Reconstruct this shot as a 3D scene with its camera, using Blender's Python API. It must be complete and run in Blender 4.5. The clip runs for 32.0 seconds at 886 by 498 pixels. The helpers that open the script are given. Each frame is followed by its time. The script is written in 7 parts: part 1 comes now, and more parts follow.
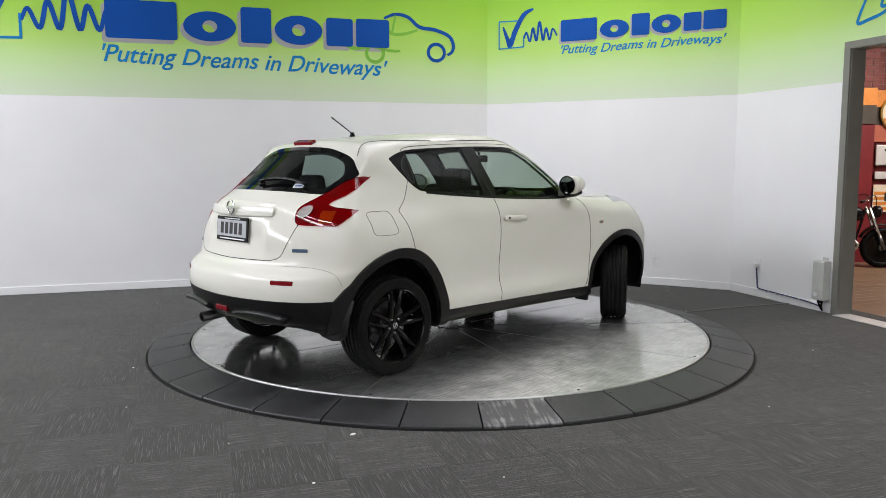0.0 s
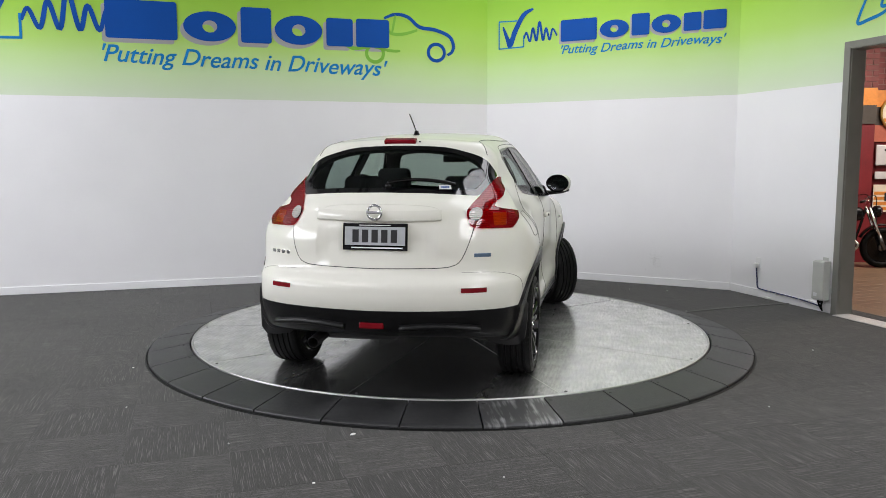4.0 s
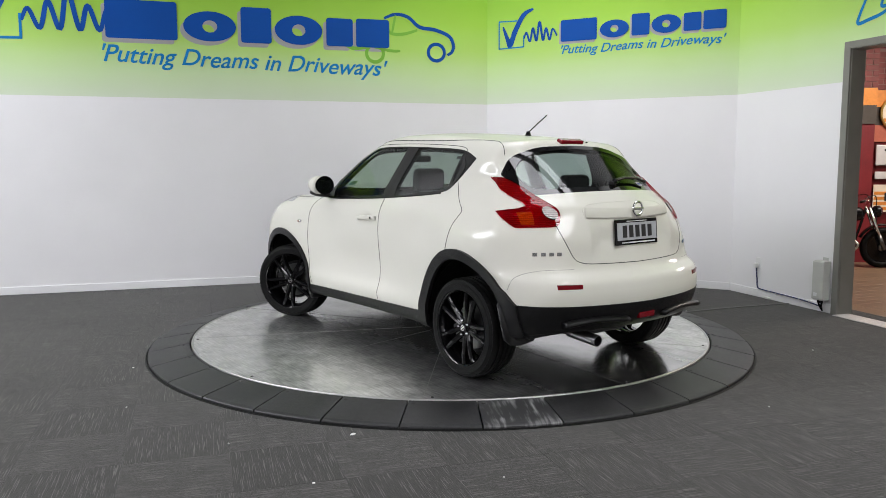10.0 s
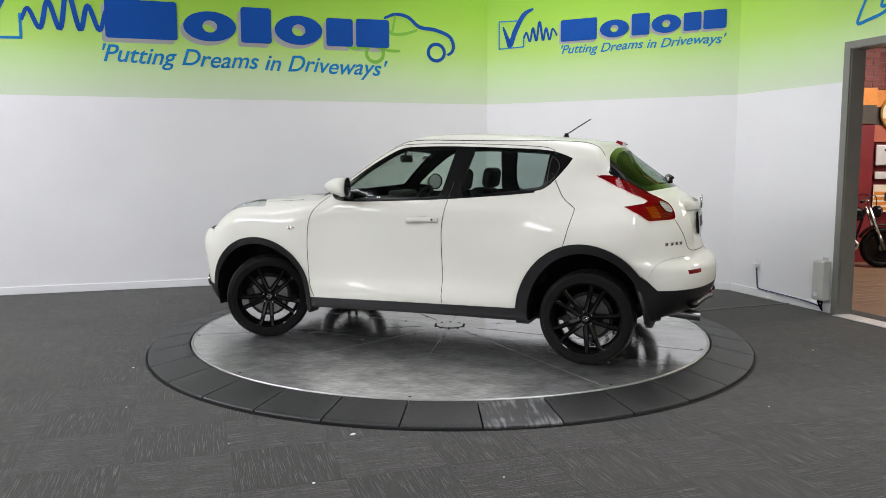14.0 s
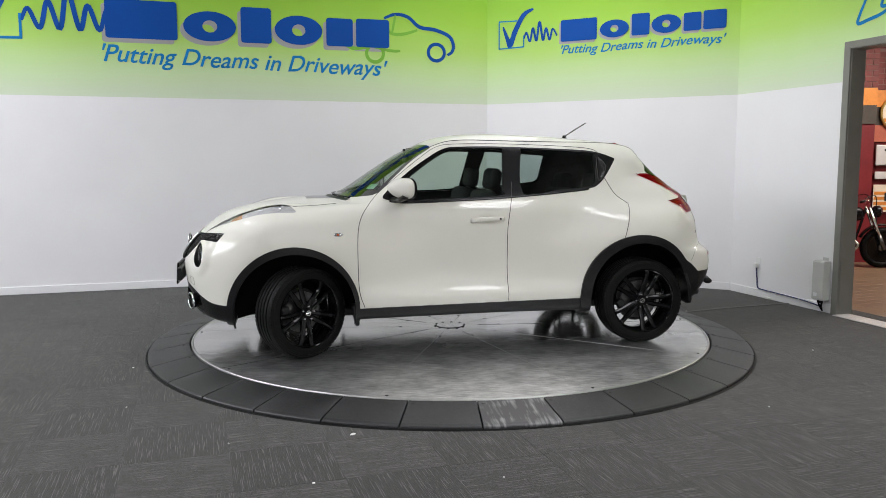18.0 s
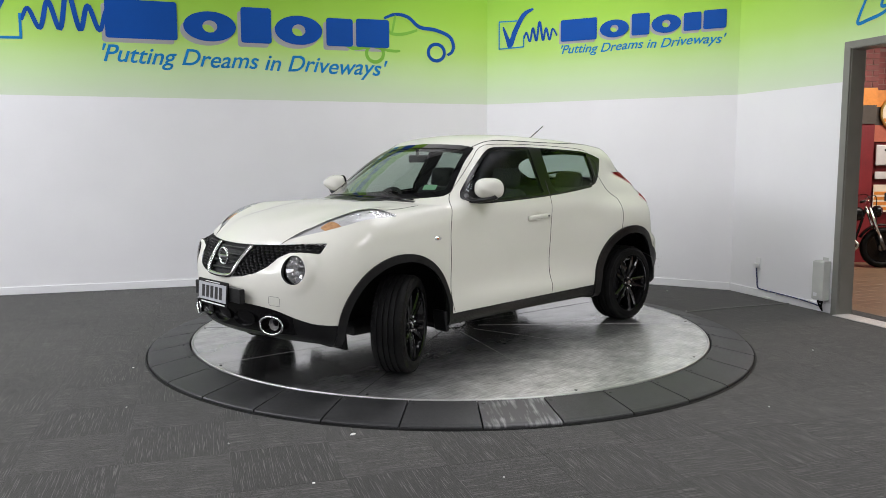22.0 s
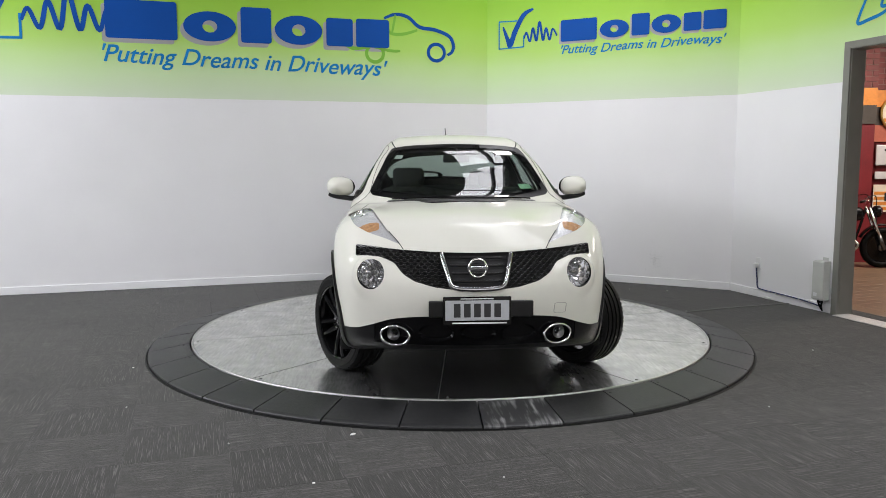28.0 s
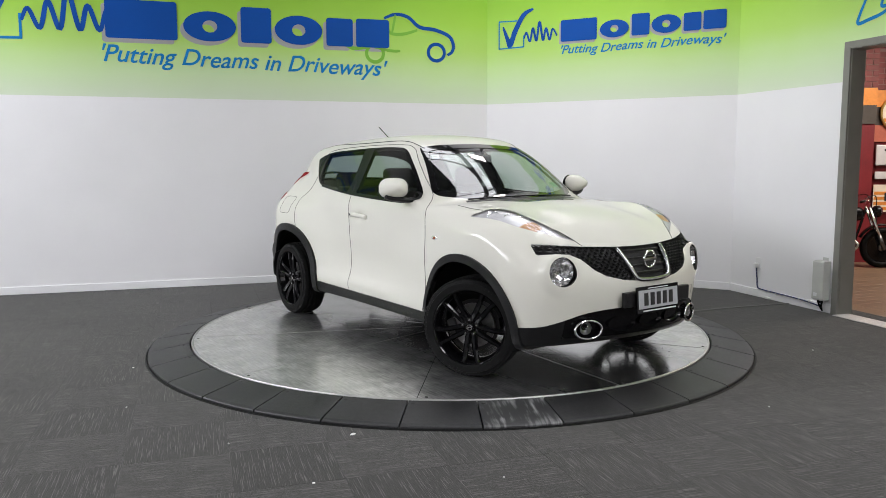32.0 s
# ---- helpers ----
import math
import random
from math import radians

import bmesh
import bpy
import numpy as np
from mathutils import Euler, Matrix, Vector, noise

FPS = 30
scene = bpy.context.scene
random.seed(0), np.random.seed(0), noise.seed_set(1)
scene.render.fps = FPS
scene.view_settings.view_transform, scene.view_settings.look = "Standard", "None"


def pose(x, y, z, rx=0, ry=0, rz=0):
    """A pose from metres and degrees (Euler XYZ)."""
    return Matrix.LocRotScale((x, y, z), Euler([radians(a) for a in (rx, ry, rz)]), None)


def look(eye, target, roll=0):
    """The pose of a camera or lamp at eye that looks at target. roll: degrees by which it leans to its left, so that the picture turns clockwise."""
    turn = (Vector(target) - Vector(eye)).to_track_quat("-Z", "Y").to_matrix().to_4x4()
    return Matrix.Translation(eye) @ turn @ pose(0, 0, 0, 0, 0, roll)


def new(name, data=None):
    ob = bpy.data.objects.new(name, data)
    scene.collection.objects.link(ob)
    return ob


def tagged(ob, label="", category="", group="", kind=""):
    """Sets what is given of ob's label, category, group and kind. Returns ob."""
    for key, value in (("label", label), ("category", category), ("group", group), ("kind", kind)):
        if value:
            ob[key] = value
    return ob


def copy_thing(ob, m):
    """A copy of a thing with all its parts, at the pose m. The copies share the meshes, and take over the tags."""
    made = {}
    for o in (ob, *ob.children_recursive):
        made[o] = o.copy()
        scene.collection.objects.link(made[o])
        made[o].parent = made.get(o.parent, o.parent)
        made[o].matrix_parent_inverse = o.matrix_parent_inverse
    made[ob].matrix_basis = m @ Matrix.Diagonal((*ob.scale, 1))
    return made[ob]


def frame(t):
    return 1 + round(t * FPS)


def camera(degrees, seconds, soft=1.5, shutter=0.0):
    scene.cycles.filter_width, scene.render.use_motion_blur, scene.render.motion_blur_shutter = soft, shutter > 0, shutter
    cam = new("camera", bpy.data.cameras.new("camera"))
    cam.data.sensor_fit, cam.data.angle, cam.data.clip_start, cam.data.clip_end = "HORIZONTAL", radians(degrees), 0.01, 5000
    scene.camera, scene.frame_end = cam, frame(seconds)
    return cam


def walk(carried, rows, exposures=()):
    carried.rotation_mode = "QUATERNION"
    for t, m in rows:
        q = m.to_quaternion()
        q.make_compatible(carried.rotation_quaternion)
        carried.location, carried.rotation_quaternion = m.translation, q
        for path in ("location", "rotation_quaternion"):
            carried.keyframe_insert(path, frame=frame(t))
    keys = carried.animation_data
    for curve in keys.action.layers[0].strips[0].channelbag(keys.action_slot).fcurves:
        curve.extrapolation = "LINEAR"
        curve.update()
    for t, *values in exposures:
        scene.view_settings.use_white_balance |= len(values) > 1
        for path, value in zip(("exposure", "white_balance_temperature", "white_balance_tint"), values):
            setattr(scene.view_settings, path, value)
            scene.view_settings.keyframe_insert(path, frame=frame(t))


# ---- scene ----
import itertools

SECONDS = 32.0
DISC_Z = 0.072            # the turntable's top above the carpet
YAW_START, YAW_RATE = 45.02, 8.159
CAR_OFF = (-0.054, 0.030)  # the car's centre on the turntable
# the drive runs a little unevenly: degrees ahead of the steady turn, by seconds
DRIFT = [(0.0, -0.45), (2.0, 0.15), (6.0, 0.75), (12.0, 0.40), (17.0, -0.45), (22.0, -0.50), (28.0, 0.15), (32.0, 0.0)]


def spin(t):
    k = max(i for i, row in enumerate(DRIFT[:-1]) if row[0] <= t)
    (t0, a), (t1, b) = DRIFT[k], DRIFT[k + 1]
    u = (t - t0) / (t1 - t0)
    return pose(0, 0, DISC_Z, 0, 0, YAW_START + YAW_RATE * t + a + (b - a) * u * u * (3 - 2 * u))


# ---- camera: it stands still ----
EYE = Vector((0.0, -6.548, 1.390 + DISC_Z))
PAN, TILT, ROLL = radians(-0.49), radians(-6.43), -0.12
AIM = Vector((math.sin(PAN) * math.cos(TILT), math.cos(PAN) * math.cos(TILT), math.sin(TILT)))
cam = camera(58.91, SECONDS, soft=0.2)
walk(cam, [(0.0, look(EYE, EYE + AIM, ROLL)), (SECONDS, look(EYE, EYE + AIM, ROLL))], [(0.0, -0.13, 6700, 17), (SECONDS, -0.13, 6700, 17)])

# ---- world and light: overcast day through the roof's skylights ----
world = bpy.data.worlds.new("world")
scene.world = world
world.use_nodes = True
wn = world.node_tree.nodes
sky = wn.new("ShaderNodeTexSky")
sky.sky_type, sky.sun_disc, sky.sun_elevation, sky.sun_rotation = "NISHITA", False, radians(50), radians(200)
world.node_tree.links.new(sky.outputs[0], wn["Background"].inputs[0])
wn["Background"].inputs[1].default_value = 0.10

CEILING_Z = 5.6
ANG_A = radians(18.07)                   # the building's grid, square to the long wall
ROOF = Matrix.Rotation(ANG_A, 4, "Z")
# skylight strips in the building's grid: centre x, centre y, length along y, width along x, watts
SKYLIGHTS = [(1.50, 0.25, 5.2, 1.55, 180), (1.50, -7.0, 4.6, 1.55, 460), (-4.98, -2.6, 10.4, 0.66, 660)]
WEST_FILL = (-8.5, 0.2, 3.45, 5.0)   # invented west fill opening, out of view: from y, to y, sill, head


def area(name, m, sx, sy, watts, colour):
    lamp = bpy.data.lights.new(name, "AREA")
    lamp.shape, lamp.size, lamp.size_y, lamp.energy, lamp.color = "RECTANGLE", sx, sy, watts, colour
    ob = new(name, lamp)
    ob.matrix_world = m
    return ob


for cx, cy, ly, lx, watts in SKYLIGHTS:
    area("skylight_lamp", ROOF @ pose(cx, cy, CEILING_Z + 0.16), lx, ly, watts, (0.90, 0.96, 1.0))


# soft side fill, mainly for the east wall; no window is known there
area("west_fill_lamp", pose(-9.13, sum(WEST_FILL[:2]) / 2, sum(WEST_FILL[2:]) / 2, 0, -90, 0), WEST_FILL[3] - WEST_FILL[2], WEST_FILL[1] - WEST_FILL[0], 860, (0.88, 0.95, 1.0))
SOUTH_FILL = (-1.5, 6.8, 0.4, 4.4)    # guessed glazing behind the camera, added for fill: from x, to x, sill, head
area("south_fill_lamp", pose(sum(SOUTH_FILL[:2]) / 2, -10.16, sum(SOUTH_FILL[2:]) / 2, 90, 0, 0), SOUTH_FILL[1] - SOUTH_FILL[0], SOUTH_FILL[3] - SOUTH_FILL[2], 130, (1.0, 0.96, 0.90))


# ---- materials ----
def nodes_of(name):
    m = bpy.data.materials.new(name)
    m.use_nodes = True
    return m, m.node_tree.nodes, m.node_tree.links, m.node_tree.nodes["Principled BSDF"]


def mat(name, colour, rough=0.5, metal=0.0, vary=0.12, scale=6.0, bump=0.0, bump_scale=80.0, coat=0.0, spec=0.5, rough_vary=0.1):
    """A plain surface with stains at two scales and a fine relief."""
    m, n, l, b = nodes_of(name)
    tc = n.new("ShaderNodeTexCoord")
    big, fine, mix = n.new("ShaderNodeTexNoise"), n.new("ShaderNodeTexNoise"), n.new("ShaderNodeMix")
    big.inputs["Scale"].default_value, fine.inputs["Scale"].default_value = scale, scale * 14
    big.inputs["Detail"].default_value = fine.inputs["Detail"].default_value = 4
    for k in (big, fine):
        l.new(tc.outputs["Object"], k.inputs["Vector"])
    add = n.new("ShaderNodeMath")
    add.operation = "MULTIPLY_ADD"
    l.new(fine.outputs[0], add.inputs[0])
    add.inputs[1].default_value = 0.35
    l.new(big.outputs[0], add.inputs[2])
    ramp = n.new("ShaderNodeMapRange")
    ramp.inputs[1].default_value, ramp.inputs[2].default_value = 0.45, 0.95
    l.new(add.outputs[0], ramp.inputs[0])
    mix.data_type = "RGBA"
    c = Vector(colour[:3])
    mix.inputs["A"].default_value = (*(c * (1 - vary)), 1)
    mix.inputs["B"].default_value = (*[min(1, k * (1 + vary)) for k in c], 1)
    l.new(ramp.outputs[0], mix.inputs["Factor"])
    l.new(mix.outputs["Result"], b.inputs["Base Color"])
    rr = n.new("ShaderNodeMapRange")
    rr.inputs[3].default_value, rr.inputs[4].default_value = max(0.02, rough * (1 - rough_vary)), min(1, rough * (1 + rough_vary))
    l.new(big.outputs[0], rr.inputs[0])
    l.new(rr.outputs[0], b.inputs["Roughness"])
    b.inputs["Metallic"].default_value = metal
    b.inputs["Specular IOR Level"].default_value = spec
    b.inputs["Coat Weight"].default_value = coat
    b.inputs["Coat Roughness"].default_value = 0.03
    if bump:
        bn, bp = n.new("ShaderNodeTexNoise"), n.new("ShaderNodeBump")
        bn.inputs["Scale"].default_value, bn.inputs["Detail"].default_value = bump_scale, 5
        l.new(tc.outputs["Object"], bn.inputs["Vector"])
        bp.inputs["Strength"].default_value, bp.inputs["Distance"].default_value = bump, 0.01
        l.new(bn.outputs[0], bp.inputs["Height"])
        l.new(bp.outputs[0], b.inputs["Normal"])
    return m


def glass_mat(name, tint, gloss_rough=0.0, base=0.0, gain=0.94):
    """Thin tinted glass: clear through, with a mirror gloss that grows at a slant."""
    m, n, l, b = nodes_of(name)
    n.remove(b)
    tr, gl, mx = n.new("ShaderNodeBsdfTransparent"), n.new("ShaderNodeBsdfGlossy"), n.new("ShaderNodeMixShader")
    lw, pw, ma = n.new("ShaderNodeLayerWeight"), n.new("ShaderNodeMath"), n.new("ShaderNodeMath")
    tr.inputs[0].default_value = (*tint, 1)
    gl.inputs["Roughness"].default_value = gloss_rough
    lw.inputs[0].default_value = 0.5
    pw.operation, ma.operation = "POWER", "MULTIPLY_ADD"
    l.new(lw.outputs["Facing"], pw.inputs[0])
    pw.inputs[1].default_value = 5.0
    l.new(pw.outputs[0], ma.inputs[0])
    ma.inputs[1].default_value, ma.inputs[2].default_value = gain, 0.042 + base
    l.new(ma.outputs[0], mx.inputs[0])
    l.new(tr.outputs[0], mx.inputs[1])
    l.new(gl.outputs[0], mx.inputs[2])
    l.new(mx.outputs[0], n["Material Output"].inputs[0])
    return m


PAINT = mat("pearl_paint", (0.66, 0.65, 0.585), 0.45, 0.0, 0.012, 2.0, coat=0.60, spec=0.05)
CLAD = mat("black_plastic", (0.008, 0.008, 0.0085), 0.36, 0, 0.25, 30, 0.12, 700, spec=0.28)
GLOSSBLACK = mat("gloss_black", (0.004, 0.004, 0.0045), 0.17, 0, 0.2, 10, spec=0.22)
SATIN = mat("satin_black", (0.004, 0.004, 0.0042), 0.22, 0, 0.2, 10, spec=0.30)
RUBBER = mat("tyre_rubber", (0.0045, 0.0045, 0.0045), 0.5, 0, 0.3, 14, 0.3, 260, spec=0.11)
RIMBLACK = mat("rim_black", (0.003, 0.003, 0.0035), 0.09, 0.0, 0.2, 12, spec=0.32)
CHROME = mat("chrome", (0.75, 0.75, 0.76), 0.08, 1.0, 0.04, 20)
SATINCHROME = mat("satin_chrome", (0.46, 0.46, 0.47), 0.22, 1.0, 0.06, 20)
STEEL = mat("brake_steel", (0.17, 0.17, 0.17), 0.35, 1.0, 0.2, 40)
SEAMGREY = mat("bumper_joint_grey", (0.22, 0.22, 0.20), 0.7, 0, 0.1)
DARKGAP = mat("panel_gap", (0.035, 0.035, 0.034), 0.8, 0, 0.1)
TRIM = mat("interior_trim", (0.016, 0.016, 0.017), 0.75, 0, 0.2, 20, 0.2, 400)
SEATCLOTH = mat("seat_cloth", (0.028, 0.028, 0.030), 0.95, 0, 0.35, 40, 0.4, 600)
WINGLASS = glass_mat("window_glass", (0.70, 0.79, 0.73), gain=0.6)
SCREENGLASS = glass_mat("windscreen_glass", (0.60, 0.68, 0.63), base=0.065, gain=0.65)
BORDER = mat("glass_border_black", (0.004, 0.004, 0.0045), 0.03, 0, 0.1, 10, spec=0.6)
DARKGLASS = glass_mat("privacy_glass", (0.54, 0.62, 0.59), base=0.015, gain=0.28)
LENS = glass_mat("clear_lens", (0.95, 0.95, 0.96), gain=0.45)
MIRROR = mat("mirror_glass", (0.34, 0.345, 0.355), 0.02, 1.0, 0.01)
RED = mat("red_lens", (0.17, 0.003, 0.008), 0.17, 0, 0.18, 60, 0.15, 110, coat=0.5, spec=0.16)
REDGLASS = glass_mat("red_lens_glass", (0.45, 0.002, 0.016), 0.02, 0.0, 0.25)
AMBERGLASS = glass_mat("amber_lens_glass", (0.66, 0.17, 0.02), 0.02, 0.0, 0.25)
AMBER = mat("amber_lens", (0.33, 0.062, 0.010), 0.2, 0, 0.3, 60, spec=0.3)
AMBERPOD = mat("pale_amber_plastic", (0.50, 0.27, 0.13), 0.25, 0, 0.3, 60, 0.2, 90, spec=0.5)
LAMPSILVER = mat("lamp_silver", (0.80, 0.80, 0.80), 0.25, 0.45, 0.10, 40, 0.35, 90)
HEADREF = mat("headlamp_silver", (0.78, 0.79, 0.80), 0.15, 0.9, 0.05, 20)
GRILLEBLACK = mat("grille_black", (0.009, 0.009, 0.0095), 0.33, 0, 0.2, 20, spec=0.35)


def ripple_mat(name, colour):
    """Silvered plastic pressed into fine level ribs and small facets."""
    m, n, l, b = nodes_of(name)
    tc, wave, vor, add, bp = n.new("ShaderNodeTexCoord"), n.new("ShaderNodeTexWave"), n.new("ShaderNodeTexVoronoi"), n.new("ShaderNodeMath"), n.new("ShaderNodeBump")
    wave.bands_direction, wave.inputs["Scale"].default_value = "Z", 26.0
    vor.inputs["Scale"].default_value = 55.0
    for k in (wave, vor):
        l.new(tc.outputs["Object"], k.inputs["Vector"])
    l.new(wave.outputs["Fac"], add.inputs[0])
    l.new(vor.outputs["Distance"], add.inputs[1])
    l.new(add.outputs[0], bp.inputs["Height"])
    bp.inputs["Strength"].default_value, bp.inputs["Distance"].default_value = 0.7, 0.006
    l.new(bp.outputs[0], b.inputs["Normal"])
    b.inputs["Base Color"].default_value = (*colour, 1)
    b.inputs["Metallic"].default_value, b.inputs["Roughness"].default_value = 0.25, 0.28
    return m


TAILBOWL = ripple_mat("tail_lamp_silver", (0.80, 0.76, 0.74))
TAILCLEAR = ripple_mat("reversing_lamp_silver", (0.42, 0.38, 0.37))
REFLECTOR = mat("lamp_reflector", (0.72, 0.73, 0.75), 0.12, 1.0, 0.1, 30, 0.5, 60)
PLATE_WHITE = mat("plate_white", (0.70, 0.71, 0.72), 0.4, 0, 0.05, 30)
PLATE_FACE = mat("plate_reflective_sheet", (0.40, 0.41, 0.43), 0.35, 0, 0.06, 30)
INK = mat("plate_ink", (0.012, 0.012, 0.013), 0.5, 0, 0.1)


# ---- mesh helpers ----
def obj(name, verts, faces, material, parent=None, label="", smooth=True):
    me = bpy.data.meshes.new(name)
    me.from_pydata([tuple(v) for v in verts], [], [tuple(f) for f in faces])
    me.materials.append(material)
    if smooth:
        me.shade_smooth()
    ob = new(name, me)
    if parent is not None:
        ob.parent = parent
    if label:
        ob["label"] = label
    return ob


def part(name, bm, material, parent=None, label="", smooth=False, angle=None):
    """Links a bmesh as one mesh object under a thing or a part."""
    me = bpy.data.meshes.new(name)
    bm.normal_update()
    bm.to_mesh(me)
    bm.free()
    me.materials.append(material)
    if smooth or angle:
        me.shade_smooth()
        if angle:
            me.set_sharp_from_angle(angle=radians(angle))
    ob = new(name, me)
    if parent is not None:
        ob.parent = parent
    if label:
        ob["label"] = label
    return ob


def empty(name, m, label="", category="", group="", kind=""):
    ob = new(name)
    ob.empty_display_size = 0.1
    ob.matrix_world = m
    return tagged(ob, label, category, group, kind)


def box(sx, sy, sz, at=(0, 0, 0), bevel=0.0, m=None, seg=2, bm=None):
    own = bm is None
    b2 = bmesh.new()
    bmesh.ops.create_cube(b2, size=1)
    bmesh.ops.transform(b2, matrix=Matrix.Translation(at) @ (m or Matrix()) @ Matrix.Diagonal((sx, sy, sz, 1)), verts=b2.verts)
    if bevel:
        bmesh.ops.bevel(b2, geom=b2.edges[:], offset=bevel, segments=seg, affect="EDGES", profile=0.5)
    if own:
        return b2
    me = bpy.data.meshes.new("tmp")
    b2.to_mesh(me)
    b2.free()
    bm.from_mesh(me)
    bpy.data.meshes.remove(me)
    return bm


def lathe(profile, steps=48, axis="y", close=False):
    """Turns (radius, height) pairs round an axis."""
    bm = bmesh.new()
    rings = []
    for k in range(steps):
        a = 2 * math.pi * k / steps
        row = []
        for r, h in profile:
            c, s = r * math.cos(a), r * math.sin(a)
            row.append(bm.verts.new((c, h, s) if axis == "y" else (c, s, h) if axis == "z" else (h, c, s)))
        rings.append(row)
    n = len(profile)
    for k in range(steps):
        a, b = rings[k], rings[(k + 1) % steps]
        for i in range(n if close else n - 1):
            j = (i + 1) % n
            bm.faces.new((a[i], a[j], b[j], b[i]))
    bmesh.ops.remove_doubles(bm, verts=bm.verts[:], dist=1e-5)
    bmesh.ops.recalc_face_normals(bm, faces=bm.faces[:])
    return bm


def tube(points, radius, sides=8, closed=False, flat=1.0):
    """A tube along points."""
    bm = bmesh.new()
    pts = [Vector(q) for q in points]
    n, rings, up = len(pts), [], Vector((0, 0, 1))
    for k in range(n):
        a = pts[(k - 1) % n] if closed or k else pts[0]
        b = pts[(k + 1) % n] if closed or k < n - 1 else pts[-1]
        t = (b - a).normalized()
        u = t.cross(up)
        u = t.cross(Vector((1, 0, 0))) if u.length < 0.05 else u
        u.normalize()
        v = u.cross(t)
        rings.append([bm.verts.new(pts[k] + (u * math.cos(2 * math.pi * i / sides) + v * flat * math.sin(2 * math.pi * i / sides)) * radius) for i in range(sides)])
    for k in range(n if closed else n - 1):
        a, b = rings[k], rings[(k + 1) % n]
        for i in range(sides):
            bm.faces.new((a[i], a[(i + 1) % sides], b[(i + 1) % sides], b[i]))
    if not closed:
        bm.faces.new(rings[0][::-1])
        bm.faces.new(rings[-1])
    return bm


def hermite(keys):
    """A smooth curve through (x, value) keys, flat beyond its ends' slope."""
    kx = np.array([k[0] for k in keys], float)
    ky = np.array([k[1] for k in keys], float)
    d = np.diff(ky) / np.diff(kx)
    m = np.concatenate([[d[0]], (d[:-1] + d[1:]) / 2, [d[-1]]])

    def f(x):
        x = np.clip(x, kx[0], kx[-1])
        i = np.clip(np.searchsorted(kx, x) - 1, 0, len(kx) - 2)
        h = kx[i + 1] - kx[i]
        t = (x - kx[i]) / h
        return ((2 * t**3 - 3 * t**2 + 1) * ky[i] + (t**3 - 2 * t**2 + t) * h * m[i]
                + (-2 * t**3 + 3 * t**2) * ky[i + 1] + (t**3 - t**2) * h * m[i + 1])
    return f


def rounded(points, per=8, closed=True, corner=0.5):
    """A smooth line through points (Catmull-Rom)."""
    P = np.array(points, float)
    n, out = len(P), []
    for k in range(n if closed else n - 1):
        a, b, c, d = (P[(k + j) % n] if closed else P[min(max(k + j, 0), n - 1)] for j in (-1, 0, 1, 2))
        for s in range(per):
            t = s / per
            out.append(b + (c - a) * corner * t + (2 * a - 5 * b + 4 * c - d) * corner * t * t + (3 * b - a - 3 * c + d) * corner * t**3)
    if not closed:
        out.append(P[-1])
    return np.array(out)
# ---- the room ----
AB, BC = Vector((0.480, 3.695, 0)), Vector((3.173, 2.2506, 0))
ANG_C = radians(70.86)
DIR_A = Vector((-math.cos(ANG_A), -math.sin(ANG_A), 0))       # along the long wall, away from the corner
DIR_B = (BC - AB).normalized()
DIR_C = Vector((math.cos(ANG_C), -math.sin(ANG_C), 0))        # along the door's wall, towards the front
BAND_Z, WALL_T = 2.177, 0.16
LEN_A, LEN_C = 10.0, 13.0
DOOR_S0, DOOR_S1, DOOR_H = 1.535, 4.4, 2.470


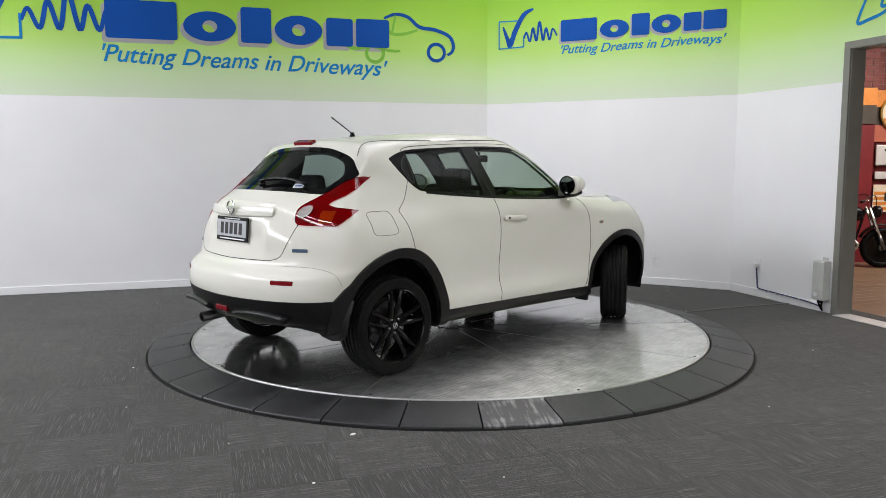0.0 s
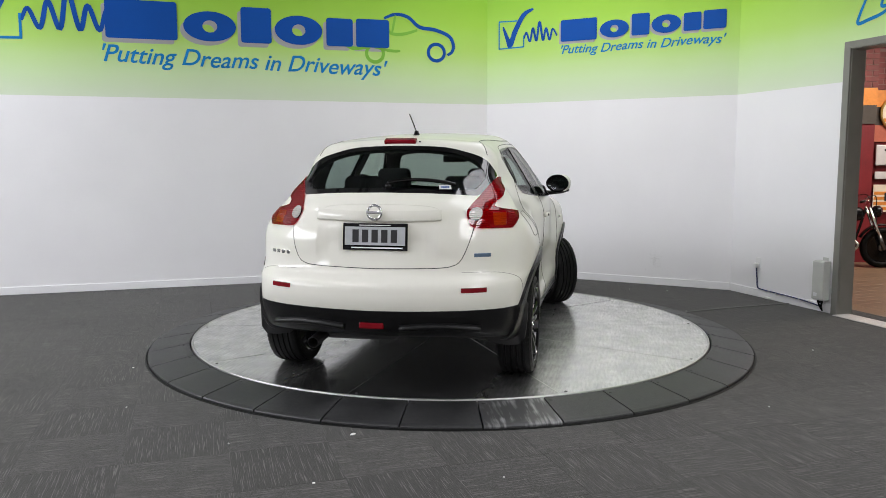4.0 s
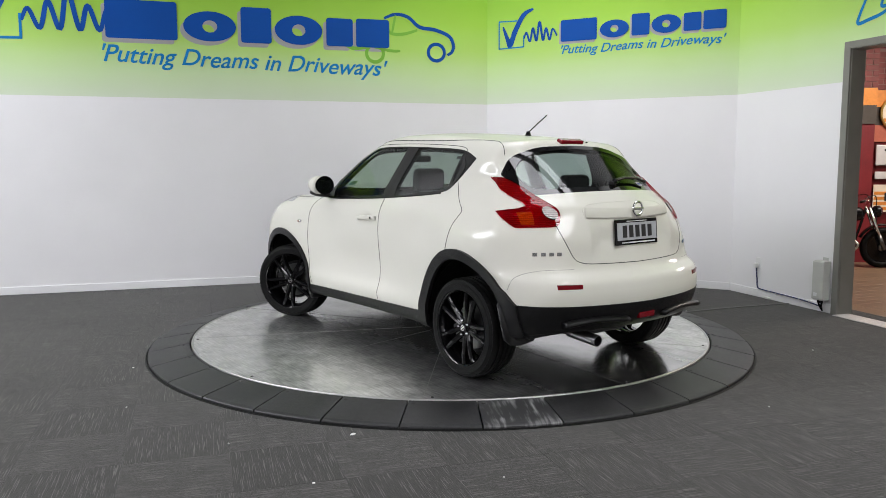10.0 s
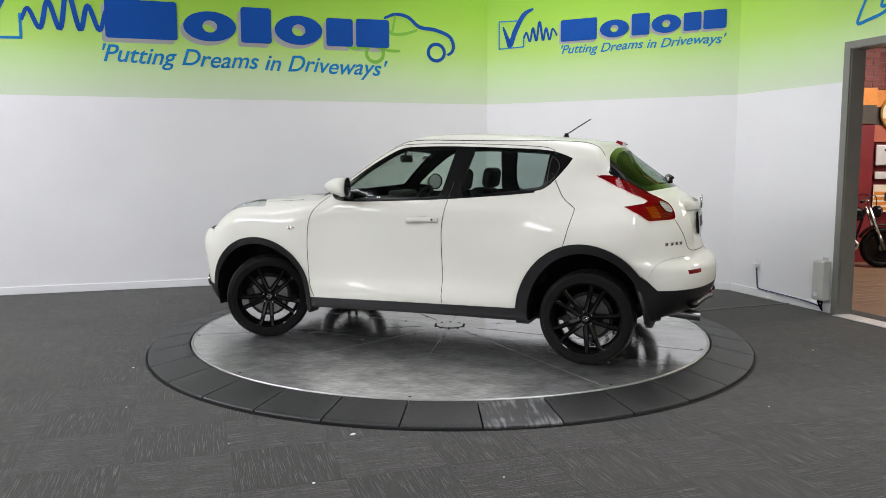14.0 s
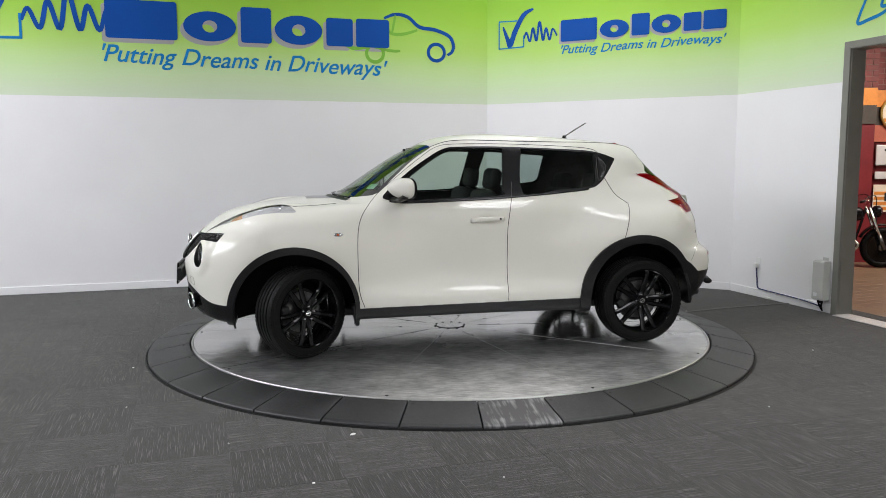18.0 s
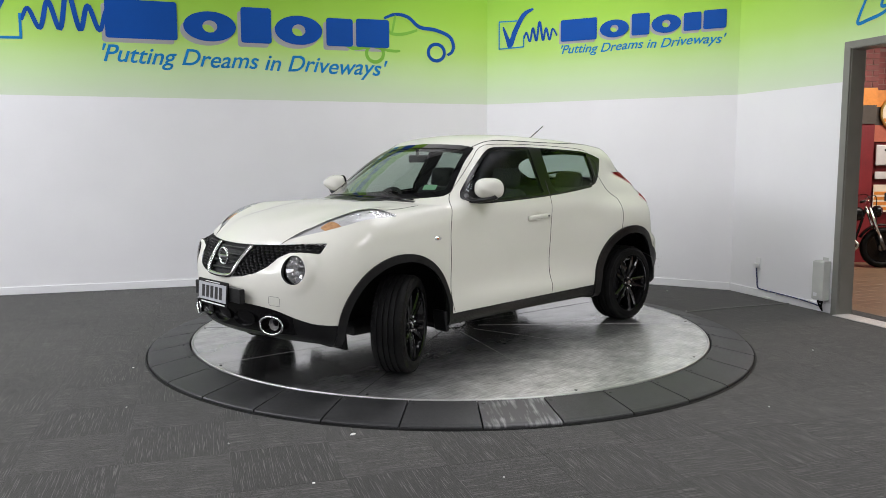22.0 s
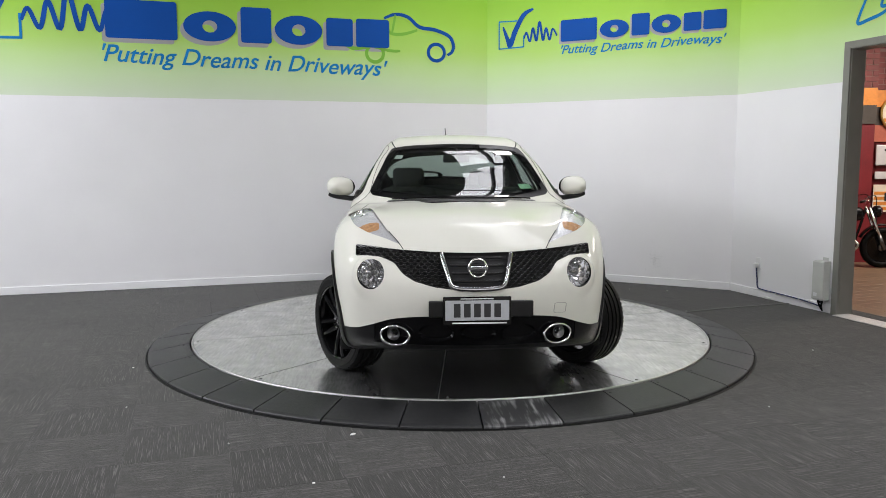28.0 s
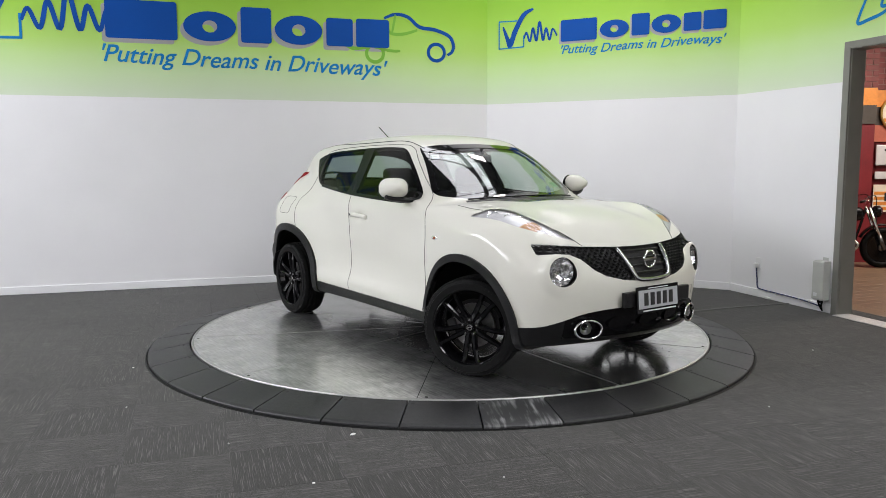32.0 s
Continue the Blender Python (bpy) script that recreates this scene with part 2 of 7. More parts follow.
def wall_mat(name, inner):
    """White paint below, a lime green band above that pales towards its foot; edge is crisp."""
    m, n, l, b = nodes_of(name)
    tc, sep = n.new("ShaderNodeTexCoord"), n.new("ShaderNodeSeparateXYZ")
    l.new(tc.outputs["Object"], sep.inputs[0])
    noise1 = n.new("ShaderNodeTexNoise")
    noise1.inputs["Scale"].default_value, noise1.inputs["Detail"].default_value = 0.9, 3
    l.new(tc.outputs["Object"], noise1.inputs["Vector"])
    wob = n.new("ShaderNodeMath")
    wob.operation = "MULTIPLY_ADD"
    l.new(noise1.outputs[0], wob.inputs[0])
    wob.inputs[1].default_value = 0.22
    l.new(sep.outputs[2], wob.inputs[2])
    ramp = n.new("ShaderNodeValToRGB")
    mr = n.new("ShaderNodeMapRange")
    mr.inputs[1].default_value, mr.inputs[2].default_value = BAND_Z + 0.05, BAND_Z + 1.35
    l.new(wob.outputs[0], mr.inputs[0])
    l.new(mr.outputs[0], ramp.inputs[0])
    e = ramp.color_ramp.elements
    e[0].position, e[0].color = 0.0, (0.62, 0.69, 0.56, 1)
    e[1].position, e[1].color = 1.0, (0.24, 0.50, 0.03, 1)
    for pos, col in ((0.25, (0.54, 0.70, 0.40, 1)), (0.55, (0.40, 0.64, 0.14, 1)), (0.8, (0.31, 0.57, 0.06, 1))):
        k = e.new(pos)
        k.color = col
    cut = n.new("ShaderNodeMath")
    cut.operation = "GREATER_THAN"
    l.new(sep.outputs[2], cut.inputs[0])
    cut.inputs[1].default_value = BAND_Z
    above, band = n.new("ShaderNodeMath"), n.new("ShaderNodeMath")
    above.operation, band.operation = "LESS_THAN", "MULTIPLY"
    l.new(sep.outputs[2], above.inputs[0])
    above.inputs[1].default_value = 3.62
    l.new(cut.outputs[0], band.inputs[0])
    l.new(above.outputs[0], band.inputs[1])
    scuff = n.new("ShaderNodeTexNoise")
    scuff.inputs["Scale"].default_value, scuff.inputs["Detail"].default_value = 1.4, 6
    l.new(tc.outputs["Object"], scuff.inputs["Vector"])
    white = n.new("ShaderNodeMix")
    white.data_type = "RGBA"
    white.inputs["A"].default_value, white.inputs["B"].default_value = (0.74, 0.735, 0.745, 1), (0.82, 0.815, 0.825, 1)
    l.new(scuff.outputs[0], white.inputs["Factor"])
    mix = n.new("ShaderNodeMix")
    mix.data_type = "RGBA"
    l.new(band.outputs[0], mix.inputs["Factor"])
    l.new(white.outputs["Result"], mix.inputs["A"])
    l.new(ramp.outputs[0], mix.inputs["B"])
    l.new(mix.outputs["Result"], b.inputs["Base Color"])
    b.inputs["Roughness"].default_value = 0.55
    b.inputs["Specular IOR Level"].default_value = 0.35
    bn, bp = n.new("ShaderNodeTexNoise"), n.new("ShaderNodeBump")
    bn.inputs["Scale"].default_value, bn.inputs["Detail"].default_value = 60, 4
    l.new(tc.outputs["Object"], bn.inputs["Vector"])
    bp.inputs["Strength"].default_value, bp.inputs["Distance"].default_value = 0.06, 0.004
    l.new(bn.outputs[0], bp.inputs["Height"])
    l.new(bp.outputs[0], b.inputs["Normal"])
    return m


WALLPAINT = wall_mat("painted_wall", 0)
WHITEWALL = mat("plain_wall", (0.72, 0.72, 0.71), 0.6, 0, 0.05, 1.5, 0.1, 60)
GREYWALL = mat("grey_wall", (0.34, 0.34, 0.34), 0.6, 0, 0.05, 1.5, 0.1, 60)
SKIRT = mat("skirting_white", (0.80, 0.80, 0.81), 0.35, 0, 0.03, 3)
CEIL = mat("roof_lining", (0.22, 0.225, 0.23), 0.7, 0, 0.08, 2)
BEAM = mat("roof_beam", (0.05, 0.05, 0.055), 0.6, 0, 0.2, 8)
FRAMEGREY = mat("door_frame_grey", (0.20, 0.195, 0.175), 0.4, 0, 0.06, 6, 0.05, 200)
FOAMBACK = mat("carpet_backing", (0.035, 0.035, 0.036), 0.95, 0, 0.1, 5)


def wall_run(name, start, way, length, height, label, material, hole=None, outward=1):
    """A wall whose inner face runs from start along way; hole: (from, to, height) of a doorway. Local x runs along it, y outward."""
    ang = math.atan2(way.y, way.x)
    bm = bmesh.new()
    spans = [(0, length, 0, height)] if not hole else [(0, hole[0], 0, height), (hole[1], length, 0, height), (hole[0], hole[1], hole[2], height)]
    for a, b, lo, hi in spans:
        box(b - a, WALL_T, hi - lo, ((a + b) / 2, outward * WALL_T / 2, (lo + hi) / 2), bm=bm)
    ob = part(name, bm, material)
    ob.matrix_world = Matrix.Translation(start) @ Matrix.Rotation(ang, 4, "Z")
    return tagged(ob, label, "wall", kind="structure")


wall_a = wall_run("wall_north_west", AB, DIR_A, LEN_A, CEILING_Z, "white painted wall with a lime green band above", WALLPAINT, outward=-1)
wall_b = wall_run("wall_north_east", AB, DIR_B, (BC - AB).length, CEILING_Z, "white painted wall with a lime green band above", WALLPAINT, outward=1)
wall_c = wall_run("wall_east", BC, DIR_C, LEN_C, CEILING_Z, "white wall with a lime green band and a wide doorway", WALLPAINT, (DOOR_S0, DOOR_S1, DOOR_H), outward=1)
END_A, END_C = AB + DIR_A * LEN_A, BC + DIR_C * LEN_C
# the west opening and its frames are invented to hold the fill lamp
w0, w1, wz0, wz1 = WEST_FILL
bm = bmesh.new()
for y0, y1, z0, z1 in ((-10.2, w0, 0, CEILING_Z), (w1, END_A.y + 0.1, 0, CEILING_Z), (w0, w1, 0, wz0), (w0, w1, wz1, CEILING_Z)):
    box(WALL_T, y1 - y0, z1 - z0, (END_A.x - WALL_T / 2, (y0 + y1) / 2, (z0 + z1) / 2), bm=bm)
tagged(part("wall_west", bm, WHITEWALL), "plain white showroom wall with an added high opening for fill light", "wall", kind="structure")
win = empty("window_1", pose(END_A.x - 0.05, 0, 0), "added high band of framed windows, unseen, for fill light", "window", kind="structure")
for y in np.linspace(w0 + 0.03, w1 - 0.03, 8):
    part("fill_window_frame", box(0.06, 0.05, wz1 - wz0, (0, y, (wz0 + wz1) / 2), 0.004), FRAMEGREY, win)
for z in (wz0 + 0.03, wz1 - 0.03):
    part("fill_window_frame", box(0.058, w1 - w0 - 0.01, 0.05, (0, (w0 + w1) / 2, z), 0.004), FRAMEGREY, win)
# unseen south opening and frames, made up around the front fill lamp
s0, s1, sz0, sz1 = SOUTH_FILL
bm = bmesh.new()
for x0, x1, z0, z1 in ((END_A.x, s0, 0, CEILING_Z), (s1, END_C.x + 0.3, 0, CEILING_Z), (s0, s1, 0, sz0), (s0, s1, sz1, CEILING_Z)):
    box(x1 - x0, WALL_T, z1 - z0, ((x0 + x1) / 2, -10.1 - WALL_T / 2, (z0 + z1) / 2), bm=bm)
tagged(part("wall_south", bm, GREYWALL), "plain grey showroom wall with an added opening for fill light", "wall", kind="structure")
win = empty("window_2", pose(0, -10.12, 0), "added long framed window behind the camera for fill light", "window", kind="structure")
for x in np.linspace(s0 + 0.03, s1 - 0.03, 7):
    part("fill_window_frame", box(0.05, 0.04, sz1 - sz0, (x, 0, (sz0 + sz1) / 2), 0.004), FRAMEGREY, win)
for z in (sz0 + 0.03, sz1 - 0.03):
    part("fill_window_frame", box(s1 - s0 - 0.01, 0.038, 0.05, ((s0 + s1) / 2, 0, z), 0.004), FRAMEGREY, win)


def skirting(start, way, a, b, side):
    ang = math.atan2(way.y, way.x)
    bm = box(b - a, 0.012, 0.085, ((a + b) / 2, side * 0.006, 0.0425), 0.003)
    ob = part("baseboard", bm, SKIRT)
    ob.matrix_world = Matrix.Translation(start) @ Matrix.Rotation(ang, 4, "Z")
    tagged(ob, "white painted skirting board along the wall", "baseboard", kind="structure")


skirting(AB, DIR_A, 0.01, LEN_A, 1)
skirting(AB, DIR_B, 0.01, (BC - AB).length - 0.01, -1)
skirting(BC, DIR_C, 0.01, DOOR_S0 - 0.075, -1)

# ---- ceiling with skylight openings, rafters and purlins ----
bm = bmesh.new()
xs = [-14.0]
for cx, lx in sorted({(k[0], k[3]) for k in SKYLIGHTS}):
    xs += [cx - lx / 2, cx + lx / 2]
xs.append(9.0)
for k in range(0, len(xs), 2):
    box(xs[k + 1] - xs[k], 24, 0.12, ((xs[k] + xs[k + 1]) / 2, -4.2, CEILING_Z + 0.06), bm=bm)
for cx, lx in sorted({(k[0], k[3]) for k in SKYLIGHTS}):
    ys = [-16.2, 7.8] + [k[1] + e * k[2] / 2 for k in SKYLIGHTS if k[0] == cx for e in (-1, 1)]
    ys.sort()
    for y0, y1 in zip(ys[::2], ys[1::2]):
        box(lx, y1 - y0, 0.12, (cx, (y0 + y1) / 2, CEILING_Z + 0.06), bm=bm)
for cx, cy, ly, lx, watts in SKYLIGHTS:
    box(lx + 0.4, ly + 0.4, 0.05, (cx, cy, CEILING_Z + 0.3), bm=bm)
ceiling = part("ceiling", bm, CEIL)
ceiling.matrix_world = ROOF
tagged(ceiling, "pale roof lining with long skylight strips", "ceiling", kind="structure")
for k in range(11):
    y = -8.9 + k * 1.10
    ob = part("roof_purlin", box(12.5, 0.07, 0.12, (-2.9, y, CEILING_Z - 0.065), 0.006), BEAM)
    ob.matrix_world = ROOF
    tagged(ob, "dark steel purlin under the roof", "beam", "roof purlins", "structure")
for x in (-7.5, -4.7, -1.9, 1.72):
    ob = part("roof_rafter", box(0.09, 11.5, 0.22, (x, -2.6, CEILING_Z - 0.24), 0.01), BEAM)
    ob.matrix_world = ROOF
    tagged(ob, "dark steel rafter under the roof", "beam", "roof rafters", "structure")

# ---- carpet tiles, laid square to the long wall ----


def carpet_mat():
    m, n, l, b = nodes_of("carpet")
    tc, info = n.new("ShaderNodeTexCoord"), n.new("ShaderNodeObjectInfo")
    off = n.new("ShaderNodeVectorMath")
    off.operation = "MULTIPLY_ADD"
    l.new(info.outputs["Random"], off.inputs[0])
    off.inputs[1].default_value = (13.0, 29.0, 0.0)
    l.new(tc.outputs["Object"], off.inputs[2])
    # long fine pile
    mp = n.new("ShaderNodeMapping")
    mp.inputs["Scale"].default_value = (16, 300, 1)
    l.new(off.outputs[0], mp.inputs["Vector"])
    pile = n.new("ShaderNodeTexNoise")
    pile.inputs["Scale"].default_value, pile.inputs["Detail"].default_value = 1.0, 3
    l.new(mp.outputs[0], pile.inputs["Vector"])
    # broken pale pin stripes
    mp2 = n.new("ShaderNodeMapping")
    mp2.inputs["Scale"].default_value = (5.0, 220, 1)
    l.new(off.outputs[0], mp2.inputs["Vector"])
    dash = n.new("ShaderNodeTexNoise")
    dash.inputs["Scale"].default_value, dash.inputs["Detail"].default_value = 1.0, 1
    l.new(mp2.outputs[0], dash.inputs["Vector"])
    pick = n.new("ShaderNodeMapRange")
    pick.inputs[1].default_value, pick.inputs[2].default_value = 0.60, 0.645
    l.new(dash.outputs[0], pick.inputs[0])
    base = n.new("ShaderNodeMix")
    base.data_type = "RGBA"
    base.inputs["A"].default_value, base.inputs["B"].default_value = (0.004, 0.0039, 0.0038, 1), (0.058, 0.0548, 0.051, 1)
    l.new(pile.outputs[0], base.inputs["Factor"])
    tone = n.new("ShaderNodeMapRange")
    tone.inputs[3].default_value, tone.inputs[4].default_value = 0.86, 1.14
    l.new(info.outputs["Random"], tone.inputs[0])
    toned = n.new("ShaderNodeMix")
    toned.data_type, toned.blend_type = "RGBA", "MULTIPLY"
    toned.inputs["Factor"].default_value = 1
    l.new(base.outputs["Result"], toned.inputs["A"])
    l.new(tone.outputs[0], toned.inputs["B"])
    mix = n.new("ShaderNodeMix")
    mix.data_type = "RGBA"
    fac = n.new("ShaderNodeMath")
    fac.operation = "MULTIPLY"
    fac.inputs[1].default_value = 0.46
    l.new(pick.outputs[0], fac.inputs[0])
    l.new(fac.outputs[0], mix.inputs["Factor"])
    l.new(toned.outputs["Result"], mix.inputs["A"])
    mix.inputs["B"].default_value = (0.185, 0.176, 0.165, 1)
    l.new(mix.outputs["Result"], b.inputs["Base Color"])
    b.inputs["Roughness"].default_value = 0.95
    b.inputs["Specular IOR Level"].default_value = 0.15
    b.inputs["Sheen Weight"].default_value = 0.15
    bp = n.new("ShaderNodeBump")
    bp.inputs["Strength"].default_value, bp.inputs["Distance"].default_value = 0.6, 0.004
    l.new(pile.outputs[0], bp.inputs["Height"])
    l.new(bp.outputs[0], b.inputs["Normal"])
    return m


CARPET = carpet_mat()
TILE = 0.5
bm = box(20, 19, 0.1, (-0.5, -3.0, -0.058))
floor = tagged(part("floor", bm, FOAMBACK), "charcoal carpet tile floor laid in alternating directions", "floor", kind="structure")
tile_bm = box(TILE - 0.0006, TILE - 0.0006, 0.008, (0, 0, -0.004), 0.0006, seg=1)
tile_me = bpy.data.meshes.new("carpet_tile")
tile_bm.to_mesh(tile_me)
tile_bm.free()
tile_me.materials.append(CARPET)
ux, uy = Vector((math.cos(ANG_A), math.sin(ANG_A), 0)), Vector((-math.sin(ANG_A), math.cos(ANG_A), 0))
TILE_AT = Vector((-1.113, -2.741, 0))
rest = {0: ([], []), 1: ([], [])}   # the far tiles, by the way of their pile


def inside_room(q, grow=0.0):
    na, nb, nc = Vector((-DIR_A.y, DIR_A.x, 0)), Vector((DIR_B.y, -DIR_B.x, 0)), Vector((DIR_C.y, -DIR_C.x, 0))
    return (q - AB).dot(na) > -grow and (q - AB).dot(nb) > -grow and (q - BC).dot(nc) > -grow and q.x > -9.2 and q.y > -10.2


for i, j in itertools.product(range(-22, 26), range(-22, 18)):
    q = TILE_AT + ux * TILE * (i + 0.5) + uy * TILE * (j + 0.5)
    if not inside_room(q, 0.36) or q.length < 1.7:
        continue
    turn = ANG_A + (math.pi / 2 if (i + j) % 2 else 0) + (math.pi if (i * 7 + j * 3) % 4 > 1 else 0)
    if -3.7 < q.y < 3.9 and abs(q.x) < 4.6 + 0.45 * q.y + 0.5:
        ob = new("carpet_tile", tile_me)
        ob.matrix_world = Matrix.Translation(q) @ Matrix.Rotation(turn, 4, "Z")
        ob.parent = floor
    else:
        rest_v, rest_f = rest[(i + j) % 2]
        k = len(rest_v)
        for sx, sy in ((-1, -1), (1, -1), (1, 1), (-1, 1)):
            v = q + (ux * sx + uy * sy) * (TILE / 2 - 0.001)
            rest_v.append(Matrix.Rotation(-ANG_A - (math.pi / 2 if (i + j) % 2 else 0), 3, "Z") @ v)
        rest_f.append((k, k + 1, k + 2, k + 3))
for odd, (rest_v, rest_f) in rest.items():
    ob = tagged(obj("carpet_rest", rest_v, rest_f, CARPET, floor, smooth=False), kind="stuff")
    ob.matrix_basis = Matrix.Rotation(ANG_A + odd * math.pi / 2, 4, "Z")

# ---- turntable ----
R_DISC, R_OUT = 2.092, 2.407


def disc_mat():
    m, n, l, b = nodes_of("brushed_steel_plate")
    tc = n.new("ShaderNodeTexCoord")
    big, mid, fine = n.new("ShaderNodeTexNoise"), n.new("ShaderNodeTexNoise"), n.new("ShaderNodeTexNoise")
    mp = n.new("ShaderNodeMapping")
    mp.inputs["Scale"].default_value = (3, 90, 1)
    l.new(tc.outputs["Object"], mp.inputs["Vector"])
    for k, s, d in ((big, 1.1, 2), (mid, 4.5, 2), (fine, 1.2, 4)):
        k.inputs["Scale"].default_value, k.inputs["Detail"].default_value = s, d
        l.new((mp.outputs[0] if k is fine else tc.outputs["Object"]), k.inputs["Vector"])
    mul = n.new("ShaderNodeMath")
    mul.operation = "MULTIPLY"
    l.new(big.outputs[0], mul.inputs[0])
    l.new(mid.outputs[0], mul.inputs[1])
    mr = n.new("ShaderNodeMapRange")
    mr.inputs[1].default_value, mr.inputs[2].default_value, mr.inputs[3].default_value, mr.inputs[4].default_value = 0.14, 0.40, 0.17, 0.10
    l.new(mul.outputs[0], mr.inputs[0])
    l.new(mr.outputs[0], b.inputs["Roughness"])
    col = n.new("ShaderNodeMix")
    col.data_type = "RGBA"
    col.inputs["A"].default_value, col.inputs["B"].default_value = (0.63, 0.63, 0.625, 1), (0.66, 0.66, 0.655, 1)
    l.new(mid.outputs[0], col.inputs["Factor"])
    l.new(col.outputs["Result"], b.inputs["Base Color"])
    b.inputs["Metallic"].default_value = 1.0
    bp = n.new("ShaderNodeBump")
    bp.inputs["Strength"].default_value, bp.inputs["Distance"].default_value = 0.05, 0.002
    l.new(fine.outputs[0], bp.inputs["Height"])
    l.new(bp.outputs[0], b.inputs["Normal"])
    # wiped smears scatter the sheen more widely than the clean plate
    smear, smp, amount, haze, mx = n.new("ShaderNodeTexNoise"), n.new("ShaderNodeMapping"), n.new("ShaderNodeMapRange"), n.new("ShaderNodeBsdfGlossy"), n.new("ShaderNodeMixShader")
    smp.inputs["Scale"].default_value, smp.inputs["Rotation"].default_value = (1.0, 2.6, 1.0), (0, 0, 0.7)
    l.new(tc.outputs["Object"], smp.inputs["Vector"])
    l.new(smp.outputs[0], smear.inputs["Vector"])
    smear.inputs["Scale"].default_value, smear.inputs["Detail"].default_value, smear.inputs["Distortion"].default_value = 2.2, 3.0, 0.3
    amount.inputs[1].default_value, amount.inputs[2].default_value, amount.inputs[3].default_value, amount.inputs[4].default_value = 0.33, 0.72, 0.05, 0.18
    l.new(smear.outputs[0], amount.inputs[0])
    # scuffing is heavier to both sides of the wheel tracks, broken up by fine scratches
    half, bias, patch, scr, smap, both_in, last = n.new("ShaderNodeSeparateXYZ"), n.new("ShaderNodeMapRange"), n.new("ShaderNodeTexNoise"), n.new("ShaderNodeTexNoise"), n.new("ShaderNodeMapping"), n.new("ShaderNodeMath"), n.new("ShaderNodeMath")
    l.new(tc.outputs["Object"], half.inputs[0])
    off_axis = n.new("ShaderNodeMath")
    off_axis.operation = "ABSOLUTE"
    l.new(half.outputs[1], off_axis.inputs[0])
    l.new(off_axis.outputs[0], bias.inputs[0])
    bias.inputs[1].default_value, bias.inputs[2].default_value, bias.inputs[3].default_value, bias.inputs[4].default_value = 0.42, 1.32, 0.0, 0.72
    patch.inputs["Scale"].default_value, patch.inputs["Detail"].default_value, patch.inputs["Roughness"].default_value = 5.0, 6, 0.62
    l.new(tc.outputs["Object"], patch.inputs["Vector"])
    smap.inputs["Scale"].default_value, smap.inputs["Rotation"].default_value = (9.0, 60.0, 1.0), (0, 0, 0.35)
    l.new(tc.outputs["Object"], smap.inputs["Vector"])
    l.new(smap.outputs[0], scr.inputs["Vector"])
    scr.inputs["Scale"].default_value, scr.inputs["Detail"].default_value = 1.0, 4
    both_in.operation, last.operation = "MULTIPLY", "MULTIPLY_ADD"
    prange = n.new("ShaderNodeMapRange")
    prange.inputs[1].default_value, prange.inputs[2].default_value, prange.inputs[3].default_value, prange.inputs[4].default_value = 0.36, 0.66, 0.65, 1.15
    l.new(patch.outputs[0], prange.inputs[0])
    l.new(prange.outputs[0], both_in.inputs[0])
    l.new(bias.outputs[0], both_in.inputs[1])
    srange = n.new("ShaderNodeMapRange")
    srange.inputs[1].default_value, srange.inputs[2].default_value, srange.inputs[3].default_value, srange.inputs[4].default_value = 0.35, 0.65, 0.75, 1.15
    l.new(scr.outputs[0], srange.inputs[0])
    l.new(both_in.outputs[0], last.inputs[0])
    l.new(srange.outputs[0], last.inputs[1])
    l.new(amount.outputs[0], last.inputs[2])
    haze.inputs["Color"].default_value, haze.inputs["Roughness"].default_value = (0.72, 0.72, 0.715, 1), 0.42
    l.new(last.outputs[0], mx.inputs[0])
    l.new(b.outputs[0], mx.inputs[1])
    l.new(haze.outputs[0], mx.inputs[2])
    l.new(mx.outputs[0], n["Material Output"].inputs[0])
    return m


DISC = disc_mat()
RAMP = mat("ramp_rubber", (0.026, 0.026, 0.027), 0.46, 0, 0.6, 3.0, 0.12, 160, rough_vary=0.35, spec=0.35)


def worn_mat():
    """Ramp rubber with pale scraped streaks."""
    m, n, l, b = nodes_of("scraped_ramp_rubber")
    tc, mp, big, fine = n.new("ShaderNodeTexCoord"), n.new("ShaderNodeMapping"), n.new("ShaderNodeTexNoise"), n.new("ShaderNodeTexNoise")
    mp.inputs["Scale"].default_value, mp.inputs["Rotation"].default_value = (5, 46, 1), (0, 0, 0.5)
    l.new(tc.outputs["Object"], mp.inputs["Vector"])
    l.new(mp.outputs[0], fine.inputs["Vector"])
    l.new(tc.outputs["Object"], big.inputs["Vector"])
    fine.inputs["Scale"].default_value, fine.inputs["Detail"].default_value = 1.0, 4
    big.inputs["Scale"].default_value, big.inputs["Detail"].default_value = 7.0, 2
    mul, mr, mix = n.new("ShaderNodeMath"), n.new("ShaderNodeMapRange"), n.new("ShaderNodeMix")
    mul.operation = "MULTIPLY"
    l.new(fine.outputs[0], mul.inputs[0])
    l.new(big.outputs[0], mul.inputs[1])
    mr.inputs[1].default_value, mr.inputs[2].default_value = 0.24, 0.40
    l.new(mul.outputs[0], mr.inputs[0])
    mix.data_type = "RGBA"
    mix.inputs["A"].default_value, mix.inputs["B"].default_value = (0.032, 0.032, 0.033, 1), (0.22, 0.22, 0.22, 1)
    l.new(mr.outputs[0], mix.inputs["Factor"])
    l.new(mix.outputs["Result"], b.inputs["Base Color"])
    b.inputs["Roughness"].default_value = 0.45
    return m


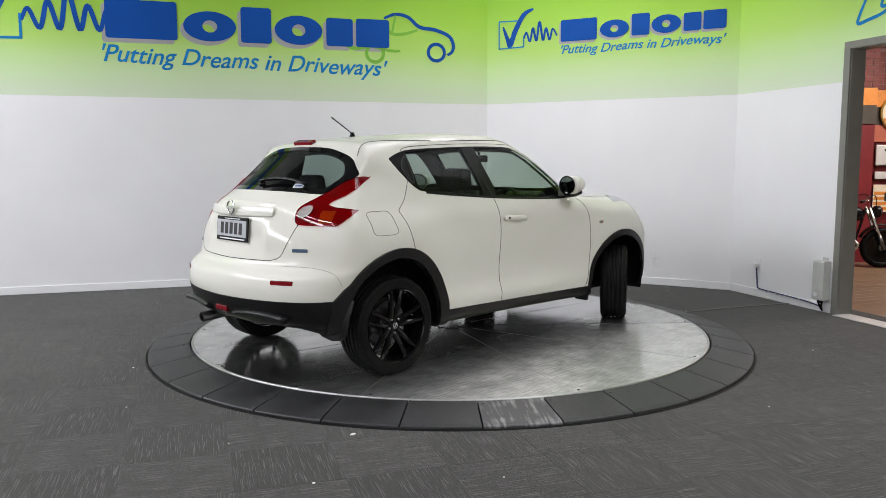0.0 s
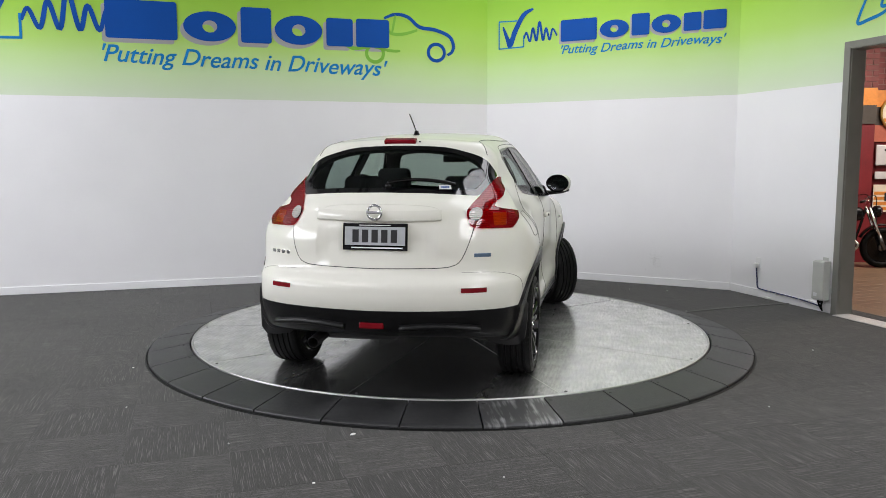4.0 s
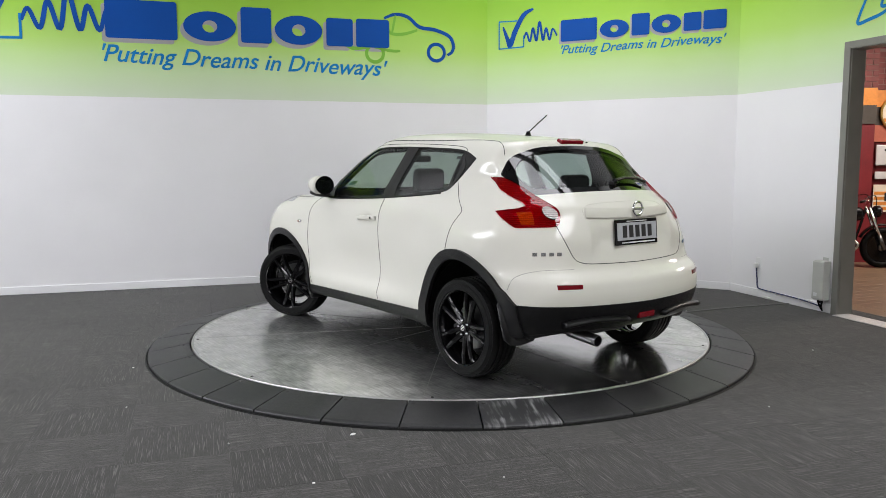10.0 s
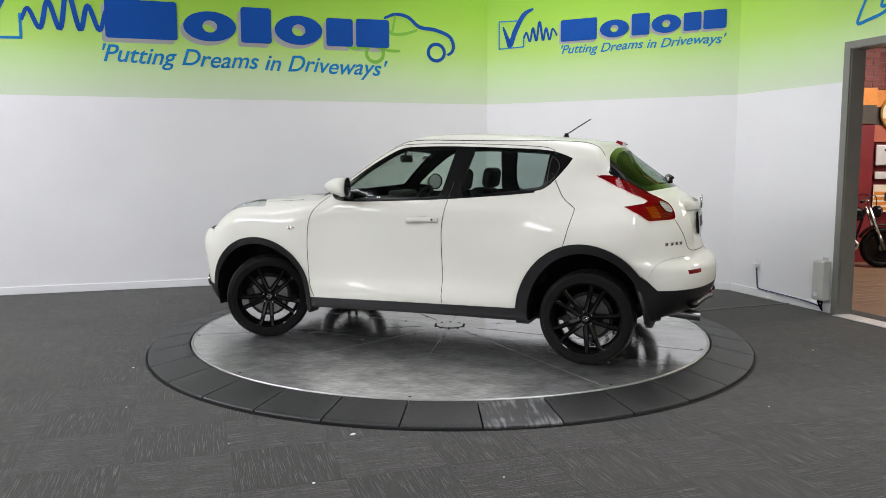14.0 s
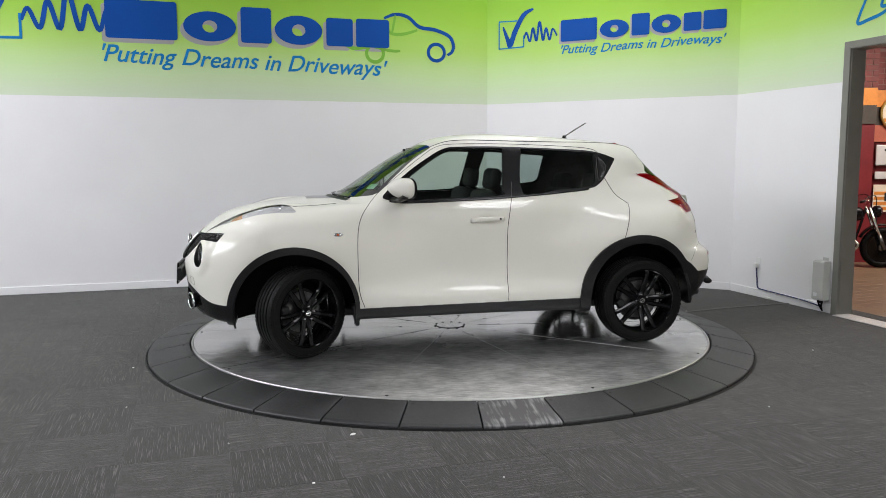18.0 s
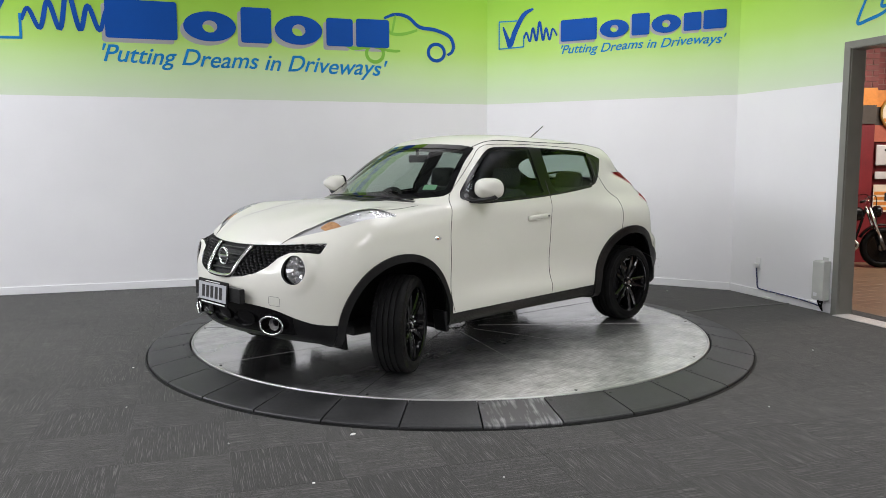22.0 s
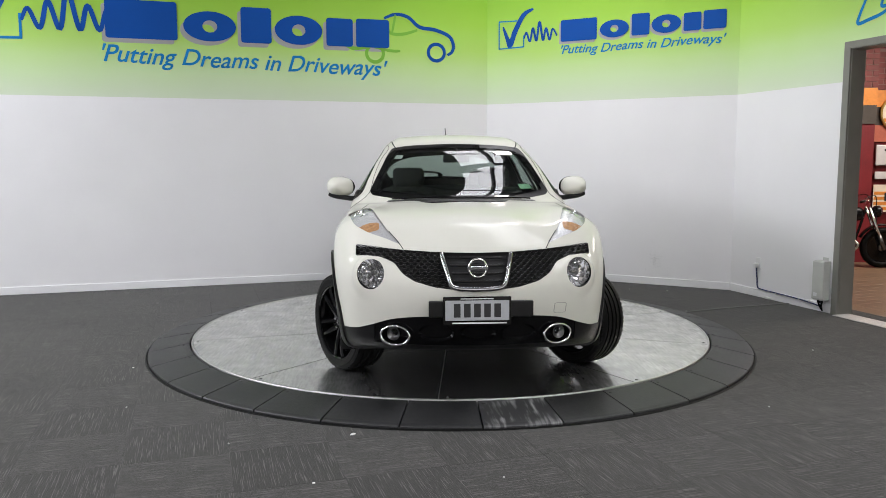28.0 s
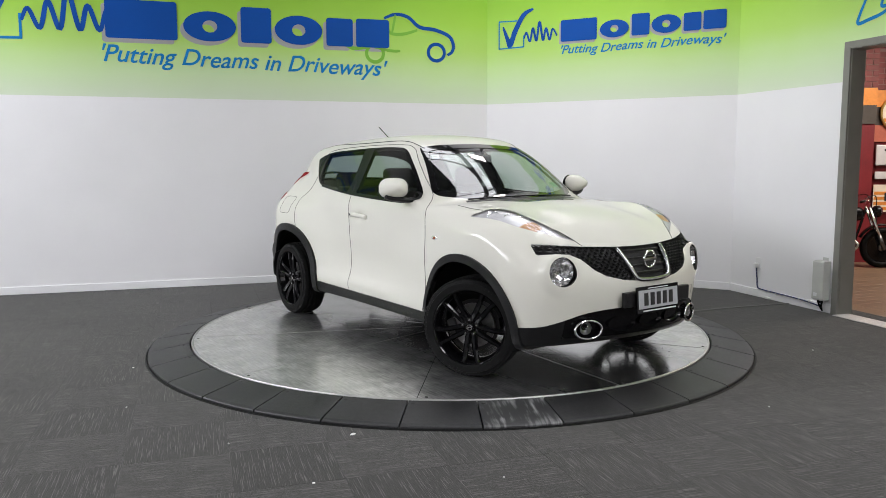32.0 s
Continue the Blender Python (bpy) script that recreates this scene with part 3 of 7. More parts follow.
RAMP_WORN = worn_mat()
SEAM = mat("disc_seam", (0.46, 0.46, 0.45), 0.42, 1.0, 0.1)
turntable = empty("turntable", spin(0), "round brushed steel car turntable turning in the floor", "turntable")
bm = lathe([(0.0, 0.0), (1.0, 0.0), (2.06, 0.0), (R_DISC - 0.018, 0.0)], 128, "z")
part("plate", bm, DISC, turntable, smooth=True)
bm = lathe([(R_DISC - 0.018, -0.002), (R_DISC - 0.016, 0.002), (R_DISC - 0.002, 0.002), (R_DISC, -0.004), (R_DISC, -0.06)], 128, "z")
part("rim", bm, SEAM, turntable, "bright steel rim", smooth=True)
for k in range(10):
    bm = box(1.83, 0.005, 0.0016, (1.155, 0, 0.0004))
    ob = part("plate_seam", bm, SEAM if k % 4 else DARKGAP, turntable)
    ob.matrix_basis = Matrix.Rotation(radians(36 * k + 30.5), 4, "Z")
bm = lathe([(0.0, 0.004), (0.112, 0.004), (0.117, 0.0)], 48, "z")
part("hub_cover", bm, DISC, turntable, smooth=False)
bolt = lathe([(0.0, 0.009), (0.009, 0.009), (0.011, 0.004)], 10, "z")
bolt_me = bpy.data.meshes.new("bolt")
bolt.to_mesh(bolt_me)
bolt.free()
bolt_me.materials.append(DARKGAP)
for k in range(10):
    ob = new("bolt", bolt_me)
    ob.parent = turntable
    ob.matrix_basis = pose(0.124 * math.cos(k * 0.628), 0.124 * math.sin(k * 0.628), -0.002)
for k in range(10):
    for r in (0.42, 2.045):
        ob = new("bolt", bolt_me)
        ob.parent = turntable
        ob.matrix_basis = pose(r * math.cos(radians(36 * k + 32)), r * math.sin(radians(36 * k + 32)), -0.0055)

ramp_ring = empty("ramp_ring", pose(0, 0, 0), "sloping ring of dark rubber ramp segments round the turntable", "ramp")
N_SEG = 33
seg_bm = bmesh.new()
half = math.pi / N_SEG - 0.0022
prof = [(R_DISC + 0.010, -0.004), (R_DISC + 0.010, 0.064), (R_DISC + 0.016, 0.070), (R_OUT - 0.03, 0.026), (R_OUT - 0.004, 0.019), (R_OUT, 0.013), (R_OUT, 0.0)]
grid = [[seg_bm.verts.new((r * math.cos(a), r * math.sin(a), z)) for r, z in prof] for a in np.linspace(-half, half, 7)]
for a, b in zip(grid, grid[1:]):
    for i in range(len(prof) - 1):
        seg_bm.faces.new((a[i], b[i], b[i + 1], a[i + 1]))
seg_bm.faces.new(grid[0])
seg_bm.faces.new(grid[-1][::-1])
bmesh.ops.recalc_face_normals(seg_bm, faces=seg_bm.faces[:])
seg_me = bpy.data.meshes.new("segment")
seg_bm.to_mesh(seg_me)
seg_bm.free()
seg_me.materials.append(RAMP)
worn_me = seg_me.copy()
worn_me.materials.clear()
worn_me.materials.append(RAMP_WORN)
hole_me = bpy.data.meshes.new("screw")
hb = lathe([(0.0, 0.003), (0.008, 0.003), (0.012, 0.0)], 10, "z")
hb.to_mesh(hole_me)
hb.free()
hole_me.materials.append(DARKGAP)
for k in range(N_SEG):
    a = -85.7 + (k + 0.5) * 360 / N_SEG
    ob = new("segment", worn_me if k == 0 else seg_me)
    ob.parent = ramp_ring
    ob.matrix_basis = pose(0, 0, 0, 0, 0, a)
    sc = new("screw", hole_me)
    sc.parent = ramp_ring
    b = radians(a - 4.6)
    sc.matrix_basis = pose((R_DISC + 0.052) * math.cos(b), (R_DISC + 0.052) * math.sin(b), 0.0635)
bm = lathe([(R_OUT + 0.001, 0.0), (R_OUT + 0.012, 0.009), (R_OUT + 0.02, 0.0)], 128, "z")
part("edge_strip", bm, RUBBER, ramp_ring, "black edging strip", smooth=True)
bm = lathe([(0, -0.012), (2.2, -0.012), (2.2, 0.0), (R_DISC + 0.012, 0.0), (R_DISC + 0.012, -0.004), (0, -0.004)], 96, "z")
part("pit", bm, DARKGAP, ramp_ring)
# ---- the car: one smooth body field, meshed once and cut into panels ----
# local axes: x forward, y to its left, z up from the tyres' foot

TOP = hermite([(-2.3, 0.45), (-1.99, 0.98), (-1.90, 1.105), (-1.79, 1.182), (-1.60, 1.32), (-1.425, 1.452), (-1.36, 1.508), (-1.2, 1.540),
               (-0.88, 1.572), (-0.41, 1.600), (-0.18, 1.605), (0.05, 1.595), (0.23, 1.564), (0.36, 1.512), (0.52, 1.436), (0.73, 1.305),
               (0.96, 1.155), (1.05, 1.118), (1.2, 1.110), (1.42, 1.090), (1.6, 1.062), (1.8, 1.015), (1.95, 0.950), (2.06, 0.876), (2.3, 0.70)])
BEND = hermite([(-2.3, -0.30), (-1.75, -0.50), (-1.45, -0.40), (-1.15, -0.06), (-0.9, 0.0), (0.0, 0.0), (0.35, 0.25), (0.75, 0.42), (1.05, 0.38), (1.4, 0.12), (2.3, 0.12)])
CROWN = hermite([(-2.3, 0.05), (-1.5, 0.08), (-1.0, 0.11), (0.1, 0.10), (0.6, 0.06), (1.0, 0.06), (1.5, 0.10), (2.3, 0.10)])
NOSE = hermite([(0.1, 2.00), (0.25, 2.08), (0.35, 2.13), (0.45, 2.150), (0.6, 2.170), (0.7, 2.160), (0.78, 2.125), (0.86, 2.075), (0.95, 2.0), (1.2, 1.8)])
TAIL = hermite([(0.1, -1.84), (0.3, -1.94), (0.42, -2.02), (0.52, -2.06), (0.62, -2.065), (0.68, -2.045), (0.725, -1.985), (0.78, -1.962), (0.95, -1.955), (1.05, -1.935), (1.12, -1.905), (1.3, -1.80), (1.7, -1.40)])
PLAN = hermite([(-2.2, 0.79), (-1.9, 0.82), (-1.3, 0.848), (-0.6, 0.842), (0.0, 0.838), (0.6, 0.842), (1.2, 0.848), (1.7, 0.835), (2.2, 0.79)])


FOOT = hermite([(-2.3, 0.37), (-2.0, 0.355), (-1.75, 0.335), (-1.5, 0.285), (-1.2, 0.268), (0, 0.262), (1.3, 0.248), (1.75, 0.245), (2.05, 0.275), (2.3, 0.30)])


LAMP_AT, LAMP_WAY = (1.985, 0.614, 0.727), (0.9645, 0.2584, 0.05)


def smax(a, b, k):
    h = np.maximum(k - np.abs(a - b), 0)
    return np.maximum(a, b) + h * h / (4 * k)


def bell(v, c, w):
    return np.exp(-(((v - c) / w) ** 2))


def soft(v, w):
    """0 below, v above, bent over a width w."""
    return np.where(v > 6 * w, v, w * np.log1p(np.exp(np.clip(v / w, -40, 7))))


def half_width(x, z):
    w = PLAN(x)
    w = w + 0.042 * bell(x, 1.30, 0.42) * bell(z, 0.76, 0.22) + 0.060 * bell(x, -1.36, 0.40) * bell(z, 0.82, 0.20)
    w = w - 0.020 * bell(x, 0.66, 0.24) * bell(z, 0.90, 0.17)
    w = w - 0.022 * bell(x, 0.05, 0.60) * bell(z, 0.60, 0.16) - 0.030 * bell(x, -0.72, 0.24) * bell(z, 0.96, 0.15)
    w = w + 0.024 * bell(x, 0.0, 0.8) * bell(z, 0.41, 0.065)
    w = w - 0.013 * bell(x, -0.050, 0.050) * bell(z, 0.958, 0.034)
    # the waist falls over both wheels, so that the haunches stand out as shelves
    w = w - 0.60 * soft(z - 1.045, 0.030) - 0.16 * soft(0.30 - z, 0.03)
    w = w - 0.026 * bell(x, -1.25, 0.45) * bell(z, 1.07, 0.075) - 0.022 * bell(x, 1.15, 0.35) * bell(z, 1.03, 0.06)
    w = w - 0.04 * bell(x, -1.15, 0.5) * bell(z, 1.15, 0.12) - 0.048 * bell(x, -1.33, 0.20) * bell(z, 1.28, 0.09)
    return w


def body(x, y, z):
    """Below nought inside the body shell."""
    y = np.abs(y)
    top = TOP(np.clip(x + BEND(x) * y * y, -2.3, 2.3)) - CROWN(x) * y * y
    top = top + 0.040 * bell(y, 0.65, 0.10) * bell(x, 1.52, 0.26) - 0.010 * bell(y, 0.40, 0.10) * bell(x, 1.7, 0.3)
    f = smax((z - top) * 0.85, (y - half_width(x, z)) * 0.92, 0.085)
    nose = x - (NOSE(z) - 0.36 * y**2 - 0.30 * y**6)
    tail = (TAIL(z) + 0.26 * y**2 + 0.34 * y**6) - x
    # number plate recess on the tailgate
    tail = tail + 0.028 * np.clip(1.3 - np.abs(y / 0.36) ** 6, 0, 1) * bell(z, 0.925, 0.085)
    f = smax(f, nose, 0.13)
    f = smax(f, tail, 0.10)
    f = smax(f, FOOT(x) - z, 0.05)
    # round headlamp pods
    ux, uy, uz = LAMP_WAY
    dx, dy, dz = x - LAMP_AT[0], y - LAMP_AT[1], z - LAMP_AT[2]
    along = dx * ux + dy * uy + dz * uz
    off = np.sqrt(np.maximum((dx - along * ux) ** 2 + (dy - along * uy) ** 2 + (dz - along * uz) ** 2, 1e-9))
    pod = smax(off - 0.116, along - 0.012, 0.05)
    return -smax(-f, -pod, 0.055)


def gradient(P, e=0.002):
    x, y, z = P.T
    g = np.stack([body(x + e, y, z) - body(x - e, y, z), body(x, y + e, z) - body(x, y - e, z), body(x, y, z + e) - body(x, y, z - e)], 1) / (2 * e)
    return g


def onto(P, times=5):
    """Moves points along the field's slope onto the shell."""
    for _ in range(times):
        g = gradient(P)
        f = body(*P.T)
        P = P - (f / np.maximum((g * g).sum(1), 0.05))[:, None] * g
    return P


def drop(P, way, reach=1.6):
    """Meets rays from outside with the shell."""
    P, way = np.atleast_2d(np.array(P, float)), np.array(way, float)
    s = np.linspace(0, reach, 320)
    Q = P[:, None, :] + s[None, :, None] * way
    f = body(Q[..., 0], Q[..., 1], Q[..., 2])
    i = np.argmax(f < 0, 1)
    hi = s[i]
    lo = s[np.maximum(i - 1, 0)]
    for _ in range(18):
        m = (lo + hi) / 2
        q = P + m[:, None] * way
        g = body(*q.T) < 0
        hi, lo = np.where(g, m, hi), np.where(g, lo, m)
    return P + hi[:, None] * way


def mesh_field(step=0.0165):
    """Surface nets over a regular grid."""
    gx, gy, gz = np.arange(-2.2, 2.33, step), np.arange(-0.99, 0.9901, step), np.arange(0.16, 1.68, step)
    gy = gy - (gy[0] + gy[-1]) / 2
    X, Y, Z = np.meshgrid(gx, gy, gz, indexing="ij")
    F = body(X, Y, Z)
    neg = F < 0
    c = sum(neg[i:neg.shape[0] - 1 + i, j:neg.shape[1] - 1 + j, k:neg.shape[2] - 1 + k].astype(int) for i in (0, 1) for j in (0, 1) for k in (0, 1))
    live = (c > 0) & (c < 8)
    ids = -np.ones(live.shape, int)
    ids[live] = np.arange(live.sum())
    ii, jj, kk = np.nonzero(live)
    P = np.stack([gx[ii] + step / 2, gy[jj] + step / 2, gz[kk] + step / 2], 1)
    P = onto(P, 7)
    faces = []
    for ax in range(3):
        a = np.moveaxis(neg, ax, 0)
        flip = a[1:] != a[:-1]
        inner = flip[:, 1:-1, 1:-1]
        u, v, w = np.nonzero(inner)
        v, w = v + 1, w + 1
        q = np.moveaxis(ids, ax, 0)
        quad = np.stack([q[u, v - 1, w - 1], q[u, v, w - 1], q[u, v, w], q[u, v - 1, w]], 1)
        out = a[u, v, w]
        out = out if ax != 1 else ~out
        quad[~out] = quad[~out][:, ::-1]
        faces.append(quad)
    faces = np.concatenate(faces)
    return P, [tuple(f) for f in faces[(faces >= 0).all(1)]]


def sdf(poly, u, v):
    """Signed distance to a closed outline, below nought inside."""
    A = np.asarray(poly, float)
    B = np.roll(A, -1, 0)
    p = np.stack([u, v], 1)
    out = np.empty(len(p))
    for s in range(0, len(p), 20000):
        q = p[s:s + 20000, None, :]
        d, w = B - A, q - A
        t = np.clip((w * d).sum(2) / np.maximum((d * d).sum(1), 1e-12), 0, 1)
        dist = np.sqrt((((w - d * t[..., None]) ** 2).sum(2)).min(1))
        c = ((A[:, 1] > q[..., 1]) != (B[:, 1] > q[..., 1])) & (q[..., 0] < d[:, 0] * (q[..., 1] - A[:, 1]) / np.where(np.abs(d[:, 1]) < 1e-12, 1e-12, d[:, 1]) + A[:, 0])
        out[s:s + 20000] = np.where(c.sum(1) % 2 == 1, -dist, dist)
    return out


class Shell:
    """The meshed body, split into named panels by cutting along outlines."""

    def __init__(self):
        self.P, self.faces = mesh_field()
        self.tag = ["body"] * len(self.faces)

    def cut(self, test, name, source=("body",), where=None):
        """Gives the part of the source panels where test(P) < 0 a new name; crossing faces are split."""
        P = self.P
        mask = np.ones(len(P), bool) if where is None else where(P)
        g = np.full(len(P), 1.0)
        g[mask] = test(P[mask])
        g = np.where(np.abs(g) < 1e-5, 1e-5, g)
        extra, made, faces, tags = [], {}, [], []

        def between(a, b):
            key = (min(a, b), max(a, b))
            if key not in made:
                t = g[a] / (g[a] - g[b])
                made[key] = len(P) + len(extra)
                extra.append(P[a] + (P[b] - P[a]) * t)
            return made[key]

        for f, tg in zip(self.faces, self.tag):
            if tg not in source:
                faces.append(f), tags.append(tg)
                continue
            s = [g[i] < 0 for i in f]
            if all(s) or not any(s):
                faces.append(f), tags.append(name if s[0] else tg)
                continue
            if not all(mask[i] for i in f):
                faces.append(f), tags.append(tg)
                continue
            n, ins, out = len(f), [], []
            for k in range(n):
                a, b = f[k], f[(k + 1) % n]
                (ins if g[a] < 0 else out).append(a)
                if (g[a] < 0) != (g[b] < 0):
                    m = between(a, b)
                    ins.append(m), out.append(m)
            faces += [tuple(ins), tuple(out)]
            tags += [name, tg]
        if extra:
            self.P = np.concatenate([P, onto(np.array(extra), 2)])
        self.faces, self.tag = faces, tags

    def panel(self, name, pick=None, lift=0.0):
        """Vertices, faces and normals of a panel; pick chooses faces by their middle."""
        fs = [f for f, t in zip(self.faces, self.tag) if t == name]
        if pick is not None and fs:
            mid = np.array([self.P[list(f)].mean(0) for f in fs])
            fs = [f for f, k in zip(fs, pick(mid)) if k]
        used = sorted({i for f in fs for i in f})
        at = {i: k for k, i in enumerate(used)}
        V = self.P[used] if used else np.zeros((0, 3))
        N = gradient(V) if used else V
        N = N / np.maximum(np.linalg.norm(N, axis=1), 1e-9)[:, None]
        return V + N * lift, [tuple(at[i] for i in f) for f in fs], N


def islands(fs):
    """Groups faces that hang together; crumbs of a few faces stay with the largest."""
    root = {}

    def find(i):
        while root.setdefault(i, i) != i:
            root[i] = root[root[i]]
            i = root[i]
        return i

    for f in fs:
        a = find(f[0])
        for i in f[1:]:
            root[find(i)] = a
    out = {}
    for f in fs:
        out.setdefault(find(f[0]), []).append(f)
    out = sorted(out.values(), key=len, reverse=True)
    return [q for q in out if len(q) > 12] or out[:1]


def skin(name, panel, material, parent, label="", thick=0.0):
    """A panel as a mesh with the field's own smooth normals; thick: it stands proud by so much, with an edge."""
    V, fs, N = panel
    if not fs:
        return None
    isles = islands(fs) if not thick else [fs]
    if len(isles) > 1:
        for k, isle in enumerate(isles):
            used = sorted({i for f in isle for i in f})
            at = {i: j for j, i in enumerate(used)}
            skin(name, (V[used], [tuple(at[i] for i in f) for f in isle], N[used]), material, parent, label)
        return None
    if thick:
        n = len(V)
        edge = {}
        for f in fs:
            for a, b in zip(f, f[1:] + f[:1]):
                edge[(a, b)] = edge.get((a, b), 0) + 1
        rim = [e for e in edge if (e[1], e[0]) not in edge]
        V = np.concatenate([V + N * thick, V - N * 0.004])
        fs = fs + [(b, a, a + n, b + n) for a, b in rim]
        ob = obj(name, V, fs, material, parent, label)
        ob.data.set_sharp_from_angle(angle=radians(50))
        return ob
    ob = obj(name, V, fs, material, parent, label)
    ob.data.normals_split_custom_set_from_vertices([tuple(n) for n in N])
    return ob


def both(f):
    """Mirrors an outline test to both sides."""
    return lambda P: f(P * [1, 0, 1] + np.abs(P) * [0, 1, 0])


shell = Shell()
xz = lambda poly: (lambda P: sdf(poly, P[:, 0], P[:, 2]))
yz = lambda poly: both(lambda P: sdf(poly, P[:, 1], P[:, 2]))
side = lambda P: np.abs(P[:, 1]) > 0.42


def mirror_y(pts):
    """Closes a half outline given from its top middle round to its bottom middle."""
    pts = [tuple(q) for q in pts]
    return pts + [(-a, b) for a, b in pts[::-1] if a > 1e-6]


def ellipse(cx, cz, a, b, lo, hi, n=40):
    return [(cx + a * math.cos(t), cz + b * math.sin(t)) for t in np.linspace(lo, hi, n)]


# outlines
FRONT_HOLE = ellipse(1.338, 0.325, 0.424, 0.418, 0, math.pi) + [(0.914, 0.0), (1.762, 0.0)]
REAR_HOLE = ellipse(-1.255, 0.335, 0.400, 0.436, 0, math.pi) + [(-1.655, 0.0), (-0.855, 0.0)]
FRONT_FLARE = ellipse(1.346, 0.335, 0.461, 0.460, 0, math.pi) + [(0.885, 0.0), (1.807, 0.0)]
REAR_FLARE = ellipse(-1.240, 0.340, 0.467, 0.492, 0, 0.80 * math.pi) + [(-1.665, 0.60), (-1.735, 0.53), (-1.745, 0.40), (-1.72, 0.0), (-0.773, 0.0)]
DLO = rounded([(0.66, 1.106), (0.50, 1.094), (0.15, 1.106), (-0.20, 1.122), (-0.60, 1.151), (-0.87, 1.178), (-0.95, 1.205), (-1.02, 1.272), (-1.105, 1.385), (-1.098, 1.412),
               (-0.93, 1.462), (-0.60, 1.482), (-0.20, 1.496), (0.10, 1.494), (0.225, 1.478), (0.35, 1.412), (0.50, 1.312), (0.66, 1.180), (0.69, 1.135)], 4)
GLASS_F = rounded([(0.585, 1.112), (0.30, 1.115), (-0.165, 1.136), (-0.185, 1.18), (-0.228, 1.455), (-0.222, 1.482), (0.08, 1.483), (0.21, 1.467), (0.34, 1.397), (0.50, 1.287), (0.625, 1.180)], 4)
GLASS_R = rounded([(-0.340, 1.147), (-0.60, 1.166), (-0.86, 1.189), (-0.915, 1.212), (-0.930, 1.26), (-0.945, 1.420), (-0.93, 1.447), (-0.60, 1.470), (-0.40, 1.481), (-0.372, 1.45)], 4)
SCREEN = mirror_y(rounded([(0, 1.522), (0.30, 1.512), (0.46, 1.495), (0.515, 1.470), (0.575, 1.36), (0.655, 1.19), (0.655, 1.150), (0.60, 1.132), (0.30, 1.105), (0, 1.098)], 5, False))
SCREEN_IN = mirror_y(rounded([(0, 1.492), (0.30, 1.482), (0.44, 1.466), (0.485, 1.44), (0.540, 1.34), (0.610, 1.20), (0.610, 1.180), (0.56, 1.170), (0.30, 1.148), (0, 1.142)], 5, False))
BACKLIGHT = mirror_y(rounded([(0, 1.487), (0.28, 1.478), (0.45, 1.442), (0.55, 1.405), (0.605, 1.355), (0.640, 1.29), (0.612, 1.238), (0.570, 1.182), (0.53, 1.178), (0.30, 1.192), (0, 1.198)], 5, False))
BACK_IN = mirror_y(rounded([(0, 1.465), (0.26, 1.452), (0.42, 1.420), (0.52, 1.372), (0.58, 1.30), (0.565, 1.25), (0.52, 1.212), (0.30, 1.220), (0, 1.226)], 5, False))
GRILLE = mirror_y([(0, 0.853), (0.2, 0.856), (0.43, 0.866), (0.60, 0.880), (0.715, 0.888), (0.712, 0.822), (0.64, 0.834), (0.56, 0.828), (0.48, 0.795), (0.43, 0.735), (0.36, 0.695), (0.24, 0.665), (0.12, 0.652), (0, 0.650)])
TAIL_SIDE = [(-1.25, 1.32), (-1.285, 1.280), (-1.37, 1.242), (-1.46, 1.196), (-1.59, 1.140), (-1.635, 1.112), (-1.615, 1.098), (-1.49, 1.079), (-1.52, 1.068), (-1.60, 1.027), (-1.657, 0.986), (-2.2, 0.965), (-2.2, 1.32)]
TAIL_REAR = rounded([(0.648, 1.290), (0.615, 1.245), (0.572, 1.180), (0.528, 1.112), (0.518, 1.078), (0.538, 1.022), (0.565, 0.994), (0.62, 0.988)], 4, False).tolist() + [(1.2, 0.980), (1.2, 1.085), (0.83, 1.088), (0.76, 1.100), (0.72, 1.115), (0.70, 1.15), (0.70, 1.29)]
LAMP_TOP = rounded([(1.935, 0.440), (1.86, 0.490), (1.765, 0.540), (1.60, 0.592), (1.45, 0.632), (1.375, 0.672), (1.34, 0.735), (1.325, 0.786), (1.443, 0.770), (1.643, 0.734), (1.772, 0.652), (1.87, 0.530)], 5)
LOW_FRONT = hermite([(0.0, 0.495), (0.35, 0.490), (0.50, 0.468), (0.62, 0.425), (0.72, 0.392), (0.95, 0.372)])

shell.cut(xz(FRONT_HOLE), "hole", where=side)
shell.cut(xz(REAR_HOLE), "hole", where=side)
shell.cut(xz(FRONT_FLARE), "flare", where=side)
shell.cut(xz(REAR_FLARE), "flare", where=side)
shell.cut(lambda P: P[:, 2] - (0.349 - 0.012 * P[:, 0]), "sill", where=lambda P: (np.abs(P[:, 1]) > 0.42) & (np.abs(P[:, 0]) < 1.1))
shell.cut(lambda P: P[:, 2] - LOW_FRONT(np.abs(P[:, 1])), "low_front", where=lambda P: P[:, 0] > 1.45)
shell.cut(lambda P: np.maximum(0.318 - P[:, 2], np.abs(P[:, 1]) - 0.60), "low_front_gloss", ("low_front",))
shell.cut(lambda P: P[:, 2] - 0.523 - 0.012 * np.abs(P[:, 1]), "low_rear", where=lambda P: P[:, 0] < -1.45)
shell.cut(lambda P: P[:, 2] - FOOT(P[:, 0]) - 0.012, "under", ("body", "sill", "low_front", "low_front_gloss", "low_rear"))
shell.cut(both(lambda P: np.hypot(P[:, 1] - LAMP_AT[1] - (P[:, 0] - LAMP_AT[0]) * 0.268, P[:, 2] - LAMP_AT[2] - (P[:, 0] - LAMP_AT[0]) * 0.05) - 0.089), "hole", where=lambda P: P[:, 0] > 1.8)
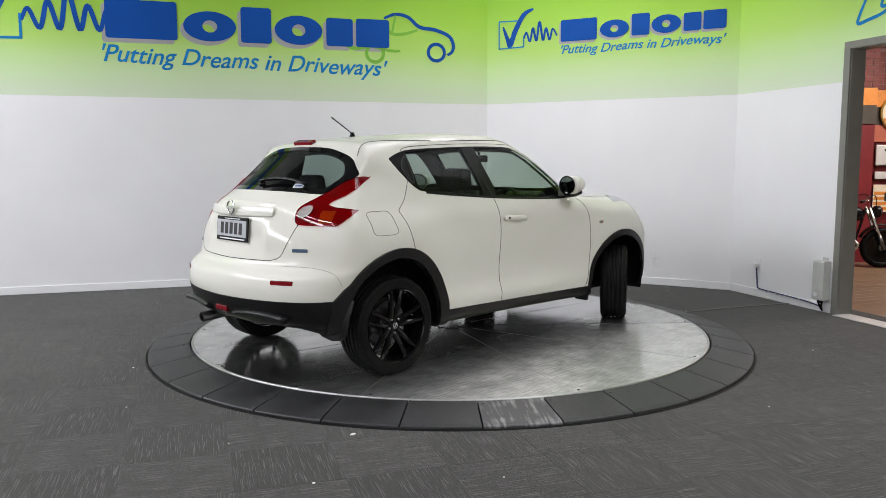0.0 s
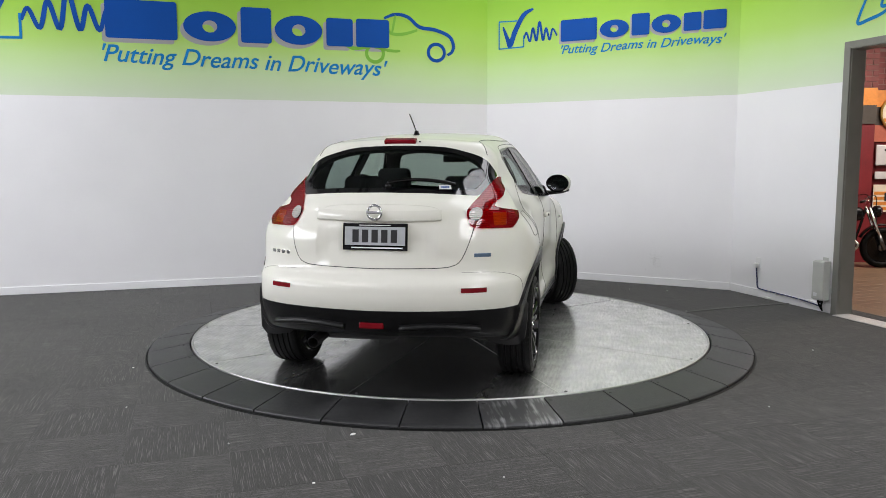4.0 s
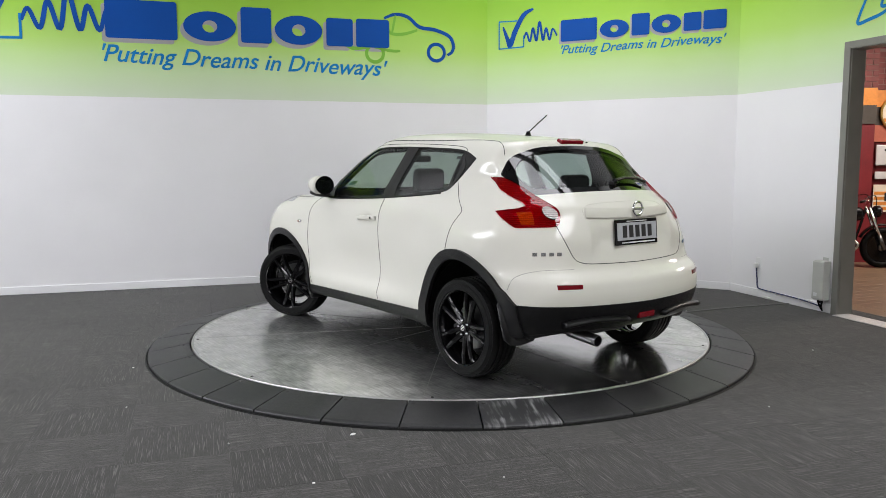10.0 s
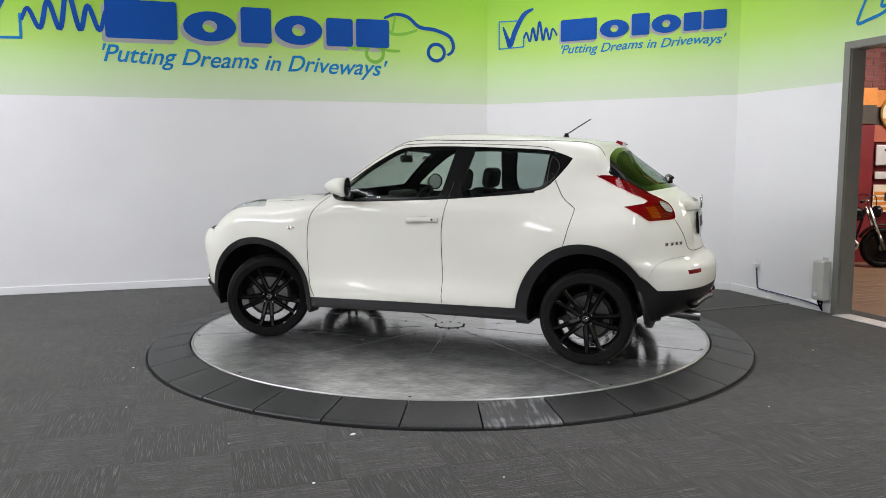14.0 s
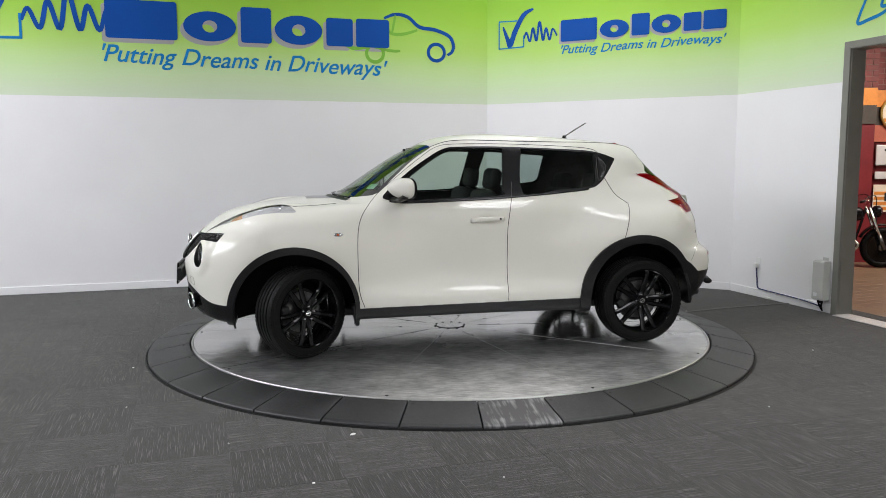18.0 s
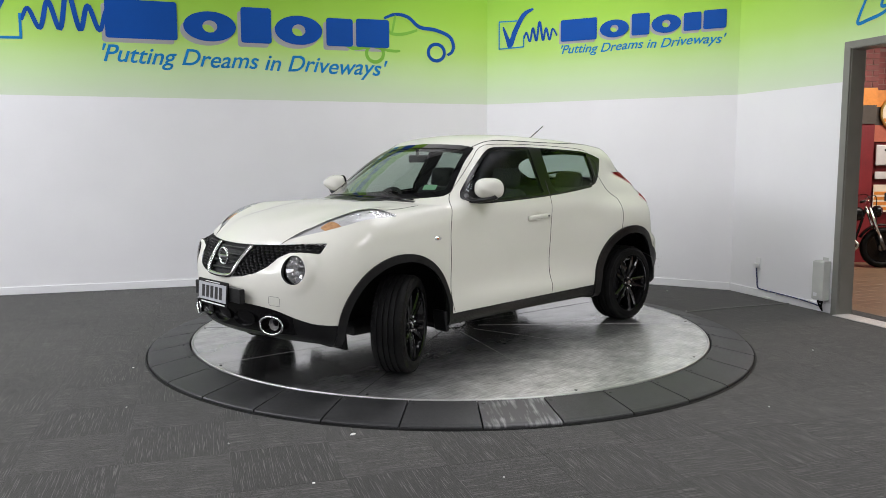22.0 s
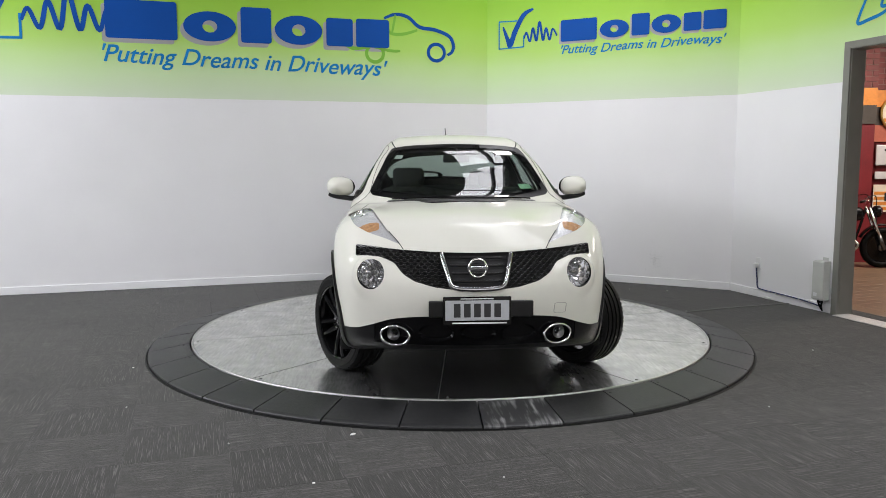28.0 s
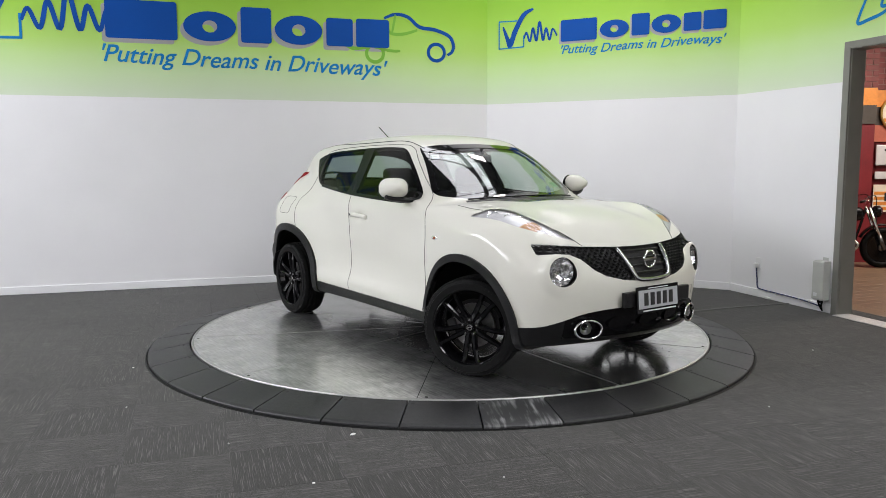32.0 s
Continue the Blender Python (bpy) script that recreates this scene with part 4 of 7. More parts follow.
shell.cut(yz(GRILLE), "grille", where=lambda P: P[:, 0] > 1.55)
shell.cut(yz(SCREEN), "screen_edge", where=lambda P: (P[:, 0] > 0.1) & (P[:, 0] < 1.25) & (P[:, 2] > 1.05))
shell.cut(yz(SCREEN_IN), "screen", ("screen_edge",))
shell.cut(both(lambda P: np.maximum(sdf(TAIL_SIDE, P[:, 0], P[:, 2]), sdf(TAIL_REAR, P[:, 1], P[:, 2]))), "tail_lamp", where=lambda P: (P[:, 0] < -1.1) & (np.abs(P[:, 1]) > 0.4))
shell.cut(both(lambda P: sdf([(0.660, 1.078), (0.735, 1.076), (0.742, 1.004), (0.675, 1.002)], P[:, 1], P[:, 2])), "tail_amber", ("tail_lamp",), lambda P: P[:, 0] < -1.5)
shell.cut(both(lambda P: np.hypot(P[:, 1] - 0.568, P[:, 2] - 1.072) - 0.037), "tail_clear", ("tail_lamp",))
shell.cut(lambda P: np.maximum(yz(BACKLIGHT)(P), P[:, 0] + 1.255), "back_edge", where=lambda P: (P[:, 0] < -1.15) & (P[:, 2] > 1.1))
shell.cut(yz(BACK_IN), "backlight", ("back_edge",))
shell.cut(xz(DLO), "side_edge", where=lambda P: np.abs(P[:, 1]) > 0.48)
shell.cut(xz(GLASS_F), "glass_f", ("side_edge",))
shell.cut(xz(GLASS_R), "glass_r", ("side_edge",))
shell.cut(lambda P: sdf(LAMP_TOP, P[:, 0], np.abs(P[:, 1])), "lamp_top", ("body",), where=lambda P: (np.abs(P[:, 1]) > 0.38) & (P[:, 0] > 1.2) & (P[:, 2] > 0.86))
shell.cut(lambda P: np.maximum(np.maximum(1.700 - P[:, 0], P[:, 0] - 1.780), 0.575 - np.abs(P[:, 1])), "lamp_amber", ("lamp_top",))

# seams between painted panels
SEAM_F = [(0.735, 1.150), (0.80, 1.085), (0.860, 1.004), (0.890, 0.90), (0.896, 0.72), (0.887, 0.47), (0.850, 0.345)]
SEAM_M = [(-0.300, 1.49), (-0.265, 1.23), (-0.250, 1.140), (-0.215, 0.96), (-0.206, 0.80), (-0.214, 0.362)]
SEAM_R = [(-0.985, 1.300), (-1.07, 1.144), (-1.150, 1.075), (-1.165, 1.055), (-1.150, 0.978), (-1.105, 0.80)]
shell.cut(lambda P: np.maximum(P[:, 2] - 0.735 + 0.03 * np.abs(P[:, 1]), P[:, 0] + 1.62), "rear_bumper")
shell.cut(yz(mirror_y([(0, 1.55), (0.5, 1.52), (0.66, 1.30), (0.60, 1.0), (0.52, 0.84), (0.47, 0.785), (0.40, 0.765), (0, 0.758)])), "tailgate", where=lambda P: P[:, 0] < -1.3)
shell.cut(both(lambda P: np.maximum(np.maximum(P[:, 1] - 0.44 - 0.34 * soft(1.98 - P[:, 0], 0.1), 0.86 - P[:, 2]), P[:, 1] - 0.70)), "bonnet", where=lambda P: (P[:, 0] > 0.70) & (P[:, 2] > 0.84) & (np.abs(P[:, 1]) < 0.8))
shell.cut(lambda P: np.maximum(1.62 - P[:, 0] - 0.5 * (P[:, 2] - 0.6), P[:, 2] - 0.92), "front_bumper")
shell.cut(both(lambda P: np.maximum(0.80 - P[:, 0] + 0.3 * soft(P[:, 2] - 1.0, 0.05), P[:, 2] - 1.13)), "fender")
shell.cut(both(lambda P: np.maximum(np.interp(P[:, 2], [0.3, 0.8, 1.14, 1.5], [-0.214, -0.206, -0.25, -0.3]) - P[:, 0], np.maximum(P[:, 2] - 1.16, P[:, 0] - 0.9))), "front_door")
shell.cut(both(lambda P: np.maximum(np.interp(P[:, 2], [0.35, 0.8, 0.98, 1.06, 1.144, 1.3], [-1.0, -1.105, -1.15, -1.165, -1.07, -0.985]) - P[:, 0], P[:, 2] - 1.20)), "rear_door")
shell.cut(lambda P: np.maximum(-1.22 - P[:, 0], 1.44 - P[:, 2]), "roof")
car = empty("car", spin(0) @ pose(*CAR_OFF, 0), "pearl white compact crossover car with black wheels and cladding", "car")
left, right = (lambda M: M[:, 1] > 0), (lambda M: M[:, 1] < 0)
front_half, rear_half = (lambda M: M[:, 0] > 0), (lambda M: M[:, 0] < 0)
for nm, lab in (("bonnet", ""), ("roof", ""), ("front_bumper", ""), ("rear_bumper", ""), ("tailgate", "")):
    skin(nm, shell.panel(nm), PAINT, car, lab)
for nm in ("fender", "front_door", "rear_door"):
    for pk in (left, right):
        skin(nm, shell.panel(nm, pk), PAINT, car)
for pk in (left, right):
    for nm, lo, hi in (("rear_quarter_panel", -3, -0.9), ("door_pillar", -0.9, 0.25), ("windscreen_pillar", 0.25, 3)):
        skin(nm, shell.panel("body", lambda M, a=pk, b=lo, c=hi: a(M) & (M[:, 0] >= b) & (M[:, 0] < c)), PAINT, car)
for pk in (left, right):
    for pk2 in (front_half, rear_half):
        skin("wheel_arch_trim", shell.panel("flare", lambda M, a=pk, b=pk2: a(M) & b(M)), CLAD, car, "matt black plastic arch trim", 0.016 if pk2 is front_half else 0.020)
    skin("sill_trim", shell.panel("sill", pk), CLAD, car, "matt black plastic sill trim", 0.008)
    skin("window_surround", shell.panel("side_edge", pk), SATIN, car, "satin black window surround")
    skin("front_door_window", shell.panel("glass_f", pk, -0.004), WINGLASS, car, "tinted glass")
    skin("rear_door_window", shell.panel("glass_r", pk, -0.004), DARKGLASS, car, "dark tinted glass")
    skin("tail_lamp", shell.panel("tail_lamp", pk, 0.005), REDGLASS, car, "red boomerang tail lamp")
    skin("tail_lamp_bowl", shell.panel("tail_lamp", pk, -0.004), TAILBOWL, car, "rippled silver lamp bowl")
    skin("front_position_lamp", shell.panel("lamp_top", pk, 0.004), LENS, car, "clear front position lamp")
    skin("position_lamp_cover", shell.panel("lamp_amber", pk, 0.004), LENS, car, "clear lamp cover")
    skin("front_indicator", shell.panel("lamp_amber", pk, -0.010), AMBERPOD, car, "amber front indicator")
skin("front_lower_bumper", shell.panel("low_front"), CLAD, car, "matt black lower bumper", 0.006)
skin("front_bumper_insert", shell.panel("low_front_gloss"), GLOSSBLACK, car, "gloss black bumper insert", 0.002)
skin("rear_lower_bumper", shell.panel("low_rear"), CLAD, car, "matt black lower bumper", 0.004)
skin("underbody", shell.panel("under"), TRIM, car)
skin("grille", shell.panel("grille", None, -0.03), GLOSSBLACK, car, "black grille")
skin("windscreen", shell.panel("screen", None, -0.003), SCREENGLASS, car, "tinted windscreen glass")
skin("windscreen_border", shell.panel("screen_edge"), BORDER, car, "black glass border")
skin("rear_window", shell.panel("backlight", None, -0.003), DARKGLASS, car, "dark tinted rear window")
skin("rear_window_border", shell.panel("back_edge"), BORDER, car, "black glass border")


# ---- wheels ----
TYRE_R, RIM_R = 0.326, 0.243


def wheel():
    w = empty("wheel", Matrix())
    R, half = TYRE_R, 0.108
    edge = [(RIM_R - 0.008, -half + 0.014), (RIM_R, -half + 0.002), (RIM_R + 0.010, -half - 0.002), (RIM_R + 0.013, -half - 0.0005), (RIM_R + 0.030, -half - 0.004), (RIM_R + 0.048, -half - 0.002),
            (RIM_R + 0.050, -half + 0.002), (RIM_R + 0.062, -half + 0.006), (R - 0.010, -half + 0.016), (R - 0.004, -half + 0.028)]
    prof = list(edge)
    for g in (-0.055, -0.018, 0.018, 0.055):
        prof += [(R - 0.002 - 0.4 * abs(g) ** 2, g - 0.0075), (R - 0.012, g - 0.005), (R - 0.012, g + 0.005), (R - 0.002 - 0.4 * abs(g) ** 2, g + 0.0075)]
    prof += [(r, -h) for r, h in edge[::-1]]
    tyre = part("tyre", lathe(prof, 80), RUBBER, w, "black rubber tyre", angle=40)
    # shoulder blocks and raised marks on the sidewall
    block_bm = bmesh.new()
    for k in range(64):
        for y in (-0.086, 0.086):
            box(0.012, 0.026, 0.020, m=Matrix.Rotation(2 * math.pi * k / 64, 4, "Y") @ Matrix.Translation((R - 0.0128, y, 0)) @ Matrix.Rotation(math.copysign(0.30, y), 4, "Z"), bm=block_bm)
    tagged(part("tread_block", block_bm, RUBBER, tyre), kind="stuff")
    for a0, n in ((20, 7), (200, 7)):
        for k in range(n):
            mark = box(0.016, 0.002, 0.011, m=Matrix.Rotation(radians(a0 + 5.5 * k), 4, "Y") @ Matrix.Translation((RIM_R + 0.038, half + 0.0035, 0)))
            part("sidewall_mark", mark, RUBBER, tyre)
    k = RIM_R / 0.224
    rim = lathe([(r * k, h) for r, h in ((0.214, -0.100), (0.222, -0.104), (0.224, -0.098), (0.216, -0.090), (0.206, -0.06), (0.200, 0.0), (0.206, 0.07), (0.217, 0.086), (0.218, 0.104), (0.2235, 0.110), (0.225, 0.104), (0.222, 0.098), (0.212, 0.07), (0.206, 0.0), (0.212, -0.055))], 72, close=True)
    rim_ob = part("rim", rim, RIMBLACK, w, "gloss black alloy rim", angle=35)
    # five pairs of slim spokes, each with a flat top and steep flanks
    for k in range(5):
        turn = Matrix.Rotation(radians(72 * k), 4, "Y")
        for s in (-1, 1):
            bm, rows = bmesh.new(), []
            for t in (0.0, 0.12, 0.35, 0.65, 0.88, 1.0):
                r = 0.040 + (RIM_R - 0.014 - 0.040) * t
                off = s * (0.017 + 0.026 * t + 0.008 * max(0, t - 0.85) / 0.15)
                wd = 0.0185 - 0.003 * t + (0.006 if t > 0.95 else 0)
                dp, y = 0.034 - 0.010 * t, 0.074 + 0.026 * math.sin(t * 1.9)
                rows.append([bm.verts.new(turn @ Vector((r, y + v, off + u))) for u, v in ((-wd, -dp), (-wd, -0.010), (-wd * 0.45, 0.0), (wd * 0.45, 0.0), (wd, -0.010), (wd, -dp))])
            for p0, p1 in zip(rows, rows[1:]):
                for i in range(6):
                    bm.faces.new((p0[i], p0[(i + 1) % 6], p1[(i + 1) % 6], p1[i]))
            bm.faces.new(rows[0])
            bm.faces.new(rows[-1])
            bmesh.ops.recalc_face_normals(bm, faces=bm.faces[:])
            part("spoke", bm, RIMBLACK, rim_ob, angle=30)
        # web that joins a pair near the hub
        web = box(0.060, 0.014, 0.034, (0.082, 0.062, 0), 0.003, seg=1)
        bmesh.ops.transform(web, matrix=turn, verts=web.verts[:])
        part("spoke_web", web, RIMBLACK, rim_ob)
    part("hub", lathe([(0.0, 0.072), (0.030, 0.072), (0.034, 0.066), (0.060, 0.066), (0.068, 0.056), (0.070, 0.03), (0.0, 0.03)], 32), RIMBLACK, w, angle=30)
    part("hub_cap", lathe([(0.0, 0.088), (0.022, 0.087), (0.027, 0.082), (0.028, 0.070)], 24), RIMBLACK, w, angle=40)
    cap = part("cap_ring", lathe([(0.0135, 0.0875), (0.0145, 0.0905), (0.0190, 0.0905), (0.0200, 0.0875)], 28), CHROME, w, "chrome ring emblem")
    part("cap_bar", box(0.046, 0.003, 0.008, (0, 0.0900, 0), 0.001, seg=1), CHROME, cap)
    for k in range(5):
        a = radians(72 * k + 36)
        bm = lathe([(0.0, 0.092), (0.006, 0.092), (0.0095, 0.086), (0.0105, 0.064)], 10)
        bmesh.ops.translate(bm, vec=(0.049 * math.cos(a), 0, 0.049 * math.sin(a)), verts=bm.verts[:])
        part("wheel_nut", bm, NUT, w, "bright steel nut")
    part("brake_disc", lathe([(0.06, 0.012), (0.145, 0.012), (0.145, -0.008), (0.06, -0.008)], 48, close=True), STEEL, w, "steel brake disc", angle=30)
    part("caliper", box(0.06, 0.06, 0.13, (0.135, 0.0, 0.02), 0.012), TRIM, w)
    part("brake_shield", lathe([(0.0, -0.030), (0.165, -0.030), (0.170, -0.020)], 32), TRIM, w)
    return w


NUT = mat("wheel_nut_steel", (0.55, 0.55, 0.56), 0.2, 1.0, 0.1, 30)
wheel_a = wheel()
wheel_a.parent = car
STEER = 33.0
wheel_a.matrix_basis = pose(1.298, 0.787, TYRE_R - 0.004, 0, 12, STEER)
for m in (pose(1.361, -0.787, TYRE_R - 0.004, 0, 20, 180 + STEER), pose(-1.268, 0.777, TYRE_R - 0.004, 0, 33, 0), pose(-1.268, -0.777, TYRE_R - 0.004, 0, 51, 180)):
    c = copy_thing(wheel_a, m)
    c.parent = car


# wheel housings and floor
def housing(x, s):
    bm = lathe([(0.425, -0.02), (0.44, 0.0), (0.44, 0.36), (0.0, 0.36)], 48)
    bmesh.ops.transform(bm, matrix=pose(x, s * 0.80, 0.335) @ Matrix.Diagonal((1, -s, 1, 1)), verts=bm.verts[:])
    bmesh.ops.delete(bm, geom=[v for v in bm.verts if v.co.z < 0.21], context="VERTS") if x > 0 else bmesh.ops.delete(bm, geom=[v for v in bm.verts if v.co.z < (0.36 if v.co.x < -1.4 else 0.24)], context="VERTS")
    part("wheel_housing", bm, RUBBER, car, smooth=True)


for x in (1.338, -1.27):
    for s in (1, -1):
        housing(x, s)
part("floor_pan", box(2.9, 1.2, 0.06, (0.1, 0, 0.27), 0.02), TRIM, car)
# ---- car details ----
for pk in (left, right):
    skin("tail_lamp_indicator", shell.panel("tail_amber", pk, 0.0045), AMBERGLASS, car, "amber indicator lens")
    skin("indicator_bowl", shell.panel("tail_amber", pk, -0.004), TAILBOWL, car)
    skin("reversing_lamp", shell.panel("tail_clear", pk, 0.0045), TAILCLEAR, car, "clear round reversing lamp")

inner_tags = {"body", "bonnet", "roof", "front_bumper", "rear_bumper", "tailgate", "fender", "front_door", "rear_door", "screen_edge", "back_edge", "side_edge", "tail_lamp", "tail_amber", "tail_clear", "sill", "lamp_top", "lamp_amber", "grille"}
shell.tag = ["inner" if t in inner_tags else t for t in shell.tag]
V, fs, N = shell.panel("inner", None, -0.028)
obj("interior_lining", V, [f[::-1] for f in fs], TRIM, car, "dark interior lining")


def on_side(pts, s):
    q = np.array([(a, 1.05 * s, b) for a, b in pts])
    return drop(q, (0, -s, 0), 0.9)


def on_end(pts, s):
    q = np.array([(2.35 * s, a, b) for a, b in pts])
    return drop(q, (-s, 0, 0), 2.0)


def on_top(pts):
    q = np.array([(a, b, 1.75) for a, b in pts])
    return drop(q, (0, 0, -1), 1.2)


def unit_normals(P):
    g = gradient(P)
    return g / np.linalg.norm(g, axis=1)[:, None]


def ribbon(name, P, width, material, parent=None, lift=0.0022, label="", closed=False):
    """A thin strip that follows the shell along points."""
    P = np.asarray(P)
    N = unit_normals(P)
    T = (np.roll(P, -1, 0) - np.roll(P, 1, 0)) if closed else np.gradient(P, axis=0)
    B = np.cross(N, T)
    B /= np.maximum(np.linalg.norm(B, axis=1), 1e-9)[:, None]
    w = width / 2
    V = np.concatenate([P + B * w + N * 0.0003, P + B * w * 0.55 + N * lift, P - B * w * 0.55 + N * lift, P - B * w + N * 0.0003])
    n = len(P)
    fs = [(r * n + i, r * n + (i + 1) % n, (r + 1) * n + (i + 1) % n, (r + 1) * n + i) for r in range(3) for i in range(n if closed else n - 1)]
    return obj(name, V, fs, material, parent or car, label)


GAP = 0.0048
for s in (1, -1):
    for line in (SEAM_F, SEAM_M[1:], SEAM_R):
        ribbon("panel_gap", on_side(rounded(line, 26, False), s), GAP, DARKGAP)
    # frame of both door windows at the roof
    ribbon("panel_gap", on_side(rounded([(0.735, 1.150), (0.60, 1.262), (0.42, 1.400), (0.27, 1.492), (0.12, 1.514), (-0.3, 1.514), (-0.75, 1.496), (-0.945, 1.475), (-1.0, 1.43)], 8, False), s), 0.005, DARKGAP)
    ribbon("belt_strip", on_side(rounded([(0.66, 1.100), (0.50, 1.090), (0.15, 1.101), (-0.20, 1.117), (-0.60, 1.146), (-0.87, 1.172)], 8, False), s), 0.014, GLOSSBLACK, lift=0.004, label="black waist strip")
    # bonnet shut line, over the wing and down to the grille
    ribbon("panel_gap", on_top(rounded([(1.03, s * 0.668), (1.10, s * 0.675), (1.2, s * 0.690), (1.34, s * 0.700)], 8, False)), GAP, DARKGAP)
    ribbon("panel_gap", on_end(rounded([(s * 0.512, 0.962), (s * 0.47, 0.922), (s * 0.425, 0.868)], 8, False), 1), GAP, DARKGAP)
    # tailgate sides
    ribbon("panel_gap", on_end(rounded([(s * 0.568, 0.995), (s * 0.545, 0.90), (s * 0.505, 0.81), (s * 0.46, 0.778), (s * 0.36, 0.765), (0, 0.758)], 8, False), -1), GAP, DARKGAP)
    # rear bumper to quarter
    ribbon("panel_gap", on_side(rounded([(-1.90, 0.74), (-1.80, 0.735), (-1.72, 0.70), (-1.675, 0.62)], 12, False), s), 0.0020, SEAMGREY)
    # roof channel
    ribbon("roof_channel", on_top(rounded([(0.33, s * 0.470), (0.2, s * 0.500), (-0.2, s * 0.525), (-0.7, s * 0.525), (-1.18, s * 0.490)], 8, False)), 0.010, DARKGAP, label="dark roof channel")
    ribbon("panel_gap", on_top(rounded([(-1.18, s * 0.490), (-1.27, s * 0.535), (-1.33, s * 0.57)], 8, False)), 0.005, DARKGAP)
    # door handles
    P = on_side(rounded([(0.065, 0.955), (0.02, 0.961), (-0.05, 0.966), (-0.12, 0.967), (-0.173, 0.964)], 6, False), s)
    N = unit_normals(P)
    lift = np.sin(np.linspace(0, np.pi, len(P))) ** 0.35 * 0.024
    part("door_handle", tube((P + N * lift[:, None]).tolist(), 0.0115, 12, flat=1.5), PAINT, car, "white door handle", smooth=True)
    cup = on_side(ellipse(-0.055, 0.958, 0.062, 0.030, 0, 2 * math.pi, 24)[:-1], s)
    ribbon("handle_recess", cup, 0.006, PAINT, lift=0.0005, closed=True)
    lock = on_side([(-0.145, 0.966)], s)[0] + unit_normals(on_side([(-0.145, 0.966)], s))[0] * 0.030
    part("door_lock", lathe([(0, 0.018), (0.007, 0.018), (0.008, 0.012)], 12), DARKGAP, car).matrix_basis = Matrix.Translation(lock) @ Matrix.Diagonal((1, s, 1, 1)) @ pose(0, -0.012, 0)
    # side repeaters
    c = on_side([(1.036, 0.873)], s)[0]
    bm = lathe([(0.0, 0.010), (0.5, 0.008), (0.9, 0.004), (1.0, -0.004)], 20)
    bmesh.ops.transform(bm, matrix=Matrix.Translation(c) @ Matrix.Rotation(-s * 0.10, 4, "Z") @ Matrix.Diagonal((0.036, s, 0.015, 1)), verts=bm.verts[:])
    bmesh.ops.recalc_face_normals(bm, faces=bm.faces[:])
    rep = part("side_repeater", bm, REFLECTOR, car, "clear side indicator", smooth=True)
    bm = lathe([(0.0, 0.0125), (0.007, 0.0115), (0.009, 0.006)], 12)
    bmesh.ops.transform(bm, matrix=Matrix.Translation(c) @ Matrix.Diagonal((1, s, 1, 1)), verts=bm.verts[:])
    part("bulb", bm, AMBER, rep, "amber bulb", smooth=True)
    # hidden rear door handle
    P = on_side(rounded([(-0.955, 1.24), (-0.965, 1.40), (-0.995, 1.40), (-1.03, 1.345), (-1.00, 1.275)], 4), s)
    V = np.concatenate([P, [P.mean(0)]])
    V = V + unit_normals(V) * 0.004
    n = len(P)
    obj("rear_door_handle", V, [(i, (i + 1) % n, n) for i in range(n)], SATIN, car, "black handle hidden in the window corner")
    ribbon("panel_gap", P, 0.005, DARKGAP, lift=0.006, closed=True)
    # mudflaps
    part("mud_flap", box(0.034, 0.13, 0.150, (0.912, s * 0.770, 0.283), 0.014, Matrix.Rotation(radians(8), 4, "Y"), 4), CLAD, car, "black mud flap", smooth=True)
    bm = bmesh.new()
    flap = [(-1.600, 0.640, 0.52), (-1.655, 0.630, 0.42), (-1.690, 0.625, 0.325), (-1.690, 0.655, 0.288), (-1.685, 0.76, 0.272), (-1.675, 0.825, 0.280), (-1.665, 0.860, 0.315), (-1.650, 0.872, 0.42), (-1.615, 0.872, 0.52), (-1.585, 0.80, 0.56)]
    near, far = [bm.verts.new((x - 0.016, s * y, z)) for x, y, z in flap], [bm.verts.new((x + 0.010, s * y, z)) for x, y, z in flap]
    swell = bm.verts.new((-1.690, s * 0.775, 0.40))
    for i in range(len(flap)):
        j = (i + 1) % len(flap)
        bm.faces.new((near[i], near[j], swell)), bm.faces.new((far[j], far[i], near[i])), bm.faces.new((near[j], far[j], near[i]))
    bm.faces.new(far)
    bmesh.ops.recalc_face_normals(bm, faces=bm.faces[:])
    part("mud_flap", bm, CLAD, car, "black mud flap", angle=85)

# fuel flap on the car's right
P = on_side(rounded([(-1.445, 1.058), (-1.35, 1.066), (-1.262, 1.058), (-1.252, 0.99), (-1.255, 0.928), (-1.35, 0.920), (-1.438, 0.928), (-1.450, 0.99)], 5), -1)
ribbon("fuel_flap_gap", P, 0.003, DARKGAP, closed=True)
# tow eye cover on the front bumper, tailgate lip over the rear plate
P = on_end(rounded([(0.46, 0.555), (0.53, 0.555), (0.53, 0.50), (0.46, 0.50)], 5, corner=0.25), 1)
ribbon("tow_eye_gap", P, 0.0025, SEAMGREY, closed=True)
lip = on_end(rounded([(0.385, 1.045), (0.375, 1.085), (0.33, 1.115), (0.2, 1.128), (0, 1.132), (-0.2, 1.128), (-0.33, 1.115), (-0.375, 1.085), (-0.385, 1.045)], 6, False), -1)
part("plate_garnish", tube((lip + unit_normals(lip) * -0.0015).tolist(), 0.0035, 8), PAINT, car, smooth=True)
low = on_end(rounded([(0.385, 1.042), (0.2, 1.036), (0, 1.034), (-0.2, 1.036), (-0.385, 1.042)], 8, False), -1)
bm, rows = bmesh.new(), []
